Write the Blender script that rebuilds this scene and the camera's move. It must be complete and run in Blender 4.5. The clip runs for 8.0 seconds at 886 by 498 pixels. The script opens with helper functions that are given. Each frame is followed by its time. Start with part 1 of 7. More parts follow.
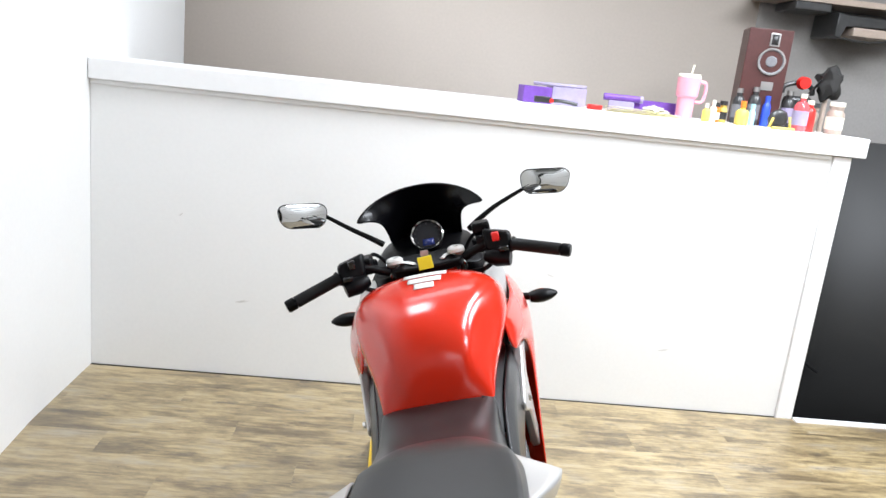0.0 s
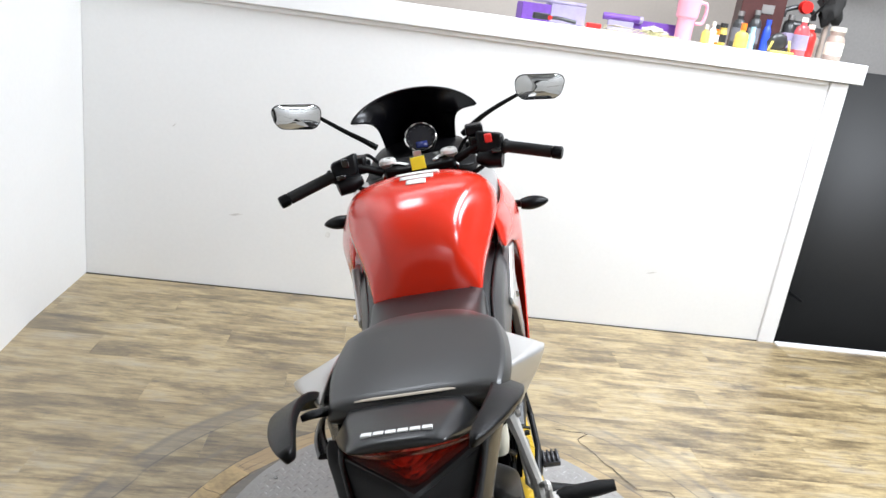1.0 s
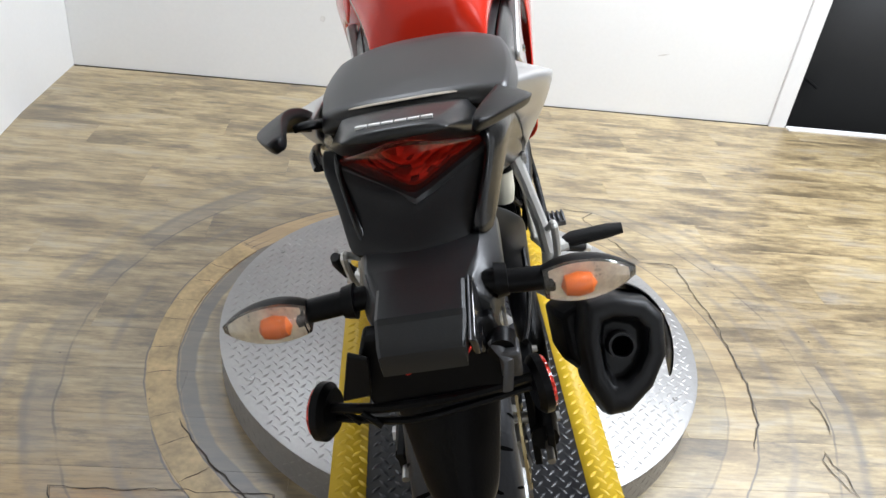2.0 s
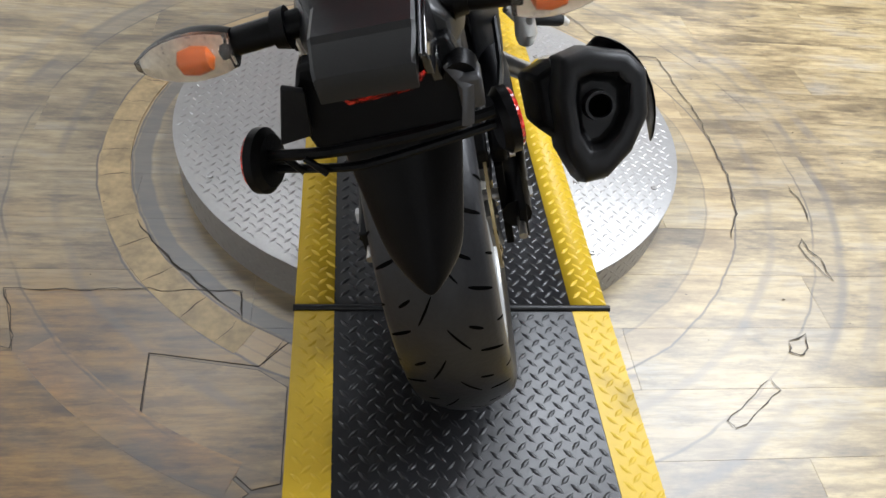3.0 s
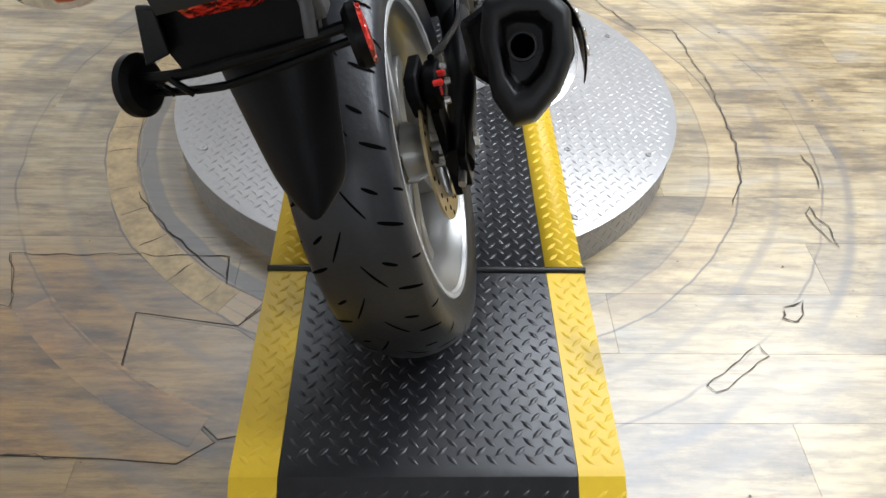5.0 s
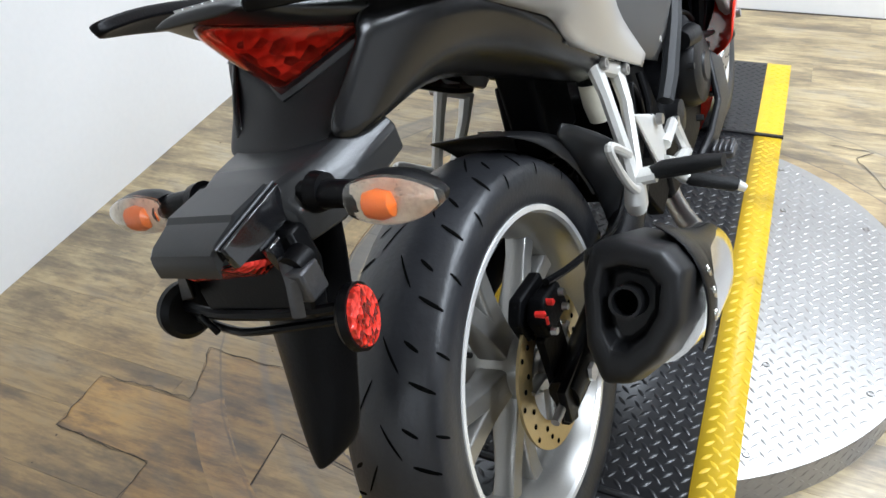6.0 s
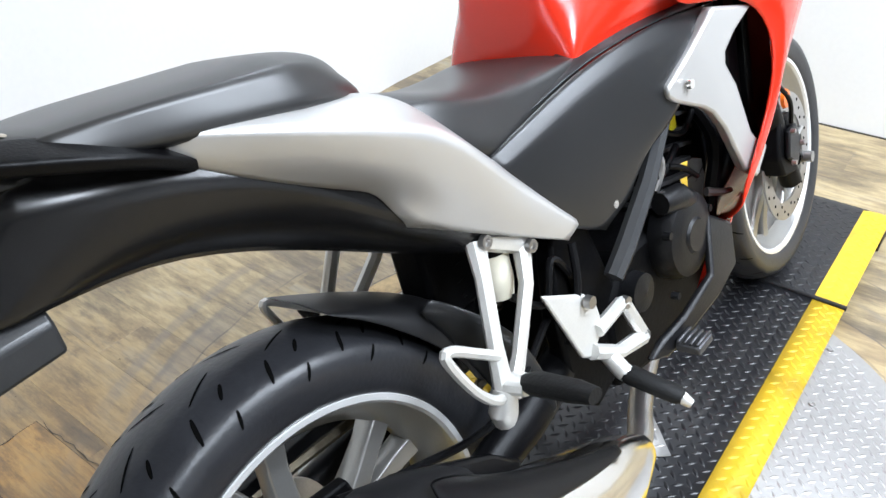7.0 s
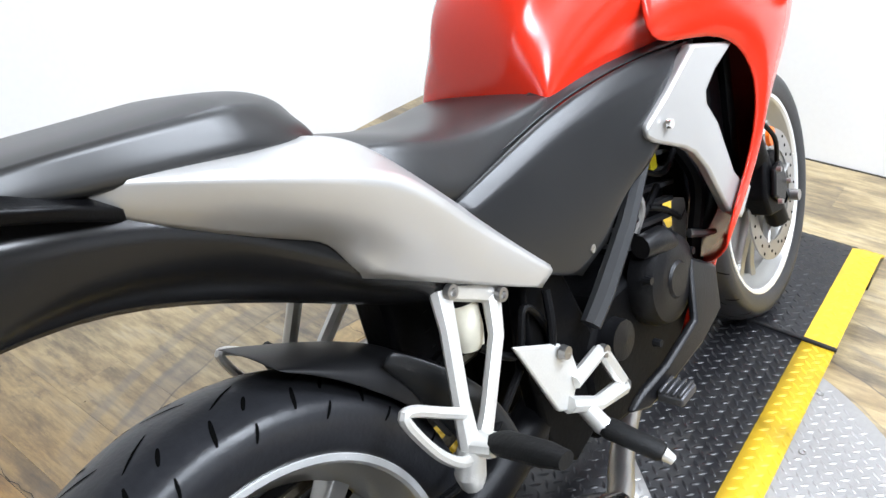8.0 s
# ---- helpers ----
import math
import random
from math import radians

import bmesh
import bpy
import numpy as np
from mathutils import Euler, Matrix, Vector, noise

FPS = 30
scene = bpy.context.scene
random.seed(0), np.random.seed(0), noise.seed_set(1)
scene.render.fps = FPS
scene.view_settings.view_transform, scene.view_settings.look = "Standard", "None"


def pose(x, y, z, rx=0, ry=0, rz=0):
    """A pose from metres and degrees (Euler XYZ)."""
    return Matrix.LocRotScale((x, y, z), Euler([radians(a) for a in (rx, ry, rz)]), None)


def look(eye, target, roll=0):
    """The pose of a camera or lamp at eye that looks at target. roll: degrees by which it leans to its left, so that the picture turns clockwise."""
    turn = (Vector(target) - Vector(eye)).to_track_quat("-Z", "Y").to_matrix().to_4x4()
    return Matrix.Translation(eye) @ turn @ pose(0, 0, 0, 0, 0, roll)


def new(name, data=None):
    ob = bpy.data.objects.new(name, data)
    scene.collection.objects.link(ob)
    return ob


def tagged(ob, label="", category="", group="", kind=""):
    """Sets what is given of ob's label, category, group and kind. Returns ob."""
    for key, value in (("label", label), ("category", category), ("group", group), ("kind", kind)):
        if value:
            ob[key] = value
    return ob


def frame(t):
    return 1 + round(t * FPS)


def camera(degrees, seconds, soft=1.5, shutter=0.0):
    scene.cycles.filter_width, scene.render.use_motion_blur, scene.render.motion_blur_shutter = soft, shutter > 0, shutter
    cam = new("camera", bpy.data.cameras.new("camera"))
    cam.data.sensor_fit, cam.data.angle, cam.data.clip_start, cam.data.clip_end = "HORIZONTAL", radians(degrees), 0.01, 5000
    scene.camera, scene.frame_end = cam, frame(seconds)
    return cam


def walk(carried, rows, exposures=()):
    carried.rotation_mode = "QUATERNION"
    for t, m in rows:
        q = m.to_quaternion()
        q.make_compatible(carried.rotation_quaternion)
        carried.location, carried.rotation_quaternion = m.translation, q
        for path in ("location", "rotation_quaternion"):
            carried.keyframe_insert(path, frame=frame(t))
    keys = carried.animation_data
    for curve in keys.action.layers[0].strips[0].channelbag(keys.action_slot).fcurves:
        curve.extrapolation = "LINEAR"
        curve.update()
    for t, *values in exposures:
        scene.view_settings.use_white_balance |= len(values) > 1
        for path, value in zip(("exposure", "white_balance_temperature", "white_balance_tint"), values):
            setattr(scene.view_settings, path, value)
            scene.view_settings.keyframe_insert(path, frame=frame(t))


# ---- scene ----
cam = camera(61.1, 8.0)
PATH = [
    (0, (0.142, 0.418, 1.504), (0.283, 2.358, 1.039), 6.2),
    (0.5, (0.155, 0.381, 1.481), (0.308, 2.307, 0.966), 7.3),
    (1, (0.155, 0.37, 1.425), (0.328, 2.263, 0.802), 7.8),
    (1.5, (0.164, 0.374, 1.358), (0.35, 2.173, 0.506), 7.5),
    (2, (0.176, 0.373, 1.289), (0.379, 2.056, 0.227), 7.5),
    (2.2, (0.181, 0.375, 1.261), (0.396, 2.008, 0.126), 7.4),
    (3.3, (0.219, 0.395, 1.134), (0.518, 1.704, -0.348), 9.3),
    (3.5, (0.213, 0.395, 1.111), (0.527, 1.657, -0.408), 9.6),
    (4, (0.221, 0.38, 1.07), (0.568, 1.583, -0.489), 10.1),
    (4.2, (0.224, 0.378, 1.068), (0.571, 1.572, -0.499), 8.4),
    (5.3, (0.495, 0.306, 1.184), (0.255, 1.792, -0.132), -2.7),
    (5.5, (0.543, 0.317, 1.216), (0.052, 1.791, -0.044), -6.4),
    (6, (0.629, 0.534, 1.229), (-0.054, 1.946, -0.012), -5.2),
    (6.3, (0.685, 0.637, 1.244), (-0.073, 2.033, 0.029), -6.5),
    (6.5, (0.745, 0.736, 1.26), (-0.109, 2.097, 0.069), -4.8),
    (7, (0.835, 0.935, 1.253), (-0.19, 2.211, 0.103), -2.0),
    (7.5, (0.852, 1.009, 1.247), (-0.193, 2.309, 0.143), -3.3),
    (8, (0.827, 0.998, 1.241), (-0.208, 2.321, 0.155), -1.4),
]
walk(cam, [(t, look(eye, target, roll)) for t, eye, target, roll in PATH], [(0, 0.30, 6450, 10), (2, 0.18, 6400, 10), (4, 0.14, 6500, 11), (5.5, 0.27, 6250, 9), (6.3, 0.40, 6150, 8), (7, 0.58, 6150, 9), (8, 0.60, 6200, 10)])

# ---- light ----
world = bpy.data.worlds.new("world")
scene.world = world
world.use_nodes = True
world.node_tree.nodes["Background"].inputs[0].default_value = (0.9, 0.95, 1.0, 1)
world.node_tree.nodes["Background"].inputs[1].default_value = 0.35


def ceiling_or_fill_lamp(x, y, sx, sy, watts, z=2.92):
    lamp = bpy.data.lights.new("ceiling_or_fill_lamp", "AREA")
    lamp.shape, lamp.size, lamp.size_y, lamp.energy = "RECTANGLE", sx, sy, watts
    lamp.color = (0.87, 0.925, 1.0)
    ob = new("ceiling_or_fill_lamp", lamp)
    ob.matrix_world = pose(x, y, z, 0, 0, 0)
    return ob


# last two rows: unseen fills added to brighten the near and far walls
LAMPS = [(1.45, 2.55, 0.45, 1.9, 80), (2.8, 3.0, 1.1, 0.9, 80), (-0.6, 3.3, 0.5, 0.7, 18), (2.3, 0.9, 0.9, 0.6, 56), (0.6, -3.3, 1.6, 0.5, 28), (0.0, 4.5, 1.8, 0.5, 10)]
for row in LAMPS:
    ceiling_or_fill_lamp(*row)


# ---- materials ----
def nodes_of(m):
    m.use_nodes = True
    t = m.node_tree
    return t, t.nodes["Principled BSDF"], t.nodes, t.links


def noise_node(t, scale, detail=4.0, coords="Object", stretch=None):
    co = t.nodes.new("ShaderNodeTexCoord")
    nz = t.nodes.new("ShaderNodeTexNoise")
    nz.inputs["Scale"].default_value, nz.inputs["Detail"].default_value = scale, detail
    if stretch:
        mp = t.nodes.new("ShaderNodeMapping")
        mp.inputs["Scale"].default_value = stretch
        t.links.new(co.outputs[coords], mp.inputs["Vector"])
        t.links.new(mp.outputs["Vector"], nz.inputs["Vector"])
    else:
        t.links.new(co.outputs[coords], nz.inputs["Vector"])
    return nz


def ramp_node(t, source, stops):
    r = t.nodes.new("ShaderNodeValToRGB")
    while len(r.color_ramp.elements) < len(stops):
        r.color_ramp.elements.new(0.5)
    for e, (p, c) in zip(r.color_ramp.elements, stops):
        e.position, e.color = p, (*c, 1)
    t.links.new(source, r.inputs["Fac"])
    return r


def mat(name, colour, rough=0.5, metal=0.0, vary=0.12, scale=6.0, grain=90.0, bump=0.1, coat=0.0, rough_vary=0.1, depth=0.002, spec=0.5):
    """A surface with two scales of variation in colour, gloss and fine relief."""
    m = bpy.data.materials.new(name)
    t, p, N, L = nodes_of(m)
    p.inputs["Metallic"].default_value = metal
    p.inputs["Coat Weight"].default_value = coat
    p.inputs["Specular IOR Level"].default_value = spec
    p.inputs["Coat Roughness"].default_value = 0.04
    big, small = noise_node(t, scale, 5.0), noise_node(t, grain, 3.0)
    mix = N.new("ShaderNodeMath")
    mix.operation = "MULTIPLY_ADD"
    mix.inputs[1].default_value, mix.inputs[2].default_value = 0.35, 0.0
    L.new(small.outputs["Fac"], mix.inputs[0])
    add = N.new("ShaderNodeMath")
    add.operation = "MULTIPLY_ADD"
    add.inputs[1].default_value = 0.65
    L.new(big.outputs["Fac"], add.inputs[0])
    L.new(mix.outputs[0], add.inputs[2])
    lo = tuple(max(0.0, c * (1 - vary)) for c in colour)
    hi = tuple(min(1.0, c * (1 + vary)) for c in colour)
    r = ramp_node(t, add.outputs[0], [(0.3, lo), (0.7, hi)])
    L.new(r.outputs["Color"], p.inputs["Base Color"])
    rr = N.new("ShaderNodeMapRange")
    rr.inputs["To Min"].default_value, rr.inputs["To Max"].default_value = max(0.02, rough - rough_vary), min(1, rough + rough_vary)
    L.new(add.outputs[0], rr.inputs["Value"])
    L.new(rr.outputs["Result"], p.inputs["Roughness"])
    if bump:
        b = N.new("ShaderNodeBump")
        b.inputs["Strength"].default_value, b.inputs["Distance"].default_value = bump, depth
        L.new(small.outputs["Fac"], b.inputs["Height"])
        L.new(b.outputs["Normal"], p.inputs["Normal"])
    return m


WHITE = mat("white_wall_paint", (0.80, 0.80, 0.79), 0.55, vary=0.03, scale=1.2, grain=60, bump=0.08)
TRIMWHITE = mat("white_gloss_board", (0.82, 0.82, 0.82), 0.4, vary=0.03, scale=2, grain=40, bump=0.04)
BEIGE = mat("greige_wall_paint", (0.46, 0.405, 0.355), 0.6, vary=0.07, scale=0.9, grain=60, bump=0.08)
# darker copy of the far wall's colour, its shade put in; also door joints
SHADE_JOINT_GREY = mat("wall_shade_and_joint_grey", (0.25, 0.235, 0.22), 0.6, vary=0.15, scale=1.1, grain=60, bump=0.08)
# very dark grey used on every stairwell surface
DARKWALL = mat("dark_stairwell_grey", (0.014, 0.0135, 0.013), 0.6, vary=0.25, scale=1.5, grain=60, bump=0.1)
CEIL = mat("ceiling_paint", (0.75, 0.75, 0.74), 0.7, vary=0.03, scale=1.0, bump=0.05)
RED = mat("candy_red_paint", (0.63, 0.024, 0.007), 0.18, 0.0, spec=0.30, vary=0.06, scale=3, grain=900, bump=0.01, coat=0.55, rough_vary=0.03)
RED.node_tree.nodes["Principled BSDF"].inputs["Coat Roughness"].default_value = 0.19
SILVER = mat("silver_metallic_paint", (0.52, 0.51, 0.495), 0.38, 0.55, vary=0.03, scale=4, grain=1200, bump=0.03, coat=0.35, rough_vary=0.04)
GREYPLASTIC = mat("charcoal_matte_plastic", (0.015, 0.0155, 0.0165), 0.30, spec=0.42, vary=0.12, scale=7, grain=500, bump=0.08, rough_vary=0.06)
BLACKPLASTIC = mat("black_plastic", (0.0025, 0.0025, 0.003), 0.36, spec=0.14, vary=0.2, scale=8, grain=400, bump=0.15, rough_vary=0.1)
BLACKGLOSS = mat("gloss_black_plastic", (0.008, 0.008, 0.009), 0.12, vary=0.2, scale=6, grain=300, bump=0.0, coat=0.6, rough_vary=0.05)
VINYL = mat("black_seat_vinyl", (0.016, 0.016, 0.016), 0.35, spec=0.58, vary=0.15, scale=9, grain=120, bump=0.0, rough_vary=0.03, depth=0.001)
TAILBLACK = mat("tail_plastic", (0.007, 0.007, 0.0076), 0.25, spec=0.42, vary=0.2, scale=8, grain=300, bump=0.03, rough_vary=0.05)
SATINBLACK = mat("satin_black_plastic", (0.009, 0.009, 0.0098), 0.44, spec=0.30, vary=0.2, scale=8, grain=300, bump=0.06, rough_vary=0.06)
RUBBER = mat("tyre_rubber", (0.016, 0.0165, 0.019), 0.38, spec=0.48, vary=0.25, scale=10, grain=160, bump=0.2, rough_vary=0.12)
# near-black that puts in the shade of grooves, drill holes and the bore
RECESSBLACK = mat("recess_shade_black", (0.002, 0.002, 0.002), 0.9, spec=0.03, vary=0.2, bump=0.1)
GRIPRUBBER = mat("grip_rubber", (0.004, 0.004, 0.004), 0.6, spec=0.25, vary=0.2, scale=20, grain=200, bump=0.4)
RIMLIP = mat("machined_rim_lip", (0.74, 0.74, 0.73), 0.25, 0.45, vary=0.04, scale=12, grain=300, bump=0.03)
ALLOY = mat("silver_painted_alloy", (0.33, 0.325, 0.31), 0.32, 0.75, vary=0.07, scale=12, grain=300, bump=0.06, rough_vary=0.07)
CASTALU = mat("bead_blasted_aluminium", (0.66, 0.65, 0.62), 0.42, 0.55, vary=0.08, scale=14, grain=350, bump=0.12)
DULLALU = mat("grey_cast_aluminium", (0.09, 0.09, 0.095), 0.45, 0.7, vary=0.15, scale=12, grain=250, bump=0.25)
STEEL = mat("bare_steel", (0.42, 0.41, 0.40), 0.35, 0.95, vary=0.15, scale=16, grain=300, bump=0.1)
GOLDSTEEL = mat("tarnished_brake_steel", (0.50, 0.40, 0.22), 0.35, 0.9, vary=0.15, scale=18, grain=300, bump=0.1)
ENGINEGREY = mat("dark_grey_engine_casting", (0.007, 0.007, 0.008), 0.38, 0.3, spec=0.4, vary=0.2, scale=12, grain=250, bump=0.25)
CHROME = mat("polished_steel", (0.75, 0.74, 0.72), 0.12, 1.0, vary=0.06, scale=10, grain=200, bump=0.02, rough_vary=0.05)
ENGINEBLACK = mat("engine_black_paint", (0.002, 0.002, 0.0024), 0.5, 0.0, spec=0.08, vary=0.35, scale=12, grain=150, bump=0.3)
BRIGHTRED = mat("red_plastic", (0.70, 0.02, 0.015), 0.4, vary=0.08)
TAGYELLOW = mat("yellow_plastic_tag", (0.85, 0.72, 0.02), 0.45, vary=0.05)
AMBER = mat("amber_plastic", (0.90, 0.17, 0.008), 0.3, vary=0.1)
OFFWHITE = mat("offwhite_plastic", (0.80, 0.76, 0.62), 0.4, vary=0.1)
DECALWHITE = mat("white_decal", (0.80, 0.80, 0.78), 0.35, vary=0.05)
STRAP = mat("worn_tan_label", (0.42, 0.37, 0.30), 0.6, vary=0.2)
CHAIN = mat("oily_chain_steel", (0.10, 0.085, 0.06), 0.4, 0.8, vary=0.4, scale=60, grain=300)
BARSTEEL = mat("black_hinge_steel", (0.015, 0.015, 0.016), 0.4, 0.5, vary=0.3)
TREADBLACK = mat("black_painted_treadplate", (0.009, 0.009, 0.0105), 0.33, 0.0, spec=0.44, vary=0.4, scale=5, grain=60, bump=0.12, rough_vary=0.10)
TREADALU = mat("aluminium_treadplate", (0.34, 0.331, 0.320), 0.38, 0.5, vary=0.14, scale=4, grain=120, bump=0.1, rough_vary=0.09)


def worn_paint(name, colour, under, amount, rough):
    """Paint with dark scuffs and dirt in irregular patches."""
    m = mat(name, colour, rough, vary=0.08, scale=5, grain=80, bump=0.1, spec=0.32)
    t, p, N, L = nodes_of(m)
    dirt = noise_node(t, 7.0, 9.0)
    r = ramp_node(t, dirt.outputs["Fac"], [(0.58, (0, 0, 0)), (0.78, (amount,) * 3)])
    mix = N.new("ShaderNodeMix")
    mix.data_type = "RGBA"
    base = p.inputs["Base Color"].links[0].from_socket
    L.new(r.outputs["Color"], mix.inputs["Factor"])
    L.new(base, mix.inputs["A"])
    mix.inputs["B"].default_value = (*under, 1)
    L.new(mix.outputs["Result"], p.inputs["Base Color"])
    return m


TREADYELLOW = worn_paint("yellow_safety_paint", (0.60, 0.395, 0.022), (0.16, 0.11, 0.02), 0.6, 0.40)


def lens_mat(name, colour, rough, trans):
    m = bpy.data.materials.new(name)
    t, p, N, L = nodes_of(m)
    p.inputs["Base Color"].default_value = (*colour, 1)
    p.inputs["Roughness"].default_value = rough
    p.inputs["Transmission Weight"].default_value = trans
    p.inputs["IOR"].default_value = 1.45
    return m


REDLENS = lens_mat("red_lens", (1.0, 0.15, 0.09), 0.03, 0.97)
REDLENS.node_tree.nodes["Principled BSDF"].inputs["Specular IOR Level"].default_value = 0.25


def facet_mat(name, colour, cell, metal, relief=0.004):
    """A moulded reflector: small prisms that catch the light at their own angles."""
    m = bpy.data.materials.new(name)
    t, p, N, L = nodes_of(m)
    p.inputs["Metallic"].default_value, p.inputs["Roughness"].default_value = metal, 0.16
    p.inputs["Coat Weight"].default_value = 0.5
    co = N.new("ShaderNodeTexCoord")
    vo = N.new("ShaderNodeTexVoronoi")
    vo.inputs["Scale"].default_value = cell
    L.new(co.outputs["Object"], vo.inputs["Vector"])
    r = ramp_node(t, vo.outputs["Color"], [(0.2, tuple(c * 0.22 for c in colour)), (0.55, colour), (0.8, tuple(min(1, c * 1.25 + 0.03) for c in colour))])
    L.new(r.outputs["Color"], p.inputs["Base Color"])
    b = N.new("ShaderNodeBump")
    b.inputs["Strength"].default_value, b.inputs["Distance"].default_value = 0.9, relief
    L.new(vo.outputs["Distance"], b.inputs["Height"])
    L.new(b.outputs["Normal"], p.inputs["Normal"])
    return m


REDREFLECTOR = facet_mat("red_reflector", (0.78, 0.03, 0.015), 170.0, 0.1)
LAMPBOWL = facet_mat("lamp_bowl_facets", (1.0, 0.36, 0.26), 75.0, 0.0, 0.010)
CLEARLENS = lens_mat("clear_smoked_lens", (1.0, 0.95, 0.86), 0.08, 0.94)
SIGNALBOWL = mat("signal_reflector", (0.80, 0.74, 0.64), 0.3, 0.3, vary=0.3, scale=70, grain=300, bump=0.4)
CLOCKGLASS = lens_mat("clock_glass", (0.012, 0.012, 0.015), 0.25, 0.0)
SCREEN = mat("tinted_windscreen", (0.003, 0.003, 0.004), 0.22, spec=0.3, vary=0.1, bump=0.0, rough_vary=0.02)
MIRROR = bpy.data.materials.new("mirror_glass")
_t, _p, _N, _L = nodes_of(MIRROR)
_p.inputs["Base Color"].default_value, _p.inputs["Metallic"].default_value, _p.inputs["Roughness"].default_value = (0.85, 0.86, 0.86, 1), 1.0, 0.02
LCD = mat("blue_lcd", (0.008, 0.018, 0.12), 0.2, vary=0.2, scale=120)

HUB = (0.437, 1.93)


def floor_mat(name="oak_look_vinyl", tint=None, rings=True):
    """Weathered oak-look vinyl: each plank its own tone, grain along x, worn rings and a dark inner band round the
    turntable.
    """
    m = bpy.data.materials.new(name)
    t, p, N, L = nodes_of(m)
    info = N.new("ShaderNodeObjectInfo")
    geo = N.new("ShaderNodeNewGeometry")
    off = N.new("ShaderNodeVectorMath")
    off.operation = "MULTIPLY_ADD"
    comb = N.new("ShaderNodeCombineXYZ")
    for s in ("X", "Y", "Z"):
        L.new(info.outputs["Random"], comb.inputs[s])
    L.new(comb.outputs[0], off.inputs[0])
    off.inputs[1].default_value = (0.9, 0.25, 11.0)
    L.new(geo.outputs["Position"], off.inputs[2])

    def grain(scale, stretch, detail=6.0, rough=0.62):
        mp = N.new("ShaderNodeMapping")
        mp.inputs["Scale"].default_value = stretch
        nz = N.new("ShaderNodeTexNoise")
        nz.inputs["Scale"].default_value, nz.inputs["Detail"].default_value, nz.inputs["Roughness"].default_value = scale, detail, rough
        L.new(off.outputs[0], mp.inputs["Vector"])
        L.new(mp.outputs["Vector"], nz.inputs["Vector"])
        return nz

    broad, fine, knots = grain(2.8, (0.9, 3.0, 1.0), 10.0, 0.70), grain(11.0, (0.7, 6.0, 1.0), 7.0, 0.70), grain(6.5, (1.0, 2.2, 1.0), 6.0, 0.66)
    c1 = ramp_node(t, broad.outputs["Fac"], [(0.29, (0.085, 0.062, 0.032)), (0.42, (0.225, 0.166, 0.083)), (0.53, (0.44, 0.338, 0.172)), (0.70, (0.36, 0.318, 0.242))])
    c2 = ramp_node(t, fine.outputs["Fac"], [(0.36, (0.50, 0.47, 0.43)), (0.57, (1.0, 1.0, 1.0))])
    mul = N.new("ShaderNodeMix")
    mul.data_type, mul.blend_type = "RGBA", "MULTIPLY"
    mul.inputs["Factor"].default_value = 0.85
    L.new(c1.outputs["Color"], mul.inputs["A"])
    L.new(c2.outputs["Color"], mul.inputs["B"])
    k = ramp_node(t, knots.outputs["Fac"], [(0.58, (0, 0, 0)), (0.72, (0.75,) * 3)])
    kn = N.new("ShaderNodeMix")
    kn.data_type = "RGBA"
    kn.inputs["B"].default_value = (0.065, 0.050, 0.036, 1)
    L.new(k.outputs["Color"], kn.inputs["Factor"])
    L.new(mul.outputs["Result"], kn.inputs["A"])
    tone = N.new("ShaderNodeMapRange")
    tone.inputs["To Min"].default_value, tone.inputs["To Max"].default_value = 0.93, 1.05
    L.new(info.outputs["Random"], tone.inputs["Value"])
    shade = N.new("ShaderNodeMix")
    shade.data_type, shade.blend_type = "RGBA", "MULTIPLY"
    shade.inputs["Factor"].default_value = 1.0
    L.new(kn.outputs["Result"], shade.inputs["A"])
    L.new(tone.outputs["Result"], shade.inputs["B"])
    # distance from the turntable's hub, with a wobble
    d = N.new("ShaderNodeVectorMath")
    d.operation = "DISTANCE"
    flat = N.new("ShaderNodeVectorMath")
    flat.operation = "MULTIPLY"
    flat.inputs[1].default_value = (1, 1, 0)
    L.new(geo.outputs["Position"], flat.inputs[0])
    L.new(flat.outputs[0], d.inputs[0])
    d.inputs[1].default_value = (*HUB, 0)
    wob = N.new("ShaderNodeTexNoise")
    wob.inputs["Scale"].default_value, wob.inputs["Detail"].default_value = 5.0, 6.0
    L.new(geo.outputs["Position"], wob.inputs["Vector"])
    wm = N.new("ShaderNodeMath")
    wm.operation = "MULTIPLY_ADD"
    wm.inputs[1].default_value = 0.035
    L.new(wob.outputs["Fac"], wm.inputs[0])
    L.new(d.outputs["Value"], wm.inputs[2])
    last = shade.outputs["Result"]
    # large worn, orange-brown stain beside the ramp's foot, and broad dirt
    sd = N.new("ShaderNodeVectorMath")
    sd.operation = "DISTANCE"
    L.new(flat.outputs[0], sd.inputs[0])
    sd.inputs[1].default_value = (-0.45, 0.92, 0)
    sw = N.new("ShaderNodeMath")
    sw.operation = "MULTIPLY_ADD"
    sw.inputs[1].default_value = 0.5
    L.new(wob.outputs["Fac"], sw.inputs[0])
    L.new(sd.outputs["Value"], sw.inputs[2])
    sm = N.new("ShaderNodeMapRange")
    sm.inputs["From Min"].default_value, sm.inputs["From Max"].default_value = 1.10, 0.68
    L.new(sw.outputs[0], sm.inputs["Value"])
    stain = N.new("ShaderNodeMix")
    stain.data_type, stain.blend_type = "RGBA", "MULTIPLY"
    stain.inputs["B"].default_value = (0.76, 0.62, 0.40, 1) if rings else (1, 1, 1, 1)
    L.new(sm.outputs["Result"], stain.inputs["Factor"])
    L.new(last, stain.inputs["A"])
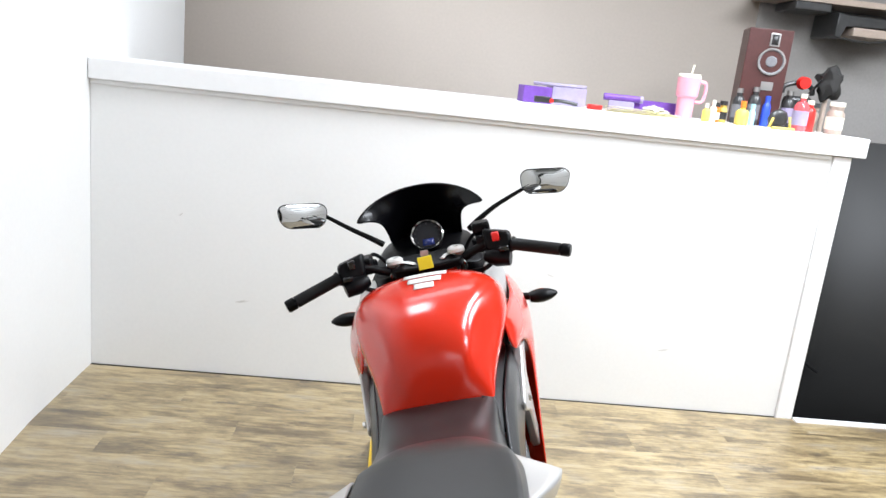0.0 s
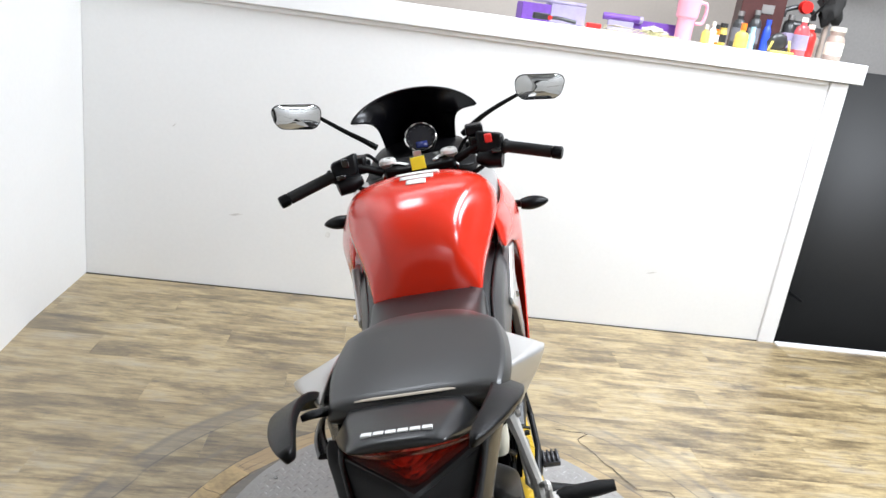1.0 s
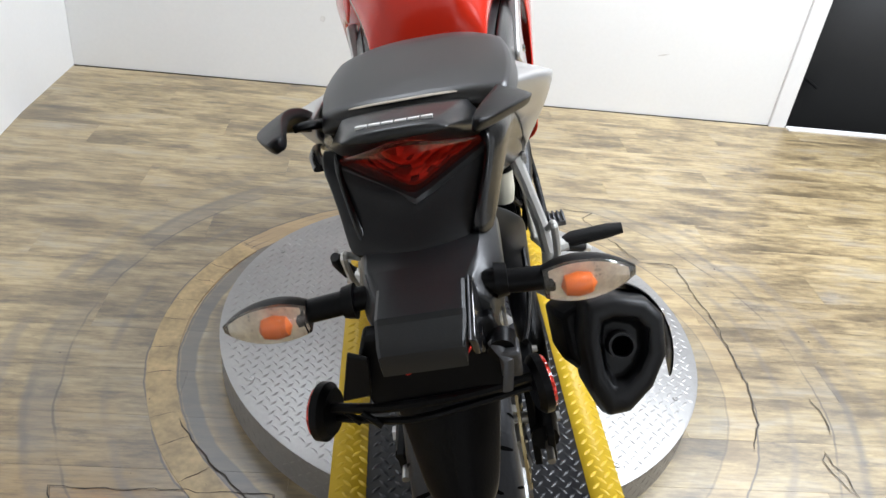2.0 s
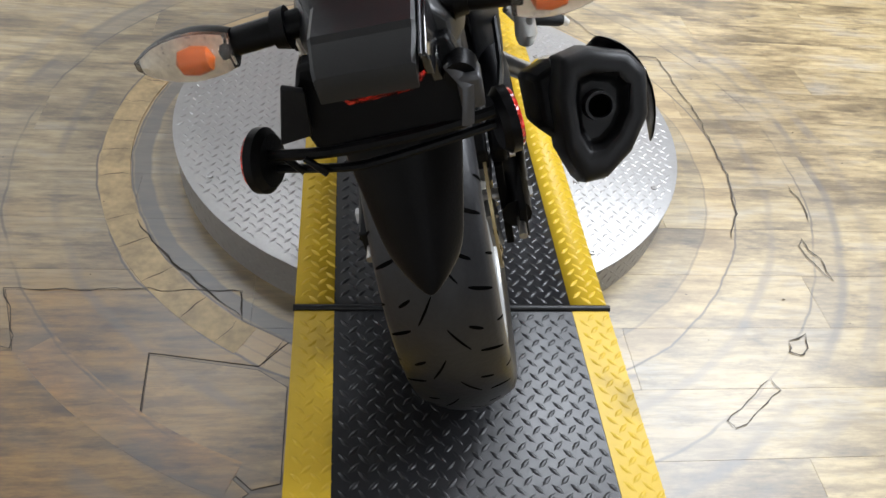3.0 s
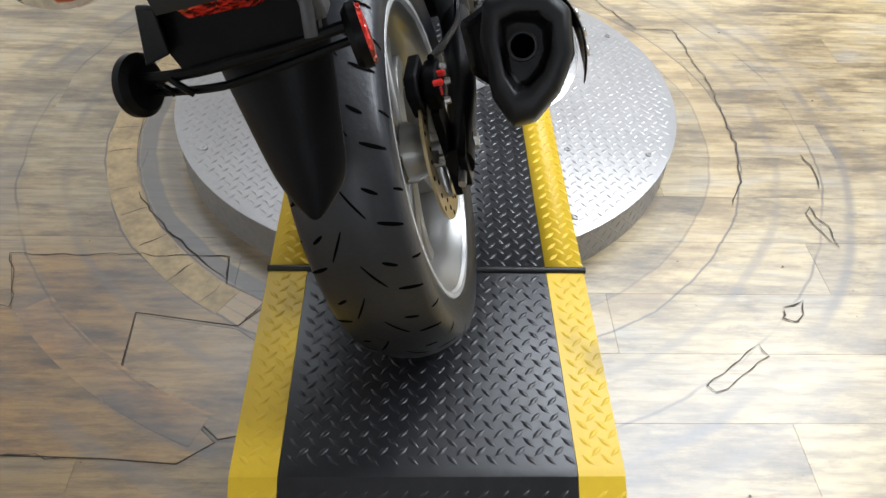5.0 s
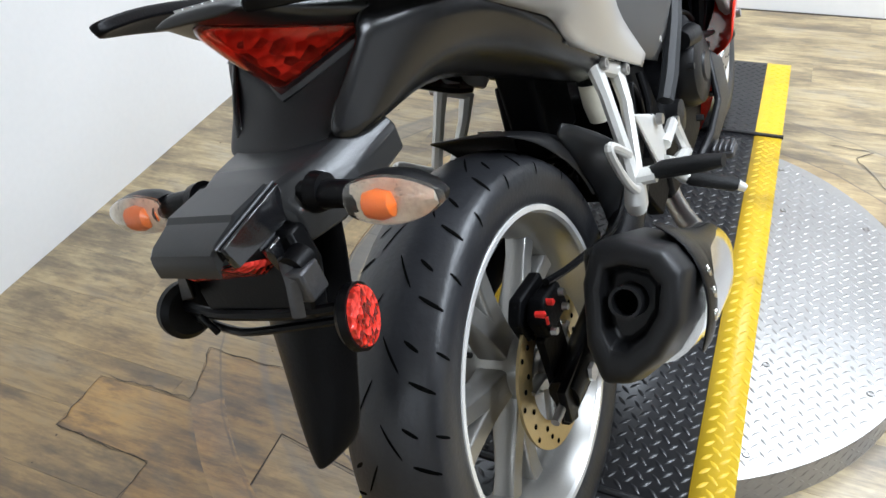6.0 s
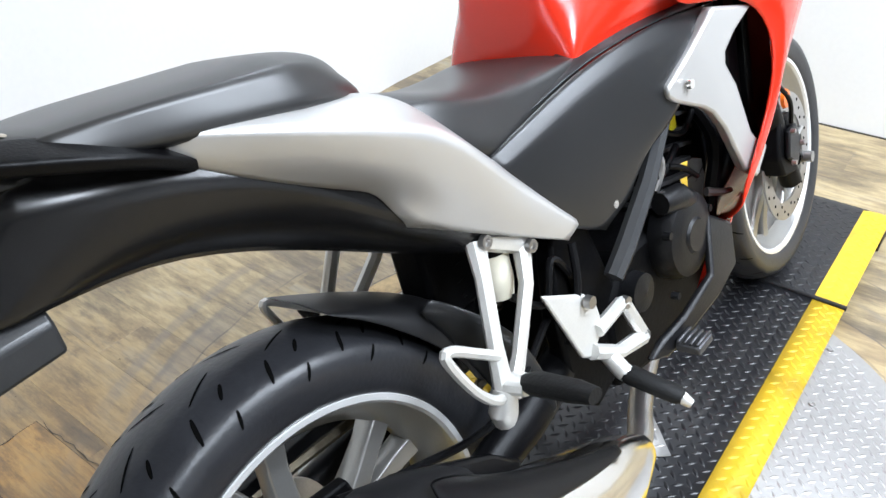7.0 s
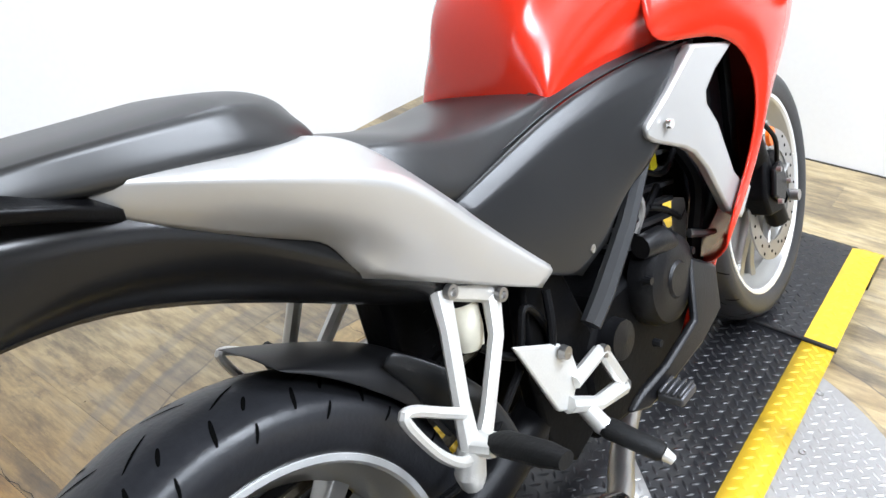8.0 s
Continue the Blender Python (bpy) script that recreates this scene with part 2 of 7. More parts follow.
    dn = N.new("ShaderNodeTexNoise")
    dn.inputs["Scale"].default_value, dn.inputs["Detail"].default_value, dn.inputs["Roughness"].default_value = 1.7, 8.0, 0.65
    L.new(geo.outputs["Position"], dn.inputs["Vector"])
    dr = ramp_node(t, dn.outputs["Fac"], [(0.36, (0.62, 0.58, 0.53)), (0.56, (1, 1, 1))])
    dirt = N.new("ShaderNodeMix")
    dirt.data_type, dirt.blend_type = "RGBA", "MULTIPLY"
    dirt.inputs["Factor"].default_value = 0.6
    L.new(stain.outputs["Result"], dirt.inputs["A"])
    L.new(dr.outputs["Color"], dirt.inputs["B"])
    last = dirt.outputs["Result"]
    if tint:
        tn = N.new("ShaderNodeMix")
        tn.data_type, tn.blend_type = "RGBA", "MULTIPLY"
        tf = ramp_node(t, knots.outputs["Fac"], [(0.36, (0.25,) * 3), (0.58, (1, 1, 1))])
        L.new(tf.outputs["Color"], tn.inputs["Factor"])
        tn.inputs["B"].default_value = (*tint, 1)
        L.new(last, tn.inputs["A"])
        last = tn.outputs["Result"]

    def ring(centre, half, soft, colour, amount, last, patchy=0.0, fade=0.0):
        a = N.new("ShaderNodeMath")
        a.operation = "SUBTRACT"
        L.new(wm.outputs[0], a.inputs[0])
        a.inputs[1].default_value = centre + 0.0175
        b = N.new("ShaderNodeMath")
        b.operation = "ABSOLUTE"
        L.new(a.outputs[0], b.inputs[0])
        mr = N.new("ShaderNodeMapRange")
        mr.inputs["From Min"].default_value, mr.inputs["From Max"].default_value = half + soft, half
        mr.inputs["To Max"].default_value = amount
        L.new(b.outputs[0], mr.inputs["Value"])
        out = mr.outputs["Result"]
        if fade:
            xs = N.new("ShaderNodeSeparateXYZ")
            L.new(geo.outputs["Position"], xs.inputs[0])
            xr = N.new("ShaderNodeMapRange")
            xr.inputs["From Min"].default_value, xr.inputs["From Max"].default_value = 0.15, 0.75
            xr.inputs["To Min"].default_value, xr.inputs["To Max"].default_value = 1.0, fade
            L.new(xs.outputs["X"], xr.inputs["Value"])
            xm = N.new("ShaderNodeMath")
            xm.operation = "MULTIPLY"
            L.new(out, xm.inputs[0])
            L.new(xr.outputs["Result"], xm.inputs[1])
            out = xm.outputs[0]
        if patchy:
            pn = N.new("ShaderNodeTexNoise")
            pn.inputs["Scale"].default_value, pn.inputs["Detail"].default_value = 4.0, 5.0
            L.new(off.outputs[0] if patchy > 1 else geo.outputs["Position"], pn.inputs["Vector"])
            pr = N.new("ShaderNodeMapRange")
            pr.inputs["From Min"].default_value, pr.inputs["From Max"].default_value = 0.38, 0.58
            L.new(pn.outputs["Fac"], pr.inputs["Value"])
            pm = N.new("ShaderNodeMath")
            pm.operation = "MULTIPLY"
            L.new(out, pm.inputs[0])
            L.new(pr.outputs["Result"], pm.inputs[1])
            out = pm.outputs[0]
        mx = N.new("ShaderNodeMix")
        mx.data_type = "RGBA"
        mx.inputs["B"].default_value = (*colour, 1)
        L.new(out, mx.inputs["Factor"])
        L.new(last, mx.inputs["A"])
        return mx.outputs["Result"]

    if rings:
        last = ring(0.748, 0.034, 0.005, (0.56, 0.37, 0.15), 0.62, last, 0, 0.25)
        last = ring(0.786, 0.0010, 0.0025, (0.05, 0.035, 0.025), 0.8, last)
        last = ring(0.762, 0.0008, 0.002, (0.10, 0.065, 0.035), 0.7, last, 1, 0.1)
        last = ring(0.735, 0.0008, 0.002, (0.10, 0.065, 0.035), 0.7, last, 1, 0.1)
        last = ring(0.711, 0.0012, 0.0025, (0.06, 0.045, 0.035), 0.85, last, 0, 0.5)
        last = ring(0.688, 0.016, 0.006, (0.10, 0.092, 0.085), 0.82, last, 0, 0.2)
        # soft dark brown band close to the disc's edge
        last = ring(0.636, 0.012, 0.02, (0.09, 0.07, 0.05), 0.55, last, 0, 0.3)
        last = ring(0.870, 0.004, 0.010, (0.13, 0.11, 0.09), 0.5, last, 1)
        last = ring(1.000, 0.020, 0.026, (0.14, 0.125, 0.11), 0.50, last, 1, 0.5)
        last = ring(1.034, 0.004, 0.012, (0.10, 0.09, 0.08), 0.6, last, 1)
        last = ring(0.972, 0.001, 0.003, (0.05, 0.04, 0.03), 0.7, last, 1)
        last = ring(1.110, 0.010, 0.012, (0.15, 0.13, 0.11), 0.45, last, 1)
    L.new(last, p.inputs["Base Color"])
    rr = N.new("ShaderNodeMapRange")
    rr.inputs["To Min"].default_value, rr.inputs["To Max"].default_value = 0.34, 0.50
    p.inputs["Specular IOR Level"].default_value = 0.9
    p.inputs["Coat Weight"].default_value, p.inputs["Coat Roughness"].default_value = 0.45, 0.36
    L.new(broad.outputs["Fac"], rr.inputs["Value"])
    L.new(rr.outputs["Result"], p.inputs["Roughness"])
    bp = N.new("ShaderNodeBump")
    bp.inputs["Strength"].default_value, bp.inputs["Distance"].default_value = 0.18, 0.0015
    L.new(fine.outputs["Fac"], bp.inputs["Height"])
    L.new(bp.outputs["Normal"], p.inputs["Normal"])
    return m


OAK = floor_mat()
PATCH = floor_mat("worn_orange_vinyl", (1.22, 1.05, 0.64))
ARCPATCH = floor_mat("worn_pale_vinyl", (1.75, 1.40, 0.86))
PATCHGREY = floor_mat("worn_grey_vinyl", (1.3, 1.25, 1.2))
GAP = mat("dark_floor_gap", (0.055, 0.045, 0.036), 0.8, vary=0.3)


# ---- builders ----
def add_mesh(name, bm, m, parent=None, label="", sub=0, bevel=0.0, thick=0.0, sharp=38.0, xf=None, flat=False, crease=0.0):
    if xf is not None:
        bm.transform(xf)
    bmesh.ops.recalc_face_normals(bm, faces=bm.faces)
    for e in bm.edges:
        e.smooth = not (len(e.link_faces) == 2 and e.calc_face_angle(0) > radians(sharp)) or sub > 0
    if crease:
        lay = bm.edges.layers.float.get("crease_edge") or bm.edges.layers.float.new("crease_edge")
        for e in bm.edges:
            if len(e.link_faces) == 1:
                e[lay] = crease
    me = bpy.data.meshes.new(name)
    bm.to_mesh(me)
    bm.free()
    for p in me.polygons:
        p.use_smooth = not flat
    me.materials.append(m)
    ob = new(name, me)
    if parent:
        ob.parent = parent
    if label:
        ob["label"] = label
    if thick:
        mod = ob.modifiers.new("solid", "SOLIDIFY")
        mod.thickness, mod.offset = abs(thick), -1 if thick > 0 else 1
    if bevel:
        mod = ob.modifiers.new("edge", "BEVEL")
        mod.width, mod.segments, mod.limit_method, mod.angle_limit = bevel, 2, "ANGLE", radians(35)
    if sub:
        mod = ob.modifiers.new("smooth", "SUBSURF")
        mod.levels = mod.render_levels = sub
        mod.boundary_smooth = "PRESERVE_CORNERS"
    return ob


def part(name, bm, m, parent, label="", **kw):
    return add_mesh(name, bm, m, parent, label, **kw)


def b_box(x0, x1, y0, y1, z0, z1, bm=None):
    bm = bm or bmesh.new()
    made = bmesh.ops.create_cube(bm, size=1)["verts"]
    for v in made:
        v.co = ((x0 + x1) / 2 + v.co.x * (x1 - x0), (y0 + y1) / 2 + v.co.y * (y1 - y0), (z0 + z1) / 2 + v.co.z * (z1 - z0))
    return bm


def b_loft(rings, bm=None, closed=True, caps=True):
    """Rings of points of one length, joined in order."""
    bm = bm or bmesh.new()
    vs = [[bm.verts.new(p) for p in r] for r in rings]
    n = len(vs[0])
    for a, b in zip(vs, vs[1:]):
        for i in range(n if closed else n - 1):
            j = (i + 1) % n
            bm.faces.new((a[i], a[j], b[j], b[i]))
    if caps:
        bm.faces.new(vs[0][::-1])
        bm.faces.new(vs[-1])
    return bm


def crease_lines(bm, n, lines, value):
    """Sharpens the edges that run from ring to ring at the given places of a loft of n points a ring."""
    bm.verts.index_update()
    lay = bm.edges.layers.float.get("crease_edge") or bm.edges.layers.float.new("crease_edge")
    for e in bm.edges:
        i, j = e.verts[0].index, e.verts[1].index
        if i % n == j % n and i % n in lines:
            e[lay] = value
    return bm


def crease_verts(bm, points, value=1.0):
    """Keeps single corners of a mesh sharp when it is smoothed."""
    bm.verts.ensure_lookup_table()
    lay = bm.verts.layers.float.get("crease_vert") or bm.verts.layers.float.new("crease_vert")
    for i in points:
        bm.verts[i][lay] = value
    return bm


def crease_rings(bm, n, rings, value):
    """Sharpens the edges that lie along whole rings or rows."""
    bm.verts.index_update()
    lay = bm.edges.layers.float.get("crease_edge") or bm.edges.layers.float.new("crease_edge")
    for e in bm.edges:
        i, j = e.verts[0].index, e.verts[1].index
        if i // n == j // n and i // n in rings:
            e[lay] = value
    return bm


def b_grid(rows, bm=None):
    return b_loft(rows, bm, closed=False, caps=False)


def b_lathe(profile, seg=48, centre=(0, 0, 0), axis="x", bm=None, closed=True):
    """Turns a profile of (along, radius) round an axis through the centre."""
    bm = bm or bmesh.new()
    rings = []
    for k in range(seg):
        a = 2 * math.pi * k / seg
        ring = []
        for s, r in profile:
            c, d = r * math.cos(a), r * math.sin(a)
            q = {"x": (s, c, d), "y": (c, s, d), "z": (c, d, s)}[axis]
            ring.append(tuple(q[i] + centre[i] for i in range(3)))
        rings.append(ring)
    vs = [[bm.verts.new(p) for p in r] for r in rings]
    n = len(profile)
    for k in range(seg):
        a, b = vs[k], vs[(k + 1) % seg]
        for i in range(n if closed else n - 1):
            j = (i + 1) % n
            bm.faces.new((a[i], a[j], b[j], b[i]))
    return bm


def frames_along(pts):
    pts = [Vector(p) for p in pts]
    out, up = [], None
    for i, p in enumerate(pts):
        d = (pts[min(i + 1, len(pts) - 1)] - pts[max(i - 1, 0)]).normalized()
        if up is None:
            up = Vector((0, 0, 1)) if abs(d.z) < 0.9 else Vector((0, 1, 0))
        side = d.cross(up).normalized()
        up = side.cross(d).normalized()
        out.append((p, side, up))
    return out


def spline(pts, n=6):
    """Catmull-Rom through points, n steps a span."""
    pts = [Vector(p) for p in pts]
    out = []
    for i in range(len(pts) - 1):
        p0, p1, p2, p3 = pts[max(i - 1, 0)], pts[i], pts[i + 1], pts[min(i + 2, len(pts) - 1)]
        for k in range(n):
            t = k / n
            out.append(0.5 * (2 * p1 + (p2 - p0) * t + (2 * p0 - 5 * p1 + 4 * p2 - p3) * t * t + (3 * p1 - p0 - 3 * p2 + p3) * t ** 3))
    out.append(pts[-1])
    return out


def b_tube(pts, r, seg=10, bm=None, flat=1.0):
    """A tube along points; r a radius or one for each point; flat squeezes its height."""
    rs = r if isinstance(r, (list, tuple)) else [r] * len(pts)
    if len(rs) != len(pts):
        rs = [rs[0] + (rs[-1] - rs[0]) * i / (len(pts) - 1) for i in range(len(pts))]
    rings = []
    for (p, s, u), q in zip(frames_along(pts), rs):
        rings.append([p + s * q * math.cos(2 * math.pi * k / seg) + u * q * flat * math.sin(2 * math.pi * k / seg) for k in range(seg)])
    return b_loft(rings, bm)


def b_rod(a, b, r, seg=14, bm=None):
    return b_tube([a, b], r, seg, bm)


def b_plate(outline, inward, bm=None):
    """A solid from an outline of points in space, and the way to its back."""
    bm = bm or bmesh.new()
    off = Vector(inward)
    a = [bm.verts.new(p) for p in outline]
    b = [bm.verts.new(Vector(p) + off) for p in outline]
    n = len(a)
    f = [bm.faces.new(a), bm.faces.new(b[::-1])]
    for i in range(n):
        j = (i + 1) % n
        bm.faces.new((a[j], a[i], b[i], b[j]))
    bm.normal_update()
    bmesh.ops.triangulate(bm, faces=f)
    return bm


def flip(pts, s):
    return [(s * x, y, z) for x, y, z in pts]


def thing(name, m, label, category, group=""):
    ob = new(name)
    ob.matrix_world = m
    return tagged(ob, label, category, group)


def rounded_rect(w, h, r, n=5):
    out = []
    for cx, cy, a0 in ((w / 2 - r, h / 2 - r, 0), (-w / 2 + r, h / 2 - r, 90), (-w / 2 + r, -h / 2 + r, 180), (w / 2 - r, -h / 2 + r, 270)):
        for k in range(n + 1):
            a = radians(a0 + 90 * k / n)
            out.append((cx + r * math.cos(a), cy + r * math.sin(a)))
    return out


# ---- the room ----
def structure(name, bm, m, label, category, **kw):
    return tagged(add_mesh(name, bm, m, None, **kw), label, category, kind="structure")


COUNTER_Y, LEFT_X, RIGHT_END, CAP_TOP = 3.77, -1.195, 2.205, 1.395
floor = structure("floor", b_box(LEFT_X - 0.3, 5.0, -4.0, COUNTER_Y - 0.01, -0.15, -0.006), GAP, "weathered oak-look vinyl plank floor, scuffed in rings", "floor")
wall_left = structure("wall_left", b_plate([(LEFT_X, 5.3, -0.1), (LEFT_X, 3.2, -0.1), (-1.085, 1.4, -0.1), (-0.84, -4.1, -0.1), (-1.4, -4.1, -0.1), (-1.4, 5.3, -0.1)], (0, 0, 3.1)), WHITE, "smooth white painted wall", "wall")
# right part of the far wall, light falloff painted in as darker grey
wall_stair = structure("wall_stair", b_box(2.26, 5.2, 5.15, 5.3, -1.2, 3.0), SHADE_JOINT_GREY, "right part of the far wall, shade painted in grey", "wall")
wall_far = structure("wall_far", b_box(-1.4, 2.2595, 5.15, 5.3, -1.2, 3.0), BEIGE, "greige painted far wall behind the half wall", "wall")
wall_right = structure("wall_right", b_box(5.0, 5.15, -4.1, 5.3, -1.2, 3.0), WHITE, "white painted wall", "wall")
door_near = structure("door_1", b_box(-0.55, 2.3, -3.985, -3.95, 0.0, 2.25), TRIMWHITE, "wide white roll-up door in a dark frame", "door", bevel=0.004)
for x0, x1, z0, z1 in ((-0.65, -0.552, 0.0, 2.35), (2.302, 2.40, 0.0, 2.35), (-0.552, 2.302, 2.252, 2.35)):
    part("door_frame", b_box(x0, x1, -3.995, -3.94, z0, z1), BARSTEEL, door_near, "dark door frame", bevel=0.003)
for k in range(4):
    part("panel_joint", b_box(-0.545, 2.295, -3.951, -3.947, 0.45 * (k + 1) - 0.006, 0.45 * (k + 1) + 0.006), SHADE_JOINT_GREY, door_near)
wall_near = structure("wall_near", b_box(-1.4, 5.15, -4.15, -4.0, -0.15, 3.0), WHITE, "white painted wall", "wall")
ceiling = structure("ceiling", b_box(-1.4, 5.15, -4.15, 5.3, 3.0, 3.1), CEIL, "white painted ceiling", "ceiling")

half_wall = structure("half_wall", b_box(LEFT_X, RIGHT_END - 0.085, COUNTER_Y, COUNTER_Y + 0.42, -0.15, CAP_TOP - 0.09), WHITE, "white painted half wall with a boxed cap", "half wall", bevel=0.003)
part("end_board", b_box(RIGHT_END - 0.083, RIGHT_END, COUNTER_Y - 0.012, COUNTER_Y + 0.425, -0.15, CAP_TOP - 0.092), TRIMWHITE, half_wall, "white corner board", bevel=0.002)
part("cap", b_box(LEFT_X + 0.002, RIGHT_END + 0.055, COUNTER_Y - 0.03, COUNTER_Y + 0.46, CAP_TOP - 0.088, CAP_TOP), TRIMWHITE, half_wall, "white boxed cap", bevel=0.004)
part("under_cap_strip", b_box(LEFT_X + 0.002, RIGHT_END - 0.1, COUNTER_Y - 0.012, COUNTER_Y - 0.0005, CAP_TOP - 0.108, CAP_TOP - 0.089), TRIMWHITE, half_wall, bevel=0.003)
part("shadow_gap", b_box(LEFT_X, RIGHT_END - 0.085, COUNTER_Y - 0.003, COUNTER_Y - 0.0006, -0.006, 0.002), GAP, half_wall, "dark joint at the floor")
SCUFF = mat("grey_scuff", (0.66, 0.65, 0.63), 0.6, vary=0.2, scale=30)
for sx, sz, sw, sh, ang in ((-0.515, 0.365, 0.035, 0.006, 8), (-0.085, 0.315, 0.014, 0.016, 30), (0.9, 0.62, 0.02, 0.003, -20), (1.5, 0.30, 0.03, 0.004, 10), (-0.8, 0.75, 0.012, 0.004, 40)):
    c_, s_ = math.cos(radians(ang)), math.sin(radians(ang))
    part("scuff", b_plate([(sx + sw * p * c_ - sh * q * s_, COUNTER_Y - 0.0006, sz + sw * p * s_ + sh * q * c_) for p, q in ((-1, -0.2), (-0.3, -1), (0.5, -0.6), (1, 0.1), (0.2, 1), (-0.6, 0.5))], (0, 0.0004, 0)), SCUFF, half_wall)

# the stairwell beside the half wall
nosing = structure("stair_nosing", b_box(RIGHT_END + 0.003, 5.0, COUNTER_Y - 0.05, COUNTER_Y - 0.008, -0.05, 0.010), TRIMWHITE, "white metal nosing at the top of the stairs", "nosing", bevel=0.003)
stair_wall = structure("stair_wall", b_box(RIGHT_END - 0.05, 5.0, 4.55, 4.65, -1.2, 1.35), DARKWALL, "dark grey stairwell wall", "wall")
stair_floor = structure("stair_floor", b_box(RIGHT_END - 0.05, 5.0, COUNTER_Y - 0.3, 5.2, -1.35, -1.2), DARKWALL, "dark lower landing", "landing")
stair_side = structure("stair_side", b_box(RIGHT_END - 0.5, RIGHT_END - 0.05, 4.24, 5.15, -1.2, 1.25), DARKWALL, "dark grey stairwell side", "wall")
rail = thing("handrail", pose(0, 0, 0), "thin black metal handrail on the dark stairwell wall", "handrail")
part("rail", b_rod((2.45, 4.50, 0.16), (2.75, 4.50, -0.02), 0.009), BARSTEEL, rail)
part("bracket", b_rod((2.52, 4.51, 0.11), (2.52, 4.56, 0.11), 0.006), BARSTEEL, rail)
part("bracket", b_rod((2.70, 4.51, 0.005), (2.70, 4.56, 0.005), 0.006), BARSTEEL, rail)


# ---- turntable and ramp ----
DISC_R, DISC_TOP, DECK_TOP = 0.607, 0.094, 0.1045
RX0, RX1, STRIPE = 0.135, 0.727, 0.072
Y_REAR, Y_FRONT, KINK_REAR, KINK_FRONT, TOE_REAR, TOE_FRONT = 1.29, 2.56, 0.87, 3.04, 0.69, 3.22


def lug_field(origin, u, v, lu, lv, cell, length, width, height, keep=lambda p: True):
    """Raised lens-shaped treads in a herringbone on the plane origin + a*u + b*v; returns vertices and faces."""
    o, u, v = Vector(origin), Vector(u).normalized(), Vector(v).normalized()
    w = u.cross(v).normalized()
    if w.z < 0:
        w = -w
    vs, fs = [], []
    p, q = (u + v).normalized(), (v - u).normalized()
    n = int((lu + lv) / cell) + 2
    for i in range(-n, n):
        for j in range(-n, n):
            c = o + p * (i + 0.5) * cell + q * (j + 0.5) * cell
            a, b = (c - o).dot(u), (c - o).dot(v)
            if not (0.004 < a < lu - 0.004 and 0.006 < b < lv - 0.006 and keep(c)):
                continue
            d = p if (i + j) % 2 else q
            e = w.cross(d)
            k = len(vs)
            vs += [c - d * length / 2, c + e * width / 2 - d * length * 0.14, c + e * width / 2 + d * length * 0.14, c + d * length / 2,
                   c - e * width / 2 + d * length * 0.14, c - e * width / 2 - d * length * 0.14, c - d * length * 0.22 + w * height, c + d * length * 0.22 + w * height]
            fs += [(k, k + 6, k + 1), (k + 1, k + 6, k + 7, k + 2), (k + 2, k + 7, k + 3), (k + 3, k + 7, k + 4), (k + 4, k + 7, k + 6, k + 5), (k + 5, k + 6, k)]
    return vs, fs


def lugs(name, fields, m, parent):
    vs, fs = [], []
    for a, b in fields:
        k = len(vs)
        vs += a
        fs += [tuple(i + k for i in f) for f in b]
    me = bpy.data.meshes.new(name)
    me.from_pydata([tuple(q) for q in vs], [], fs)
    for p in me.polygons:
        p.use_smooth = True
    me.materials.append(m)
    ob = new(name, me)
    ob.parent = parent
    return tagged(ob, kind="stuff")


turntable = thing("turntable", pose(0, 0, 0), "round aluminium treadplate turntable standing on the vinyl floor", "turntable")
part("skirt", b_lathe([(0.0, DISC_R - 0.03), (0.0, DISC_R), (DISC_TOP - 0.004, DISC_R), (DISC_TOP - 0.004, DISC_R - 0.03)], 120, (*HUB, 0), "z"), TREADALU, turntable)
disc_top = part("top_plate", b_lathe([(DISC_TOP - 0.004, 0.02), (DISC_TOP - 0.004, DISC_R + 0.002), (DISC_TOP - 0.001, DISC_R + 0.0035), (DISC_TOP, DISC_R + 0.001), (DISC_TOP, 0.02)], 120, (*HUB, 0), "z"), TREADALU, turntable)
keep_disc = lambda p: (p.x - HUB[0]) ** 2 + (p.y - HUB[1]) ** 2 < (DISC_R - 0.012) ** 2 and not RX0 - 0.004 < p.x < RX1 + 0.004
lugs("raised_tread", [lug_field((HUB[0] - 0.63, HUB[1] - 0.63, DISC_TOP), (1, 0, 0), (0, 1, 0), 1.26, 1.26, 0.0205, 0.0245, 0.0066, 0.0018, keep_disc)], TREADALU, disc_top)
# treads on the upright skirt
sk_v, sk_f = [], []
for i in range(170):
    a = 2 * math.pi * i / 170
    for j in range(4):
        t = Vector((-math.sin(a), math.cos(a), 0))
        r = Vector((math.cos(a), math.sin(a), 0))
        c = Vector((*HUB, 0.012 + 0.0225 * j)) + r * (DISC_R + 0.0002)
        d = (t + Vector((0, 0, 1 if (i + j) % 2 else -1))).normalized()
        e = r.cross(d)
        k = len(sk_v)
        sk_v += [c - d * 0.011, c + e * 0.0027, c + d * 0.011, c - e * 0.0027, c + r * 0.0013]
        sk_f += [(k, k + 4, k + 1), (k + 1, k + 4, k + 2), (k + 2, k + 4, k + 3), (k + 3, k + 4, k)]
sk = bpy.data.meshes.new("skirt_tread")
sk.from_pydata([tuple(q) for q in sk_v], [], sk_f)
sk.materials.append(TREADALU)
sk_ob = new("skirt_tread", sk)
sk_ob.parent = turntable
tagged(sk_ob, kind="stuff")
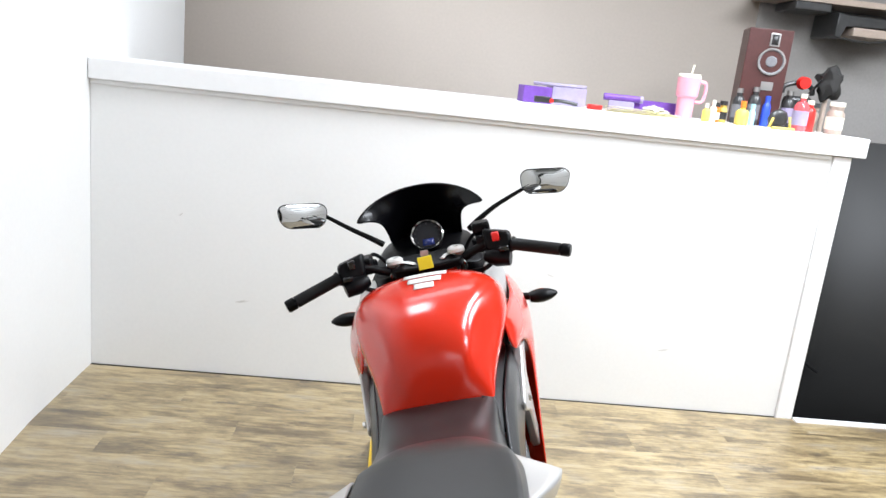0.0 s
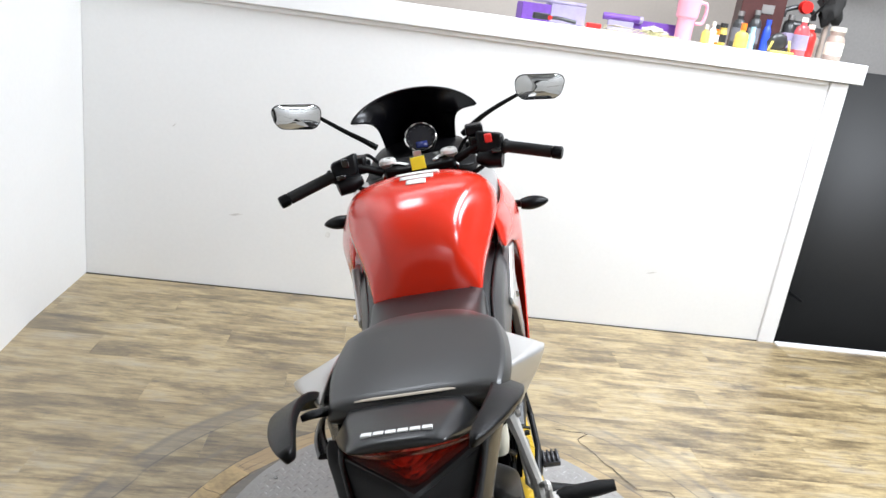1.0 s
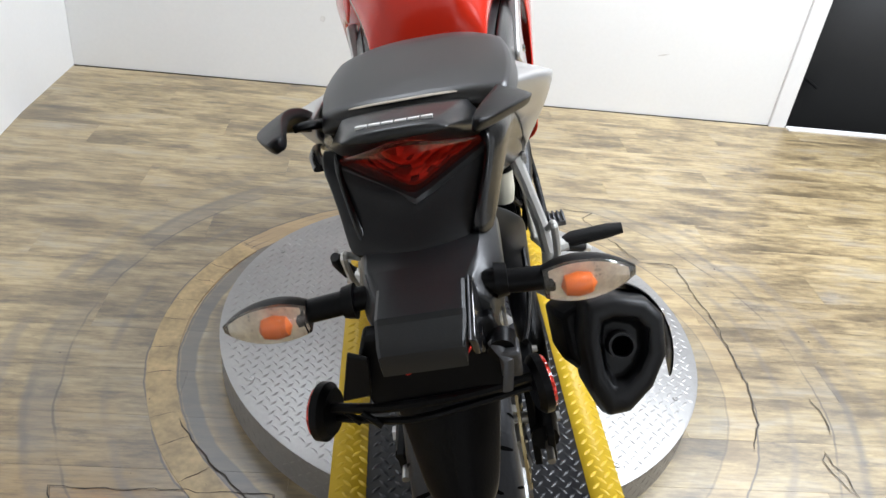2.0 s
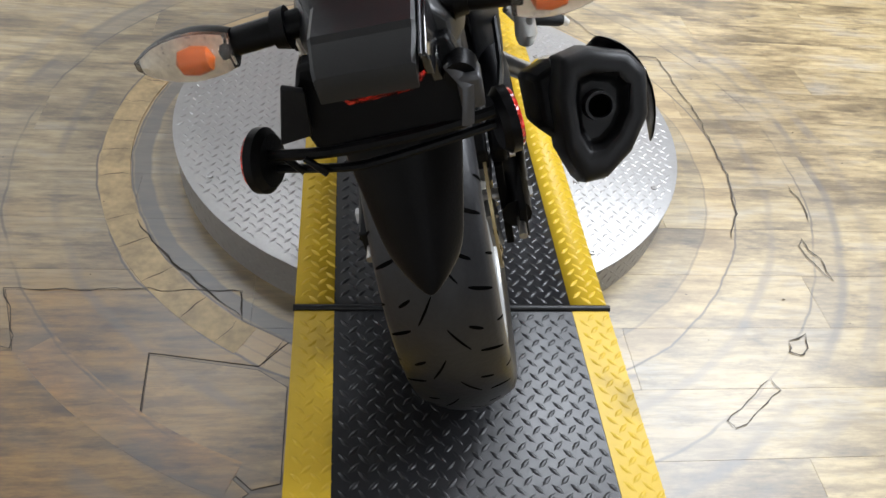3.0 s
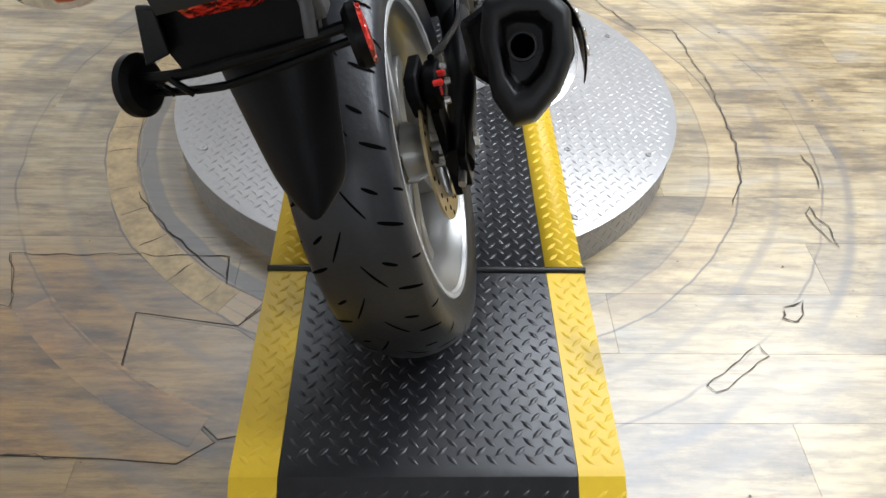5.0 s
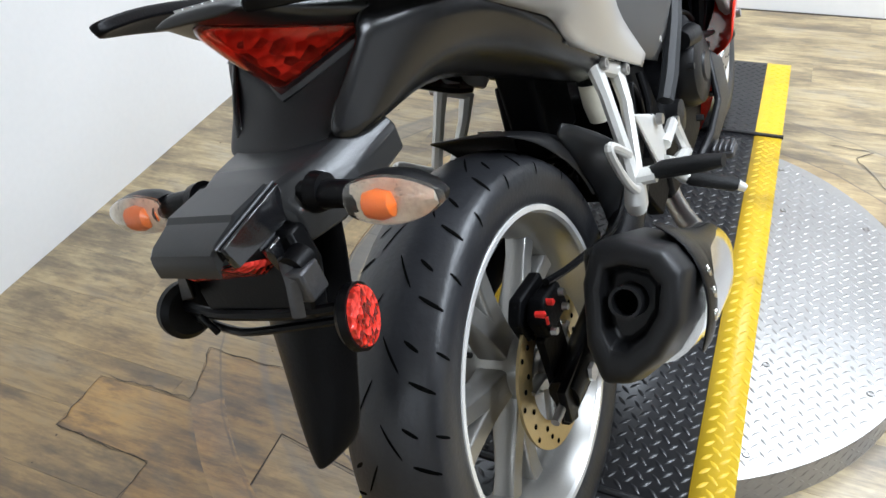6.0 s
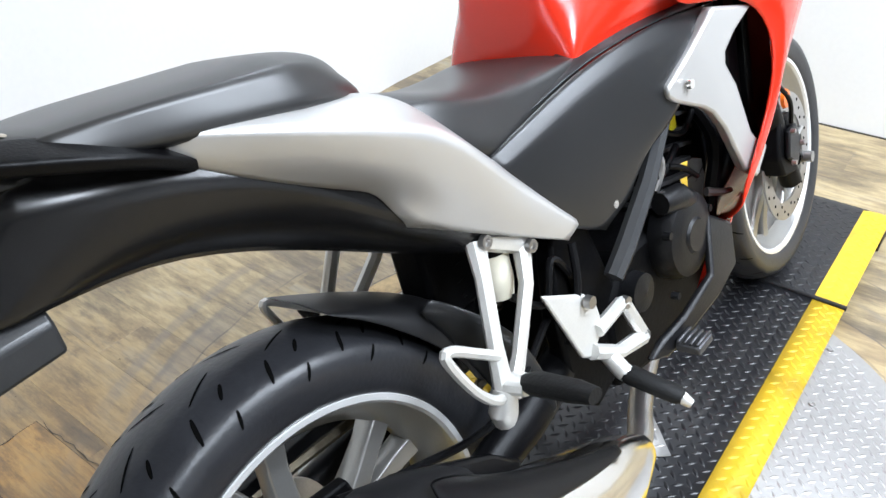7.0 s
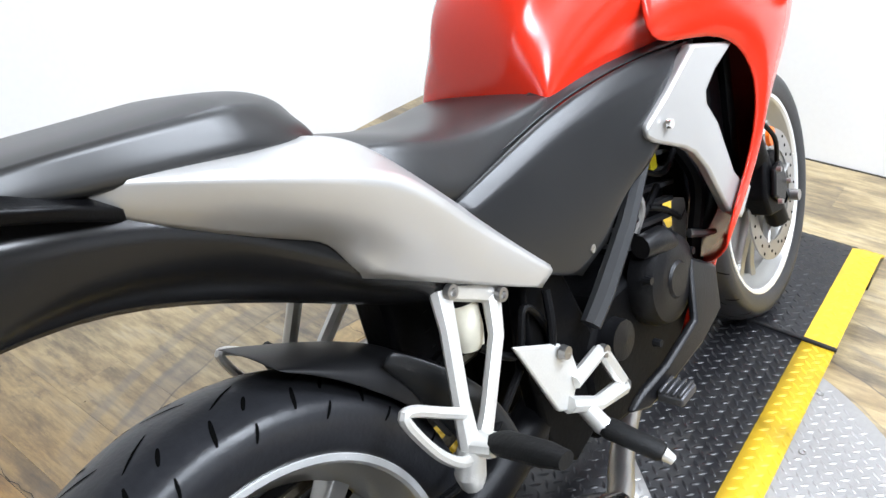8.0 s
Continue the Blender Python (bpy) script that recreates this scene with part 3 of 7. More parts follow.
for ang, rad in [(-122, 0.565), (-152, 0.565), (-58, 0.565), (-28, 0.565), (152, 0.565), (122, 0.565), (28, 0.565), (58, 0.565)]:
    x, y = HUB[0] + rad * math.cos(radians(ang)), HUB[1] + rad * math.sin(radians(ang))
    part("bolt", b_lathe([(0, 0.0), (0, 0.0075), (0.0028, 0.0065), (0.0028, 0.0045), (0.0012, 0.004), (0.0012, 0.0)], 12, (x, y, DISC_TOP), "z", closed=False), STEEL, turntable)
for x, y in ((0.09, 1.66), (0.752, 1.68), (0.09, 2.22), (0.752, 2.22)):
    part("bolt", b_lathe([(0, 0.0), (0, 0.0075), (0.0028, 0.0065), (0.0028, 0.0045), (0.0012, 0.004), (0.0012, 0.0)], 12, (x, y, DISC_TOP), "z", closed=False), STEEL, turntable)

ramp = thing("ramp", pose(0, 0, 0), "black treadplate wheel ramp with yellow edges, laid across the turntable", "ramp")


def deck(name, pts, parent):
    """Plates in three strips along a run of (y, z): black in the middle, a yellow strip on each side, with treads."""
    for nm, x0, x1, m in (("black_strip", RX0 + STRIPE, RX1 - STRIPE, TREADBLACK), ("yellow_strip", RX0, RX0 + STRIPE, TREADYELLOW), ("yellow_strip", RX1 - STRIPE, RX1, TREADYELLOW)):
        e = 0.0004
        rows = [[(x0 + e, y, z), (x1 - e, y, z), (x1 - e, y, z - 0.006), (x0 + e, y, z - 0.006)] for y, z in pts]
        plate = part(nm, b_loft(rows), m, parent, sharp=15)
        fields = []
        for (ya, za), (yb, zb) in zip(pts, pts[1:]):
            d = Vector((0, yb - ya, zb - za))
            if d.length > 0.05:
                fields.append(lug_field((x0 + 0.004, ya, za), (1, 0, 0), d, x1 - x0 - 0.008, d.length, 0.0212, 0.0270, 0.0076, 0.0023))
        lugs("raised_tread", fields, m, plate)


mid = part("platform", b_box(RX0 + 0.01, RX1 - 0.01, Y_REAR + 0.01, Y_FRONT - 0.01, DISC_TOP + 0.0005, DECK_TOP - 0.0065), BARSTEEL, ramp, "flat middle deck")
deck("platform", [(Y_REAR + 0.006, DECK_TOP), (Y_FRONT - 0.006, DECK_TOP)], mid)
for nm, lab, ya, yk, yt, s in (("rear_flap", "flap folded down to the floor", Y_REAR, KINK_REAR, TOE_REAR, -1), ("front_flap", "flap folded down to the floor", Y_FRONT, KINK_FRONT, TOE_FRONT, 1)):
    flap = part(nm, b_loft([[(x, ya + s * 0.006, DECK_TOP - 0.0065), (x, yk, DECK_TOP - 0.0065), (x, yt - s * 0.01, 0.001), (x, yk - s * 0.02, 0.001), (x, yk - s * 0.02, DECK_TOP - 0.02), (x, ya + s * 0.006, DECK_TOP - 0.02)] for x in (RX0 + 0.003, RX1 - 0.003)]), BARSTEEL, ramp, lab)
    run = [(ya + s * 0.006, DECK_TOP), (yk - s * 0.012, DECK_TOP), (yk + s * 0.002, DECK_TOP - 0.0025), (yk + s * 0.014, DECK_TOP - 0.010), (yt, 0.007)]
    deck(nm, run, flap)
for y in (Y_REAR, Y_FRONT):
    part("hinge", b_rod((RX0 - 0.002, y, DECK_TOP + 0.001), (RX1 + 0.003, y, DECK_TOP + 0.001), 0.0065), BARSTEEL, ramp, "black steel hinge rod")

# a loose offcut of treadplate on the deck
offcut = thing("metal_offcut", pose(0, 0, 0), "small triangular aluminium treadplate offcut lying on the black ramp", "metal plate")
tri_out = [(0.495, 2.005), (0.58, 1.917), (0.505, 1.855)]
off_plate = part("plate", b_plate([(x, y, DECK_TOP + 0.0046) for x, y in tri_out], (0, 0, -0.0022)), TREADALU, offcut)
in_tri = lambda p: all((bx - ax) * (p.y - ay) - (by - ay) * (p.x - ax) < -0.0007 for (ax, ay), (bx, by) in zip(tri_out, tri_out[1:] + tri_out[:1]))
lugs("raised_tread", [lug_field((0.48, 1.84, DECK_TOP + 0.0046), (1, 0, 0), (0, 1, 0), 0.11, 0.18, 0.0205, 0.0245, 0.0066, 0.0018, in_tri)], TREADALU, off_plate)


# ---- the motorcycle ----
LEAN_A, HEAD_A = radians(16.5), radians(2.8)
n_ = Vector((math.cos(LEAN_A) * math.cos(HEAD_A), -math.cos(LEAN_A) * math.sin(HEAD_A), math.sin(LEAN_A)))
f_ = Vector((math.sin(HEAD_A), math.cos(HEAD_A), 0))
u_ = n_.cross(f_)
BIKE = Matrix(((n_.x, f_.x, u_.x, 0.4604), (n_.y, f_.y, u_.y, 1.2390), (n_.z, f_.z, u_.z, 0.1085), (0, 0, 0, 1)))
bike = thing("motorcycle", BIKE, "red and silver sport motorcycle leaning on its side stand", "motorcycle")
AX_F, AX_R = Vector((0, 1.387, 0.293)), Vector((0, 0, 0.314))
RAKE = radians(25)
PIVOT = Vector((0, 1.02, 0.95))
STEER = Matrix.Translation(PIVOT) @ Matrix.Rotation(radians(2.0), 4, Vector((0, -math.sin(RAKE), math.cos(RAKE)))) @ Matrix.Translation(-PIVOT)


def wheel(name, c, R, half, rim_r, rim_half, xf, tread):
    """Cast wheel with five split spokes, tyre with black strips for its grooves' shade, disc, valve."""
    x, y, z = c
    prof = [(-rim_half, rim_r), (-rim_half, rim_r - 0.008), (-rim_half + 0.010, rim_r - 0.018), (-rim_half + 0.022, rim_r - 0.026), (-0.014, rim_r - 0.045), (0.014, rim_r - 0.045),
            (rim_half - 0.022, rim_r - 0.026), (rim_half - 0.010, rim_r - 0.018), (rim_half, rim_r - 0.008), (rim_half, rim_r), (rim_half - 0.007, rim_r - 0.004), (-rim_half + 0.007, rim_r - 0.004)]
    w = part(name, b_lathe(prof, 96, c, "x"), ALLOY, bike, "silver cast alloy wheel", xf=xf)
    for e in (1, -1):
        part("rim_lip", b_lathe([(e * (rim_half - 0.004), rim_r - 0.0125), (e * (rim_half + 0.0012), rim_r - 0.0085), (e * (rim_half + 0.0018), rim_r - 0.001), (e * (rim_half - 0.002), rim_r + 0.0008)], 96, c, "x"), RIMLIP, w, "bright rim edge", xf=xf)
    part("hub", b_lathe([(-0.06, 0.018), (-0.06, 0.035), (-0.03, 0.048), (0.03, 0.048), (0.06, 0.035), (0.06, 0.018)], 32, c, "x"), ALLOY, w, xf=xf, bevel=0.002)
    for k in range(5):
        a = 2 * math.pi * k / 5 + 0.5
        bm = bmesh.new()

        def at(r, da, dx):
            return Vector((x + dx, y + r * math.cos(a + da), z + r * math.sin(a + da)))

        for s in (-1, 1):
            rings = []
            for r, da, wd, th in ((0.036, 0.09, 0.019, 0.026), (0.085, 0.12, 0.017, 0.021), (0.12, 0.15, 0.0155, 0.018), (0.16, 0.175, 0.0150, 0.016), (rim_r - 0.036, 0.20, 0.0170, 0.018)):
                p = at(r, s * da, 0)
                rad = Vector((0, math.cos(a + s * da), math.sin(a + s * da)))
                tan = Vector((0, -rad.z, rad.y))
                rings.append([p + tan * wd * q + Vector((e * th, 0, 0)) for q, e in ((-1, -0.7), (-0.82, -1), (0.82, -1), (1, -0.7), (1, 0.7), (0.82, 1), (-0.82, 1), (-1, 0.7))])
            b_loft(rings, bm)
        part("spoke", bm, ALLOY, w, xf=xf, bevel=0.0015)
    b = rim_half
    tp = [(-b + 0.004, rim_r - 0.006), (-b - 0.004, rim_r + 0.004), (-half * 0.97, rim_r + 0.026), (-half, rim_r + (R - rim_r) * 0.50), (-half * 0.93, R - (R - rim_r) * 0.28), (-half * 0.74, R - half * 0.24), (-half * 0.42, R - half * 0.07), (0, R)]
    tp = tp + [(-s, r) for s, r in tp[-2::-1]]
    tp += [(b - 0.012, rim_r - 0.005), (-b + 0.012, rim_r - 0.005)]
    tyre = part("tyre", b_lathe(tp, 112, c, "x"), RUBBER, w, "worn black sport tyre", xf=xf, sub=1)
    # grooves: slashes that lie on the tread, black for the shade inside
    bpy.context.view_layer.update()
    tyre_now = tyre.evaluated_get(bpy.context.evaluated_depsgraph_get())
    inv = xf.inverted() if xf is not None else Matrix.Identity(4)
    fwd = xf if xf is not None else Matrix.Identity(4)

    def surf(s, th, lift):
        # a ray towards the middle of the tyre's section
        out = Vector((s * half * 0.9, (R - half * 0.55 * abs(s) ** 1.5) * math.cos(th), (R - half * 0.55 * abs(s) ** 1.5) * math.sin(th)))
        core = Vector((0, (R - half) * math.cos(th), (R - half) * math.sin(th)))
        d = (core - out).normalized()
        hit, place, normal, _ = tyre_now.ray_cast(fwd @ (Vector(c) + out - d * 0.05), (fwd.to_3x3() @ d))
        return inv @ (place + normal * lift) if hit else Vector(c) + out

    gv, gf = [], []
    step = 2 * math.pi / 20
    for k in range(20):
        th0 = k * step
        for side in (-1, 1):
            base = th0 + (0.5 * step if side > 0 else 0)
            for s0, s1, d0, d1, wdt in tread:
                m = 5
                k0 = len(gv)
                for q in range(m + 1):
                    u = q / m
                    s = side * (s0 + (s1 - s0) * u)
                    th = base + d0 + (d1 - d0) * u
                    wd = wdt * (0.45 + 0.55 * math.sin(math.pi * u) ** 0.6)
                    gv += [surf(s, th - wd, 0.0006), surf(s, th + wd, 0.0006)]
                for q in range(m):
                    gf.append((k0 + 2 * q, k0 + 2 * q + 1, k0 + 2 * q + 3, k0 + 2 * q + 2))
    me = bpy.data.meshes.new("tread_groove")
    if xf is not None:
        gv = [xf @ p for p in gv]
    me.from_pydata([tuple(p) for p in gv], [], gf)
    me.materials.append(RECESSBLACK)
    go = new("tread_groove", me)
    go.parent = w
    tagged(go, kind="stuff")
    part("valve", b_rod(at_ring(c, rim_r - 0.03, 2.3, 0.02), at_ring(c, rim_r - 0.075, 2.3, 0.03), 0.004), BLACKPLASTIC, w, xf=xf)
    return w


def at_ring(c, r, a, dx):
    return (c[0] + dx, c[1] + r * math.cos(a), c[2] + r * math.sin(a))


def brake_disc(parent, c, r_in, r_out, x, holes, xf, m):
    """A drilled disc: a ring of quads, round holes put in as dark plugs for their shade, and a carrier."""
    bm = b_lathe([(x - 0.0022, r_in), (x - 0.0022, r_out), (x + 0.0022, r_out), (x + 0.0022, r_in)], 72, c, "x")
    d = part("brake_disc", bm, m, parent, "drilled steel brake disc", xf=xf)
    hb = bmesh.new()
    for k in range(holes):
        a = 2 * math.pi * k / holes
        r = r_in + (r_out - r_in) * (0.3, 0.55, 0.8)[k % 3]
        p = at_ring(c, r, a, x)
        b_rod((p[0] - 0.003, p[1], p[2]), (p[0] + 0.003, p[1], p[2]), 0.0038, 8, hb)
    part("drill_hole", hb, RECESSBLACK, parent, xf=xf)["kind"] = "stuff"
    for k in range(5):
        a = 2 * math.pi * k / 5 + 0.2
        part("disc_arm", b_tube([at_ring(c, 0.03, a, x - 0.004), at_ring(c, r_in + 0.006, a + 0.12, x - 0.001)], 0.009, 8, None, 0.4), ALLOY, parent, xf=xf)


TREAD_R = [(0.08, 0.40, -0.07, 0.055, 0.0100), (0.54, 0.86, 0.085, 0.125, 0.0095), (0.44, 0.64, -0.06, -0.025, 0.0095), (0.84, 1.04, -0.03, -0.005, 0.0075)]
TREAD_F = [(0.05, 0.5, -0.05, 0.12, 0.008), (0.55, 0.9, 0.05, 0.11, 0.007)]
rear_wheel = wheel("rear_wheel", AX_R, 0.314, 0.072, 0.2325, 0.062, None, TREAD_R)
brake_disc(rear_wheel, AX_R, 0.072, 0.112, 0.074, 30, None, GOLDSTEEL)
front_wheel = wheel("front_wheel", AX_F, 0.293, 0.057, 0.229, 0.046, STEER, TREAD_F)
brake_disc(front_wheel, AX_F, 0.105, 0.148, 0.062, 36, STEER, STEEL)

# swing arm, axle, chain, rear brake
for s in (1, -1):
    sw = part("swing_arm", b_tube([(s * 0.085, 0.44, 0.36), (s * 0.105, 0.30, 0.345), (s * 0.112, 0.12, 0.325), (s * 0.108, -0.05, 0.314)], [0.030, 0.028, 0.024, 0.022], 12, flat=1.25), BLACKPLASTIC, bike, "black steel swing arm")
    part("axle_plate", b_plate([(s * 0.122, 0.045, 0.345), (s * 0.122, -0.07, 0.34), (s * 0.122, -0.075, 0.29), (s * 0.122, 0.04, 0.285)], (-s * 0.012, 0, 0)), BLACKPLASTIC, sw, bevel=0.002)
    part("axle_nut", b_lathe([(s * 0.122, 0.0), (s * 0.122, 0.014), (s * 0.136, 0.013), (s * 0.136, 0.0)], 6, AX_R, "x", closed=False), STEEL, sw)
    part("adjuster", b_rod((s * 0.112, -0.06, 0.314), (s * 0.112, -0.098, 0.314), 0.006), STEEL, sw)
part("axle", b_rod((-0.12, 0, 0.314), (0.12, 0, 0.314), 0.010), STEEL, bike)
cal = part("rear_caliper", b_plate([(0.062, 0.050, 0.405), (0.062, 0.040, 0.455), (0.062, -0.030, 0.462), (0.062, -0.052, 0.438), (0.062, -0.040, 0.398)], (0.018, 0, 0)), ENGINEBLACK, bike, "black brake caliper with red caps", bevel=0.004)
part("outer_half", b_plate([(0.084, 0.040, 0.402), (0.084, 0.032, 0.448), (0.084, -0.022, 0.456), (0.084, -0.044, 0.434), (0.084, -0.034, 0.400)], (0.024, 0, 0)), ENGINEBLACK, cal, bevel=0.006)
part("caliper_bracket", b_plate([(0.086, 0.02, 0.42), (0.086, -0.04, 0.40), (0.086, -0.045, 0.25), (0.086, -0.015, 0.235), (0.086, 0.02, 0.30)], (0.012, 0, 0)), ENGINEBLACK, cal, bevel=0.002)
for dy, dz in ((-0.045, 0.452), (-0.015, 0.448)):
    part("red_cap", b_lathe([(-0.008, 0.0), (-0.008, 0.0042), (0.004, 0.0048), (0.007, 0.0)], 10, (0.112, dy, dz), "x", closed=False), BRIGHTRED, cal)
part("red_cap", b_rod((0.108, -0.03, 0.435), (0.108, -0.032, 0.425), 0.003), BRIGHTRED, cal)
for q in ((0.108, 0.022, 0.435), (0.108, 0.020, 0.412), (0.110, -0.030, 0.412)):
    part("bolt", b_lathe([(0, 0), (0, 0.006), (0.008, 0.005), (0.008, 0)], 8, q, "x", closed=False), STEEL, cal)
part("brake_hose", b_tube(spline([(0.10, 0.01, 0.46), (0.11, 0.10, 0.43), (0.12, 0.25, 0.40), (0.12, 0.38, 0.47)]), 0.0055, 8), BLACKPLASTIC, cal)
part("sprocket", b_lathe([(-0.078, 0.03), (-0.078, 0.088), (-0.073, 0.088), (-0.073, 0.03)], 40, AX_R, "x"), STEEL, rear_wheel)
ch = bmesh.new()
for z0, z1 in ((0.402, 0.385), (0.226, 0.30)):
    b_tube([(-0.076, -0.01, z0), (-0.078, 0.25, (z0 + z1) / 2), (-0.08, 0.52, z1)], 0.009, 6, ch, 1.0)
b_tube(spline([(-0.076, -0.01, 0.402), (-0.076, -0.075, 0.36), (-0.076, -0.088, 0.314), (-0.076, -0.075, 0.268), (-0.076, -0.01, 0.226)]), 0.009, 6, ch)
part("drive_chain", ch, CHAIN, bike, "oily drive chain")
part("chain_guard", b_plate([(-0.068, -0.03, 0.425), (-0.068, 0.10, 0.432), (-0.068, 0.33, 0.415), (-0.068, 0.33, 0.40), (-0.068, 0.10, 0.412), (-0.068, -0.03, 0.408)], (-0.025, 0, 0)), BLACKPLASTIC, bike, bevel=0.003)

# hugger over the rear tyre
rows = []
for k in range(9):
    a = radians(73 - 52 * k / 8)
    R = (0.338, 0.337, 0.339, 0.343, 0.350, 0.359, 0.370, 0.379, 0.386)[k]
    w = (0.062, 0.069, 0.074, 0.077, 0.079, 0.080, 0.080, 0.080, 0.080)[k]
    drop = (0.006, 0.014, 0.026, 0.038, 0.050, 0.062, 0.074, 0.086, 0.096)[k]
    rows.append([at_ring(AX_R, R - drop, a, -w), at_ring(AX_R, R - drop * 0.45, a, -w * 0.96), at_ring(AX_R, R - 0.004, a, -w * 0.65), at_ring(AX_R, R, a, 0), at_ring(AX_R, R - 0.004, a, w * 0.65), at_ring(AX_R, R - drop * 0.45, a, w * 0.96), at_ring(AX_R, R - drop, a, w)])
hugger = part("rear_mudguard", b_grid(rows), SATINBLACK, bike, "black plastic hugger over the tyre", sub=2, thick=0.003)
skirt = []
for k in range(9):
    a = radians(51 - 47 * k / 8)
    u = min(1, k / 3)
    skirt.append([at_ring(AX_R, 0.330 - 0.030 * u, a, 0.074 + 0.005 * u), at_ring(AX_R, 0.336 - 0.022 * u, a, 0.078 + 0.022 * u), at_ring(AX_R, 0.342, a, 0.080 + 0.046 * u), at_ring(AX_R, 0.352, a, 0.080 + 0.052 * u)])
part("mudguard_skirt", b_grid(skirt), GREYPLASTIC, hugger, "charcoal flared skirt", sub=1, thick=0.004)
part("shock_mount", b_box(-0.03, 0.03, 0.27, 0.40, 0.50, 0.66), ENGINEBLACK, bike, bevel=0.008)
sp = bmesh.new()
b_tube([(0.0 + 0.027 * math.cos(q * 0.6), 0.33 + 0.027 * math.sin(q * 0.6), 0.42 + q * 0.0024) for q in range(75)], 0.0055, 6, sp)
part("shock_spring", sp, ENGINEBLACK, bike, "black coil spring")
res = part("brake_reservoir", b_lathe([(0.535, 0.0), (0.535, 0.018), (0.56, 0.022), (0.60, 0.022), (0.60, 0.0)], 20, (0.10, 0.325, 0), "z", closed=False), OFFWHITE, bike, "cloudy brake fluid reservoir")
part("cap", b_lathe([(0.60, 0.0), (0.60, 0.025), (0.617, 0.024), (0.617, 0.0)], 20, (0.10, 0.325, 0), "z", closed=False), BLACKPLASTIC, res)
part("hose", b_tube(spline([(0.115, 0.325, 0.535), (0.13, 0.37, 0.50), (0.13, 0.40, 0.55), (0.125, 0.44, 0.50), (0.12, 0.45, 0.42)]), 0.0055, 8), BLACKPLASTIC, res)


# tank
def body_ring(y, zb, zt, wl, wm, zm, wt):
    c = min(1, max(0, (0.80 - y) / 0.14))  # knee recess, none at the front
    half = [(0, zb), (wl * 0.6, zb), (wl, zb + 0.012), (wl + (wm - wl) * 0.35, zb + (zm - zb) * 0.45), (wm, zm - 0.012), ((1 - c) * wm * 0.985 + c * (wt + (wm - wt) * 0.12), zm + (zt - zm) * (0.38 + 0.06 * c)), (wt, zt - (zt - zm) * 0.20), (wt * 0.5, zt - 0.002), (0, zt)]
    return [(x, y, z) for x, z in half] + [(-x, y, z) for x, z in half[-2:0:-1]]


tank_rows = [(0.545, 0.735, 0.790, 0.096, 0.104, 0.765, 0.046), (0.551, 0.728, 0.840, 0.108, 0.115, 0.785, 0.066), (0.564, 0.725, 0.890, 0.111, 0.119, 0.805, 0.078), (0.596, 0.725, 0.932, 0.112, 0.127, 0.828, 0.088),
             (0.648, 0.730, 0.957, 0.114, 0.146, 0.856, 0.104), (0.712, 0.735, 0.970, 0.122, 0.170, 0.880, 0.126), (0.778, 0.740, 0.972, 0.132, 0.182, 0.890, 0.142), (0.835, 0.750, 0.972, 0.138, 0.180, 0.885, 0.144), (0.885, 0.770, 0.964, 0.130, 0.158, 0.876, 0.120), (0.907, 0.790, 0.940, 0.115, 0.130, 0.866, 0.085)]
tank = part("fuel_tank", crease_lines(b_loft([body_ring(*r) for r in tank_rows]), 16, (6, 10), 0.12), RED, bike, "glossy candy red fuel tank", sub=2)
bpy.context.view_layer.update()
tank_now = tank.evaluated_get(bpy.context.evaluated_depsgraph_get())


def on_tank(x, y, lift):
    hit, place, normal, _ = tank_now.ray_cast(Vector((x, y, 1.2)), Vector((0, 0, -1)))
    return place + normal * lift if hit else Vector((x, y, 0.95))


for y, w in ((0.832, 0.050), (0.786, 0.038), (0.744, 0.022)):
    part("tank_stripe", b_grid([[on_tank(-w + 2 * w * i / 8 + 0.002, y + dy, 0.0014) for dy in (0.017, 0.0, -0.017)] for i in range(9)]), DECALWHITE, tank, "white painted tank stripes", thick=-0.0006)
part("tank_edge_trim", b_tube(spline([(-0.105, 0.898, 0.915), (-0.05, 0.908, 0.940), (0.0, 0.910, 0.944), (0.05, 0.908, 0.940), (0.105, 0.898, 0.915)]), 0.006, 8), STRAP, tank, "tan edge strip at the tank's front")

TAILX = Matrix.Translation((0.011, 0, 0))


# seats
def seat_ring(y, zb, zt, wb, wt, drop):
    half = [(0, zb), (wb * 0.7, zb), (wb, zb + 0.004), (wb * 1.01, zb + (zt - zb) * 0.35), (wt, zt - drop), (wt * 0.80, zt - drop * 0.25), (wt * 0.4, zt), (0, zt)]
    return [(x, y, z) for x, z in half] + [(-x, y, z) for x, z in half[-2:0:-1]]


rider = [(0.195, 0.780, 0.826, 0.075, 0.070, 0.010), (0.215, 0.770, 0.830, 0.105, 0.096, 0.012), (0.265, 0.745, 0.826, 0.124, 0.110, 0.013), (0.315, 0.715, 0.809, 0.128, 0.114, 0.014), (0.365, 0.700, 0.795, 0.126, 0.112, 0.014), (0.420, 0.705, 0.786, 0.123, 0.110, 0.012), (0.480, 0.715, 0.783, 0.120, 0.112, 0.011), (0.530, 0.725, 0.784, 0.121, 0.115, 0.010), (0.556, 0.735, 0.782, 0.119, 0.114, 0.009), (0.572, 0.745, 0.774, 0.106, 0.100, 0.006)]
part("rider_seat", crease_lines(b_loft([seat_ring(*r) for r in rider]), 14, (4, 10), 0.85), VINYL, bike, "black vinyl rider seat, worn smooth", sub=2)
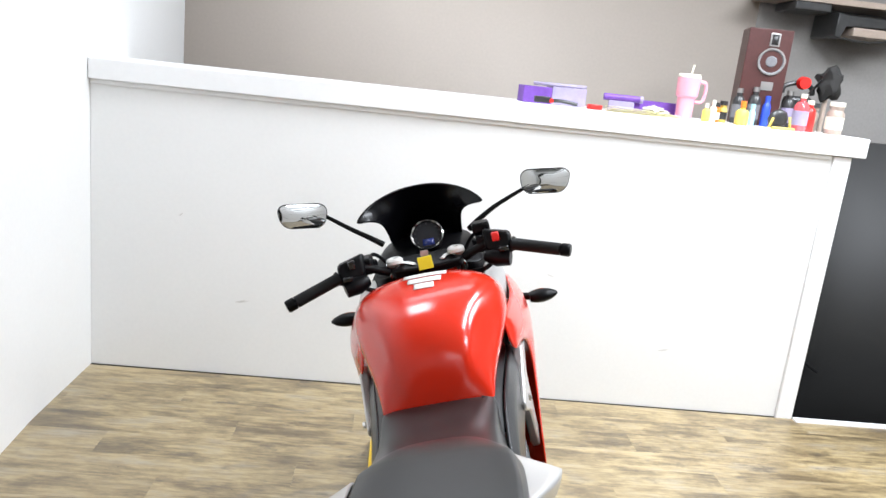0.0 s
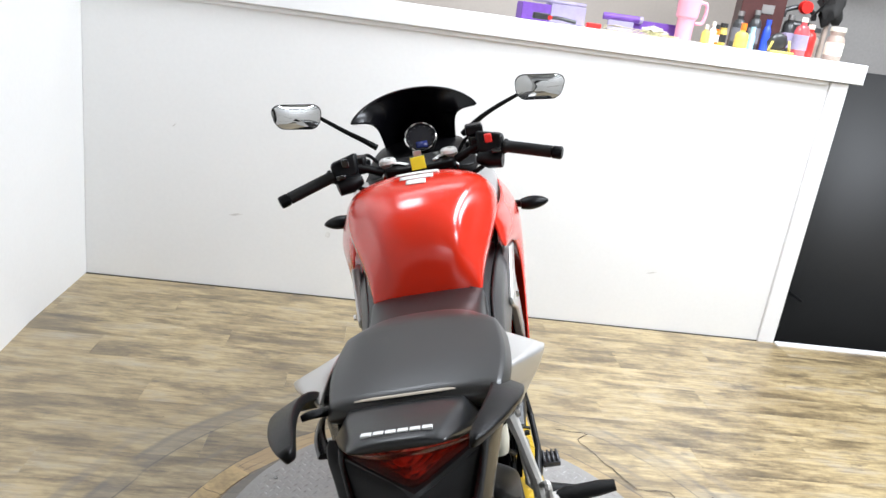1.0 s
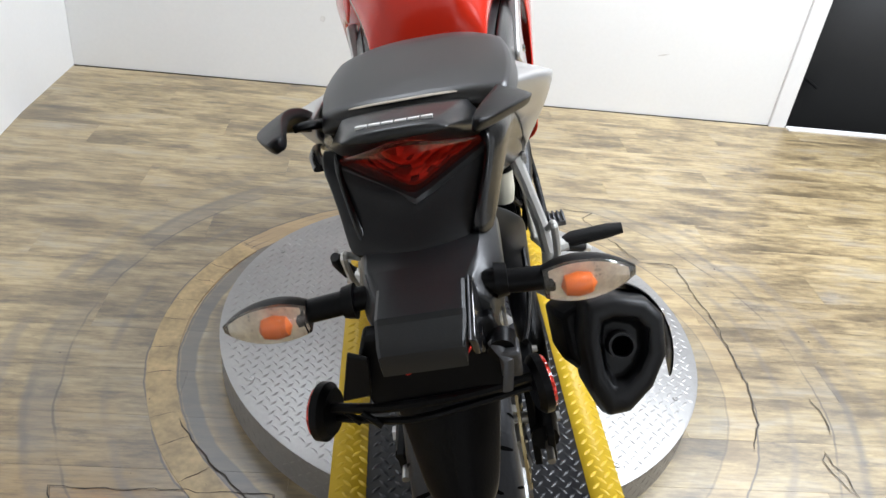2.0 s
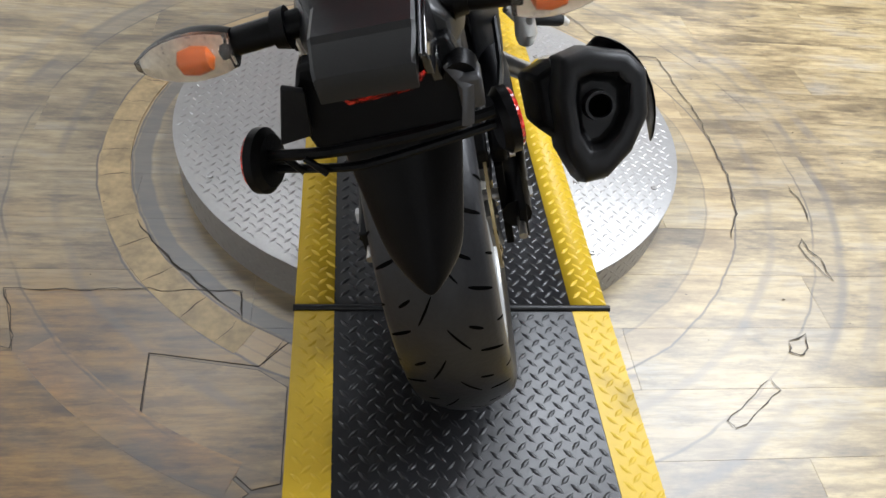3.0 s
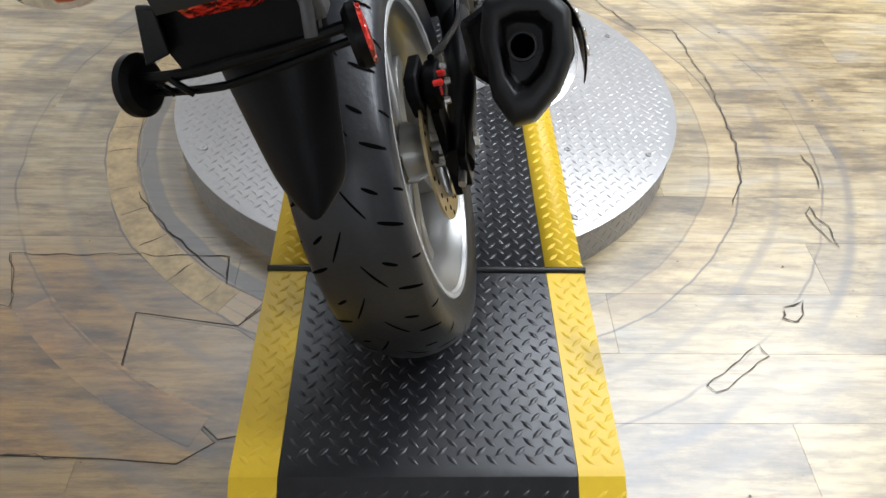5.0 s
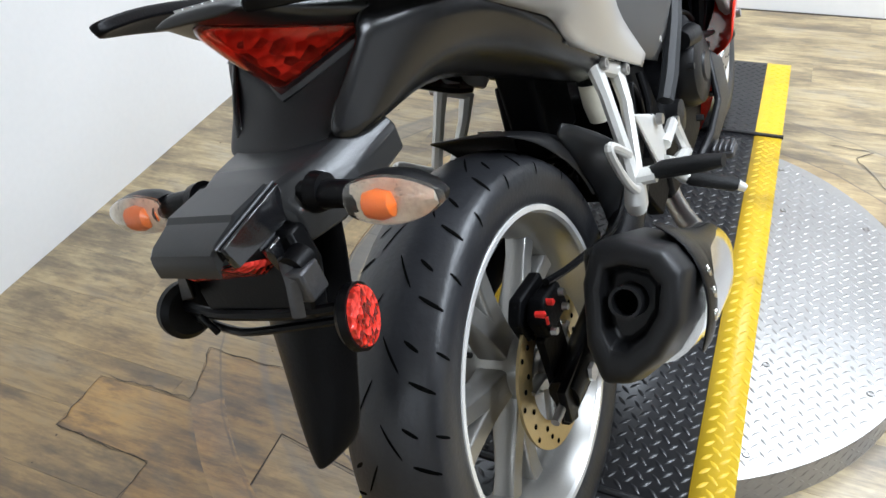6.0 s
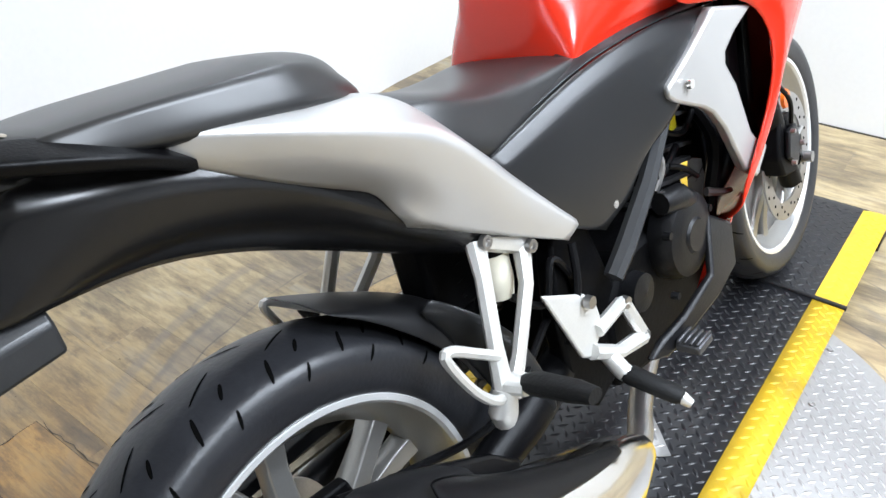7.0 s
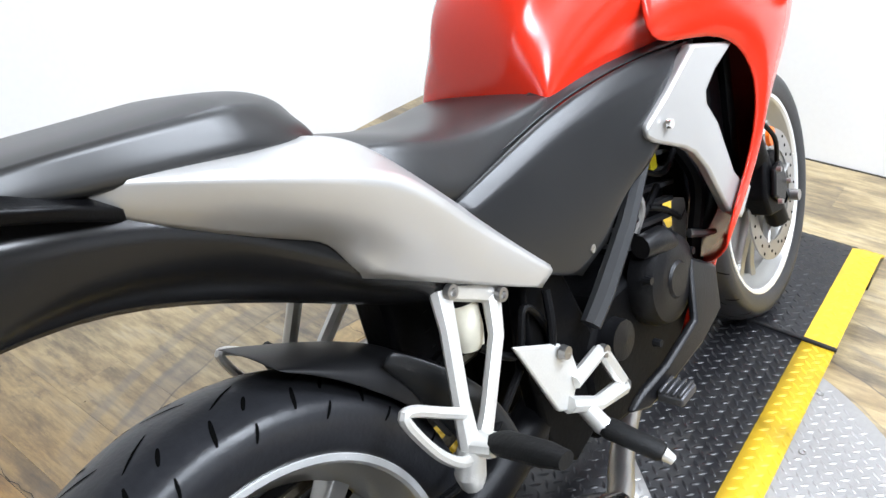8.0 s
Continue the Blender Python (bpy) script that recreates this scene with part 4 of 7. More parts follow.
pill = [(-0.124, 0.902, 0.910, 0.082, 0.074, 0.003), (-0.114, 0.888, 0.920, 0.100, 0.094, 0.006), (-0.055, 0.876, 0.922, 0.109, 0.105, 0.009), (0.020, 0.864, 0.918, 0.115, 0.108, 0.010), (0.100, 0.852, 0.915, 0.115, 0.102, 0.013), (0.145, 0.844, 0.908, 0.108, 0.088, 0.017), (0.178, 0.838, 0.896, 0.094, 0.070, 0.019), (0.202, 0.834, 0.878, 0.072, 0.050, 0.016), (0.214, 0.830, 0.852, 0.050, 0.034, 0.008)]
pillion = part("pillion_seat", crease_rings(crease_lines(b_loft([seat_ring(*r) for r in pill]), 14, (4, 10), 1.0), 14, (1, 4), 0.8), VINYL, bike, "black vinyl pillion pad, creased", sub=2, xf=Matrix.Translation((0.021, 0, 0)) @ Matrix.Diagonal((1.05, 1, 1, 1)))
part("seat_label", b_tube(spline([(-0.060, -0.112, 0.917), (-0.02, -0.117, 0.9195), (0.03, -0.117, 0.9195), (0.062, -0.112, 0.917)]), [0.003, 0.009, 0.009, 0.003], 8, flat=0.4), STRAP, pillion, "worn tan strip along the back edge", xf=TAILX)

# tail: cowl, lower cowl, side bodies, silver panels, grab rails, lamp
cowl_rows = []
for y, w, z, dz in ((-0.070, 0.084, 0.892, 0.030), (-0.115, 0.088, 0.912, 0.036), (-0.155, 0.082, 0.925, 0.031), (-0.200, 0.068, 0.936, 0.023), (-0.236, 0.054, 0.943, 0.011), (-0.247, 0.050, 0.942, 0.007), (-0.250, 0.047, 0.939, 0.004)):
    half = [(0, z), (w * 0.55, z - 0.0005), (w * 0.78, z - 0.003), (w, z - dz * 0.9), (w * 0.95, z - dz * 1.5), (0, z - dz * 1.6)]
    cowl_rows.append([(a, y, b) for a, b in half] + [(-a, y, b) for a, b in half[-2:0:-1]])
tail_cowl = part("tail_cowl", crease_rings(crease_lines(b_loft(cowl_rows), 10, (2, 3, 7, 8), 0.7), 10, (5,), 0.6), GREYPLASTIC, bike, "charcoal tail cowl", sub=2, xf=TAILX)
for i in range(6):
    x0 = -0.036 + 0.0125 * i
    part("bar_mark", b_plate([(x0, -0.232, 0.9428), (x0 + 0.0105, -0.232, 0.9428), (x0 + 0.0105, -0.223, 0.9408), (x0, -0.223, 0.9408)], (0, 0, -0.003)), DECALWHITE, tail_cowl, xf=TAILX)


def lens_top(a):
    return Vector((0.078 * a, -0.250 + 0.108 * abs(a) ** 1.5, 0.933 - 0.058 * abs(a) ** 1.3))


def lens_low(a):
    return Vector((0.078 * a, -0.190 + 0.045 * abs(a), 0.844 + 0.029 * abs(a)))


lamp_rows = []
for v in range(6):
    b = v / 5
    row = []
    for i in range(13):
        a = -1 + i / 6
        p = lens_top(a).lerp(lens_low(a), b)
        p += Vector((0.02 * a, -0.30, -0.22)) * 0.012 * math.sin(math.pi * b) * (1 - abs(a))
        row.append(p)
    lamp_rows.append(row)
tail_lamp = part("tail_lamp", b_grid(lamp_rows), REDLENS, bike, "red wedge tail lamp lens", sub=1, thick=0.003, xf=TAILX)
tail_lamp.visible_shadow = False
inner = [[p + Vector((0, 0.008, 0.005)) for p in row] for row in lamp_rows]
part("reflector_bowl", b_grid(inner), LAMPBOWL, tail_lamp, "faceted red reflector", sub=1, thick=0.002, xf=TAILX)
part("lens_border", b_tube([lens_low(-1 + i / 5) + Vector((0, 0.004, -0.008)) for i in range(11)], 0.0095, 8, flat=0.7), GREYPLASTIC, tail_lamp, "charcoal lower lens border", xf=TAILX)

low_rows = []
for t in range(7):
    u = max(0, (t - 1) / 5)
    row = []
    for i in range(9):
        a = -1 + i / 4
        top_p = Vector(((0.098 if a > 0 else 0.090) * a, -0.192 + 0.047 * abs(a), 0.842 + 0.028 * abs(a)))
        low_p = Vector(((0.062 if a > 0 else 0.066) * a, -0.234 + 0.014 * a * a, 0.799 - 0.002 * abs(a)))
        row.append(top_p.lerp(low_p, u) + Vector((0, 0.008, 0.0)) * math.sin(math.pi * u) + (Vector((0, 0.026, 0.016)) if t == 0 else Vector()))
    low_rows.append(row)
part("lower_cowl", b_grid(low_rows), SATINBLACK, bike, "black cowl below the tail lamp", sub=1, thick=0.005)
part("tail_core", b_loft([[(-w, y, z0), (w, y, z0), (w, y, z1), (-w, y, z1)] for y, w, z0, z1 in ((0.05, 0.085, 0.80, 0.86), (-0.09, 0.068, 0.83, 0.880), (-0.125, 0.050, 0.855, 0.895))]), ENGINEBLACK, bike, "black inner tail", bevel=0.004)

for s in (1, -1):
    # charcoal side of the tail, running forward under the silver panel
    k0, k1 = (1, 1) if s > 0 else (0.82, 0.80)
    up = [(0.083, -0.152, 0.884), (0.094, -0.090, 0.892), (0.110, 0.010, 0.864), (0.122, 0.090, 0.815), (0.132, 0.170, 0.750), (0.134, 0.260, 0.690), (0.132, 0.345, 0.640)]
    m1 = [(0.090, -0.152, 0.868), (0.112, -0.090, 0.860), (0.122, 0.010, 0.834), (0.130, 0.090, 0.786), (0.136, 0.170, 0.722), (0.136, 0.260, 0.664), (0.134, 0.345, 0.622)]
    m2 = [(0.074, -0.196, 0.832), (0.102, -0.128, 0.828), (0.110, 0.004, 0.802), (0.115, 0.090, 0.756), (0.121, 0.170, 0.698), (0.123, 0.260, 0.643), (0.124, 0.345, 0.605)]
    dn = [(0.058, -0.222, 0.796), (0.090, -0.190, 0.789), (0.072, -0.062, 0.793), (0.066, 0.066, 0.738), (0.080, 0.170, 0.682), (0.094, 0.260, 0.632), (0.106, 0.345, 0.598)]
    up, m1, m2, dn = ([(r[0][0] * k0, *r[0][1:]), (r[1][0] * k1, *r[1][1:]), *r[2:]] for r in (up, m1, m2, dn))
    part("tail_side", crease_rings(b_grid([flip(r, s) for r in (up, m1, m2, dn)]), 7, (1,), 0.7), TAILBLACK, bike, "charcoal tail side panel", sub=2, thick=0.008 * -s, crease=0.9)
    part("tail_ridge", b_tube(spline(flip([(0.092, -0.130, 0.862), (0.108, -0.080, 0.858), (0.122, 0.000, 0.836), (0.131, 0.060, 0.803)], s)), [0.010, 0.010, 0.002], 10, flat=0.4), TAILBLACK, bike)
    # silver panel: top edge at the seat, flared hip, lower edge
    top = [(0.103, -0.062, 0.894), (0.110, 0.010, 0.882), (0.115, 0.085, 0.868), (0.119, 0.160, 0.853), (0.122, 0.208, 0.836), (0.125, 0.250, 0.800), (0.130, 0.320, 0.724), (0.135, 0.392, 0.645), (0.140, 0.450, 0.582)]
    hip = [(0.106, -0.058, 0.890), (0.144, 0.016, 0.872), (0.182, 0.092, 0.846), (0.196, 0.165, 0.820), (0.192, 0.222, 0.788), (0.174, 0.274, 0.743), (0.152, 0.338, 0.684), (0.146, 0.400, 0.626), (0.142, 0.450, 0.577)]
    mdl = [(0.108, -0.050, 0.884), (0.138, 0.018, 0.852), (0.165, 0.085, 0.820), (0.178, 0.150, 0.784), (0.178, 0.205, 0.748), (0.167, 0.258, 0.706), (0.153, 0.320, 0.658), (0.147, 0.385, 0.608), (0.142, 0.440, 0.575)]
    bot = [(0.108, -0.040, 0.876), (0.126, 0.018, 0.836), (0.134, 0.080, 0.800), (0.138, 0.148, 0.765), (0.139, 0.160, 0.741), (0.140, 0.172, 0.714), (0.141, 0.280, 0.652), (0.142, 0.360, 0.606), (0.141, 0.425, 0.570)]
    part("silver_panel", crease_verts(crease_rings(b_grid([flip(r, s) for r in (top, hip, mdl, bot)]), 9, (1,), 0.75), (0, 8, 27, 30, 32, 35)), SILVER, bike, "silver side panel under the seat", sub=2, thick=0.006 * -s, crease=0.95)
    # grab rail: a flat blade
    outer = [(0.112, 0.022, 0.842), (0.143, -0.030, 0.870), (0.154, -0.090, 0.893), (0.136, -0.160, 0.914), (0.116, -0.222, 0.932), (0.092, -0.268, 0.942)]
    mid_ = [(0.107, 0.018, 0.845), (0.126, -0.030, 0.880), (0.131, -0.090, 0.904), (0.121, -0.158, 0.924), (0.104, -0.218, 0.939), (0.088, -0.265, 0.945)]
    inner_ = [(0.105, 0.012, 0.850), (0.112, -0.028, 0.886), (0.114, -0.086, 0.911), (0.107, -0.154, 0.929), (0.094, -0.214, 0.941), (0.082, -0.262, 0.945)]
    part("grab_rail", b_grid([flip(r, s) for r in (outer, mid_, inner_)]), BLACKPLASTIC, bike, "black grab rail", sub=2, thick=0.012 * s, crease=0.5)
    part("rail_foot", b_tube(spline(flip([(0.082, -0.085, 0.895), (0.105, -0.105, 0.904), (0.116, -0.110, 0.903)], s)), [0.010, 0.006], 10, flat=0.6), BLACKPLASTIC, bike)

# rear mudguard extension, plate light, signals, reflectors
ext = []
for y, z, w, w2, d in ((-0.150, 0.802, 0.066, 0.080, 0.050), (-0.225, 0.800, 0.066, 0.080, 0.055), (-0.262, 0.800, 0.060, 0.076, 0.058), (-0.296, 0.799, 0.048, 0.066, 0.055), (-0.304, 0.792, 0.044, 0.060, 0.046)):
    ext.append([(-w2 * 0.8, y, z - d), (-w2 * 0.9, y, z - d * 0.45), (-w, y, z - 0.004), (-w * 0.9, y, z), (w * 0.9, y, z), (w, y, z - 0.004), (w2, y, z - d * 0.45), (w2, y, z - d)])
fender = part("number_plate_bracket", b_loft(ext), GREYPLASTIC, bike, "black stepped plastic mudguard bracket", bevel=0.004, sharp=30, xf=TAILX)
plate_rows = []
for y, z, w in ((-0.296, 0.8035, 0.0425), (-0.340, 0.8015, 0.042), (-0.345, 0.7975, 0.042), (-0.368, 0.791, 0.040), (-0.375, 0.786, 0.039), (-0.377, 0.779, 0.038)):
    plate_rows.append([(-w, y, z - 0.014), (-w, y, z - 0.002), (-w + 0.003, y, z), (w - 0.003, y, z), (w, y, z - 0.002), (w, y, z - 0.014)])
part("stepped_cover", b_loft(plate_rows), GREYPLASTIC, fender, "charcoal stepped cover of the plate light", sharp=20, xf=TAILX)
part("step_joint", b_box(-0.043, 0.043, -0.2965, -0.2945, 0.797, 0.8015), BLACKPLASTIC, fender, xf=TAILX)
part("light_pane", b_plate([(0.0432, -0.290, 0.801), (0.0412, -0.372, 0.789), (0.0440, -0.368, 0.768), (0.0480, -0.298, 0.772)], (0.007, 0, 0.0)), BLACKGLOSS, fender, "smoked grey side pane", bevel=0.002, xf=TAILX)
part("light_pane", b_plate([(0.0420, -0.300, 0.768), (0.0400, -0.336, 0.764), (0.0430, -0.330, 0.736), (0.0460, -0.292, 0.740)], (0.012, 0, 0.0)), BLACKGLOSS, fender, bevel=0.003, xf=TAILX)
part("light_edge", b_rod((0.0455, -0.292, 0.8022), (0.0435, -0.374, 0.7902), 0.0013), DULLALU, fender, xf=TAILX)
part("light_edge", b_rod((0.0475, -0.301, 0.7685), (0.0455, -0.336, 0.7645), 0.0012), DULLALU, fender, xf=TAILX)
part("plate_light", b_plate([(-0.024, -0.374, 0.766), (0.038, -0.368, 0.768), (0.043, -0.320, 0.744), (0.030, -0.334, 0.736), (-0.022, -0.362, 0.750)], (0, 0.012, -0.003)), REDREFLECTOR, fender, "red lower lens", bevel=0.002, xf=TAILX)
for s in (1, -1):
    part("stalk_collar", b_lathe([(s * 0.070, 0.0), (s * 0.070, 0.0185), (s * 0.082, 0.0160), (s * 0.084, 0.0)], 18, (0, -0.275, 0.780), "x", closed=False), BLACKPLASTIC, fender, "rubber collar of the turn signal", xf=TAILX)
flap_rows = []
for u, w in ((0, 0.060), (0.2, 0.066), (0.4, 0.064), (0.6, 0.056), (0.75, 0.049), (0.87, 0.044), (0.94, 0.038), (0.98, 0.031), (1.0, 0.020)):
    flap_rows.append([(-w, -0.235 - 0.10 * u, 0.79 - 0.265 * u), (-w * 0.5, -0.255 - 0.105 * u, 0.787 - 0.268 * u), (0, -0.262 - 0.108 * u, 0.786 - 0.268 * u), (w * 0.5, -0.255 - 0.105 * u, 0.787 - 0.268 * u), (w, -0.235 - 0.10 * u, 0.79 - 0.265 * u)])
part("mud_flap", b_grid(flap_rows), BLACKPLASTIC, bike, "long black inner mud flap", sub=2, thick=0.004, xf=TAILX)
cross = part("reflector_bar", b_tube(spline([(-0.104, -0.325, 0.690), (-0.05, -0.336, 0.691), (0.0, -0.338, 0.693), (0.05, -0.336, 0.695), (0.104, -0.326, 0.697)]), 0.0048, 8, flat=1.2), BLACKPLASTIC, bike, "black bar that carries the round reflectors")
part("lower_bar", b_tube(spline([(-0.100, -0.322, 0.672), (-0.04, -0.336, 0.672), (0.0, -0.338, 0.674), (0.100, -0.322, 0.680)]), 0.0042, 8), BLACKPLASTIC, cross)
part("plate_holder", b_plate([(-0.052, -0.322, 0.768), (0.074, -0.318, 0.768), (0.086, -0.326, 0.735), (0.078, -0.338, 0.690), (-0.052, -0.338, 0.686), (-0.068, -0.326, 0.726)], (0, 0.022, 0)), BLACKPLASTIC, cross, "black steel plate holder", bevel=0.004)
part("holder_tab", b_plate([(-0.068, -0.330, 0.758), (-0.046, -0.342, 0.758), (-0.052, -0.346, 0.716), (-0.084, -0.338, 0.706)], (0, 0.006, 0)), BLACKPLASTIC, cross, bevel=0.002)
part("holder_strap", b_tube([(0.070, -0.330, 0.752), (0.084, -0.346, 0.738), (0.078, -0.352, 0.706)], 0.006, 8, flat=0.35), DULLALU, cross, "bent grey metal strap")
part("holder_boss", b_lathe([(-0.336, 0.0), (-0.336, 0.013), (-0.318, 0.016), (-0.318, 0.0)], 18, (0.078, 0, 0.742), "y", closed=False), BLACKPLASTIC, cross)
part("cross_link", b_tube([(-0.090, -0.328, 0.690), (-0.074, -0.334, 0.672)], 0.0035, 6), BLACKPLASTIC, cross)
part("cross_link", b_tube([(-0.068, -0.338, 0.690), (-0.052, -0.342, 0.672)], 0.0035, 6), BLACKPLASTIC, cross)
part("plate_lug", b_box(0.075, 0.095, -0.345, -0.32, 0.715, 0.745), DULLALU, cross, bevel=0.003)
for s in (1, -1):
    c = (s * 0.110, -0.322, 0.683)
    turn = Matrix.Translation(c) @ Matrix.Rotation(radians(s * 14), 4, "Z") @ Matrix.Translation([-q for q in c])
    rf = part("reflector_cup", b_lathe([(c[0] * 0 - 0.010 * s, 0.0), (-0.010 * s, 0.024), (-0.004 * s, 0.030), (0.004 * s, 0.030), (0.004 * s, 0.0)], 32, c, "x", closed=False), BLACKPLASTIC, cross, xf=turn)
    part("round_reflector", b_lathe([(0.0042 * s, 0.0), (0.0042 * s, 0.0275), (0.008 * s, 0.026), (0.0095 * s, 0.0)], 32, c, "x", closed=False), REDREFLECTOR, cross, "round red reflector", xf=turn)


def signal(c, s, k, name, face=1):
    """A turn signal: stalk, dark back shell, clear lens with an orange bulb inside. c is the lens's middle, s the side, k its scale."""
    root = part(name, b_tube(spline([(s * 0.045, c[1] + 0.010, c[2] + 0.006), (s * 0.09, c[1] + 0.006, c[2] + 0.003), (c[0] - s * 0.030 * k, c[1] + 0.006, c[2])]) if name == "rear_turn_signal" else [(c[0] - s * 0.07, c[1] + 0.03, c[2]), (c[0] - s * 0.02, c[1], c[2])], 0.0145 * k, 12, flat=0.85), BLACKPLASTIC, bike, "turn signal with a clear lens")
    for nm, y0, y1, m in (("shell", 0.030 * face, -0.004 * face, BLACKPLASTIC), ("lens", -0.004 * face, -0.024 * face, CLEARLENS)):
        rings = []
        for i in range(9):
            u = i / 8
            a = math.sin(math.pi * (0.20 + 0.775 * u)) ** 0.65
            x = c[0] + s * k * (-0.042 + 0.092 * u)
            h = k * 0.023 * a
            yy0, yy1 = c[1] + k * y0 * (a if nm == "shell" else 1), c[1] + k * y1 * (a if nm == "lens" else 1)
            ring = []
            for q in range(12):
                t = math.pi * q / 11
                ring.append((x, yy1 + (yy0 - yy1) * math.sin(t), c[2] + h * math.cos(t)) if nm == "shell" else (x, yy0 + (yy1 - yy0) * math.sin(t), c[2] + h * math.cos(t)))
            rings.append(ring)
        piece = part(nm, b_loft(rings), m, root, "smoked clear lens" if nm == "lens" else "", sharp=60)
        piece.visible_shadow = nm != "lens"
    part("reflector", b_loft([[(c[0] + s * k * (-0.036 + 0.078 * i / 6), c[1] - 0.0045 * face - q * 0.003 * face, c[2] + w_ * k * 0.019 * math.sin(math.pi * (0.22 + 0.72 * i / 6)) ** 0.7) for w_, q in ((-1, 0), (-0.5, 0.4), (0, 1), (0.5, 0.4), (1, 0), (0, -0.3))] for i in range(7)]), SIGNALBOWL, root, "pale faceted reflector")
    part("bulb", b_lathe([(-0.016, 0.0), (-0.012, 0.0085), (0, 0.0108), (0.012, 0.0085), (0.017, 0.0)], 14, (c[0] - s * 0.008, c[1] - 0.0105 * face, c[2]), "x", closed=False), AMBER, root, "amber bulb")
    return root


for s in (1, -1):
    signal((s * 0.157 + 0.010, -0.283, 0.776), s, 0.95, "rear_turn_signal")

# hangers, pegs, heel guard, pedal
for s in (1, -1):
    x = s * 0.150
    fr = bmesh.new()
    b_tube(flip([(0.128, 0.275, 0.640), (0.140, 0.262, 0.600), (0.158, 0.236, 0.530), (0.166, 0.224, 0.470)], s), [0.012, 0.0095, 0.0095, 0.012], 8, fr, 1.15)
    b_tube(flip([(0.130, 0.350, 0.598), (0.142, 0.330, 0.555), (0.158, 0.270, 0.490), (0.164, 0.236, 0.455)], s), [0.012, 0.0095, 0.0095, 0.012], 8, fr, 1.15)
    b_tube(flip([(0.128, 0.278, 0.642), (0.130, 0.352, 0.600)], s), 0.011, 8, fr, 1.3)
    b_tube(flip([(0.166, 0.226, 0.475), (0.166, 0.214, 0.448), (0.164, 0.216, 0.434)], s), [0.016, 0.018, 0.014], 10, fr)
    hang = part("pillion_peg_hanger", fr, CASTALU, bike, "cast aluminium pillion peg hanger")
    part("loop", b_tube(spline(flip([(0.166, 0.228, 0.520), (0.170, 0.195, 0.545), (0.171, 0.158, 0.572), (0.172, 0.148, 0.566), (0.174, 0.172, 0.512), (0.174, 0.200, 0.478), (0.170, 0.226, 0.468)], s), 4), 0.0065, 8), CASTALU, hang, "exhaust guard loop")
    for q in ((0.140, 0.277, 0.640), (0.142, 0.351, 0.598)):
        part("bolt", b_lathe([(0, 0), (0, 0.0095), (s * 0.007, 0.0085), (s * 0.007, 0.005), (s * 0.003, 0.004), (s * 0.003, 0)], 14, (s * q[0], q[1], q[2]), "x", closed=False), STEEL, hang)
    part("peg_bracket", b_tube(flip([(0.170, 0.232, 0.480), (0.196, 0.236, 0.482)], s), 0.017, 10, flat=0.7), CASTALU, hang)
    part("pillion_peg", b_tube(flip([(0.188, 0.236, 0.485), (0.205, 0.237, 0.487), (0.265, 0.232, 0.496), (0.292, 0.230, 0.499)] if s > 0 else [(0.180, 0.236, 0.485), (0.192, 0.236, 0.488), (0.206, 0.228, 0.520), (0.208, 0.226, 0.530)], s), [0.011, 0.0175, 0.0165, 0.012], 12, flat=0.7), GRIPRUBBER, hang, "black rubber pillion foot peg")
    # rider peg
    hp = part("heel_guard", b_plate(flip([(0.142, 0.355, 0.522), (0.146, 0.437, 0.480), (0.150, 0.452, 0.460), (0.152, 0.457, 0.424), (0.152, 0.422, 0.386), (0.150, 0.402, 0.398)], s), (-s * 0.008, 0, 0)), CASTALU, bike, "cast aluminium heel guard plate", bevel=0.003)
    tri_b = bmesh.new()
    b_tube(flip([(0.152, 0.440, 0.420), (0.150, 0.510, 0.425), (0.150, 0.520, 0.420)], s), 0.0105, 8, tri_b)
    b_tube(flip([(0.150, 0.515, 0.425), (0.152, 0.548, 0.352), (0.152, 0.545, 0.342)], s), 0.0105, 8, tri_b)
    b_tube(flip([(0.152, 0.420, 0.398), (0.153, 0.480, 0.360), (0.152, 0.548, 0.345)], s), [0.012, 0.011, 0.013], 8, tri_b)
    part("triangle_bracket", tri_b, CASTALU, hp)
    for q in ((0.150, 0.515, 0.424), (0.152, 0.547, 0.348), (0.150, 0.432, 0.472)):
        part("bolt", b_lathe([(0, 0), (0, 0.010), (s * 0.010, 0.009), (s * 0.010, 0.0)], 12, (s * q[0], q[1], q[2]), "x", closed=False), STEEL, hp)
    part("peg_joint", b_tube(flip([(0.150, 0.455, 0.372), (0.170, 0.458, 0.345), (0.188, 0.460, 0.335)], s), [0.013, 0.014, 0.012], 10), CASTALU, hp)
    pg = part("rider_peg", b_tube(flip([(0.168, 0.458, 0.345), (0.180, 0.460, 0.340), (0.245, 0.468, 0.318), (0.252, 0.469, 0.316)], s), [0.012, 0.0175, 0.0160, 0.012], 12, flat=0.75), GRIPRUBBER, hp, "black rubber foot peg")
    part("peg_feeler", b_tube(flip([(0.250, 0.468, 0.316), (0.262, 0.471, 0.306)], s), [0.010, 0.007], 10), CASTALU, hp)
pedal = part("brake_pedal", b_plate([(0.172, 0.760, 0.452), (0.178, 0.830, 0.405), (0.186, 0.815, 0.335), (0.192, 0.720, 0.318), (0.192, 0.600, 0.312), (0.186, 0.560, 0.306), (0.180, 0.520, 0.322), (0.182, 0.560, 0.336), (0.190, 0.620, 0.346), (0.188, 0.722, 0.362)], (-0.014, 0, 0)), ENGINEGREY, bike, "grey brake pedal arm", bevel=0.005)
part("toe_piece", b_box(0.188, 0.228, 0.575, 0.620, 0.308, 0.322), DULLALU, pedal, bevel=0.003)
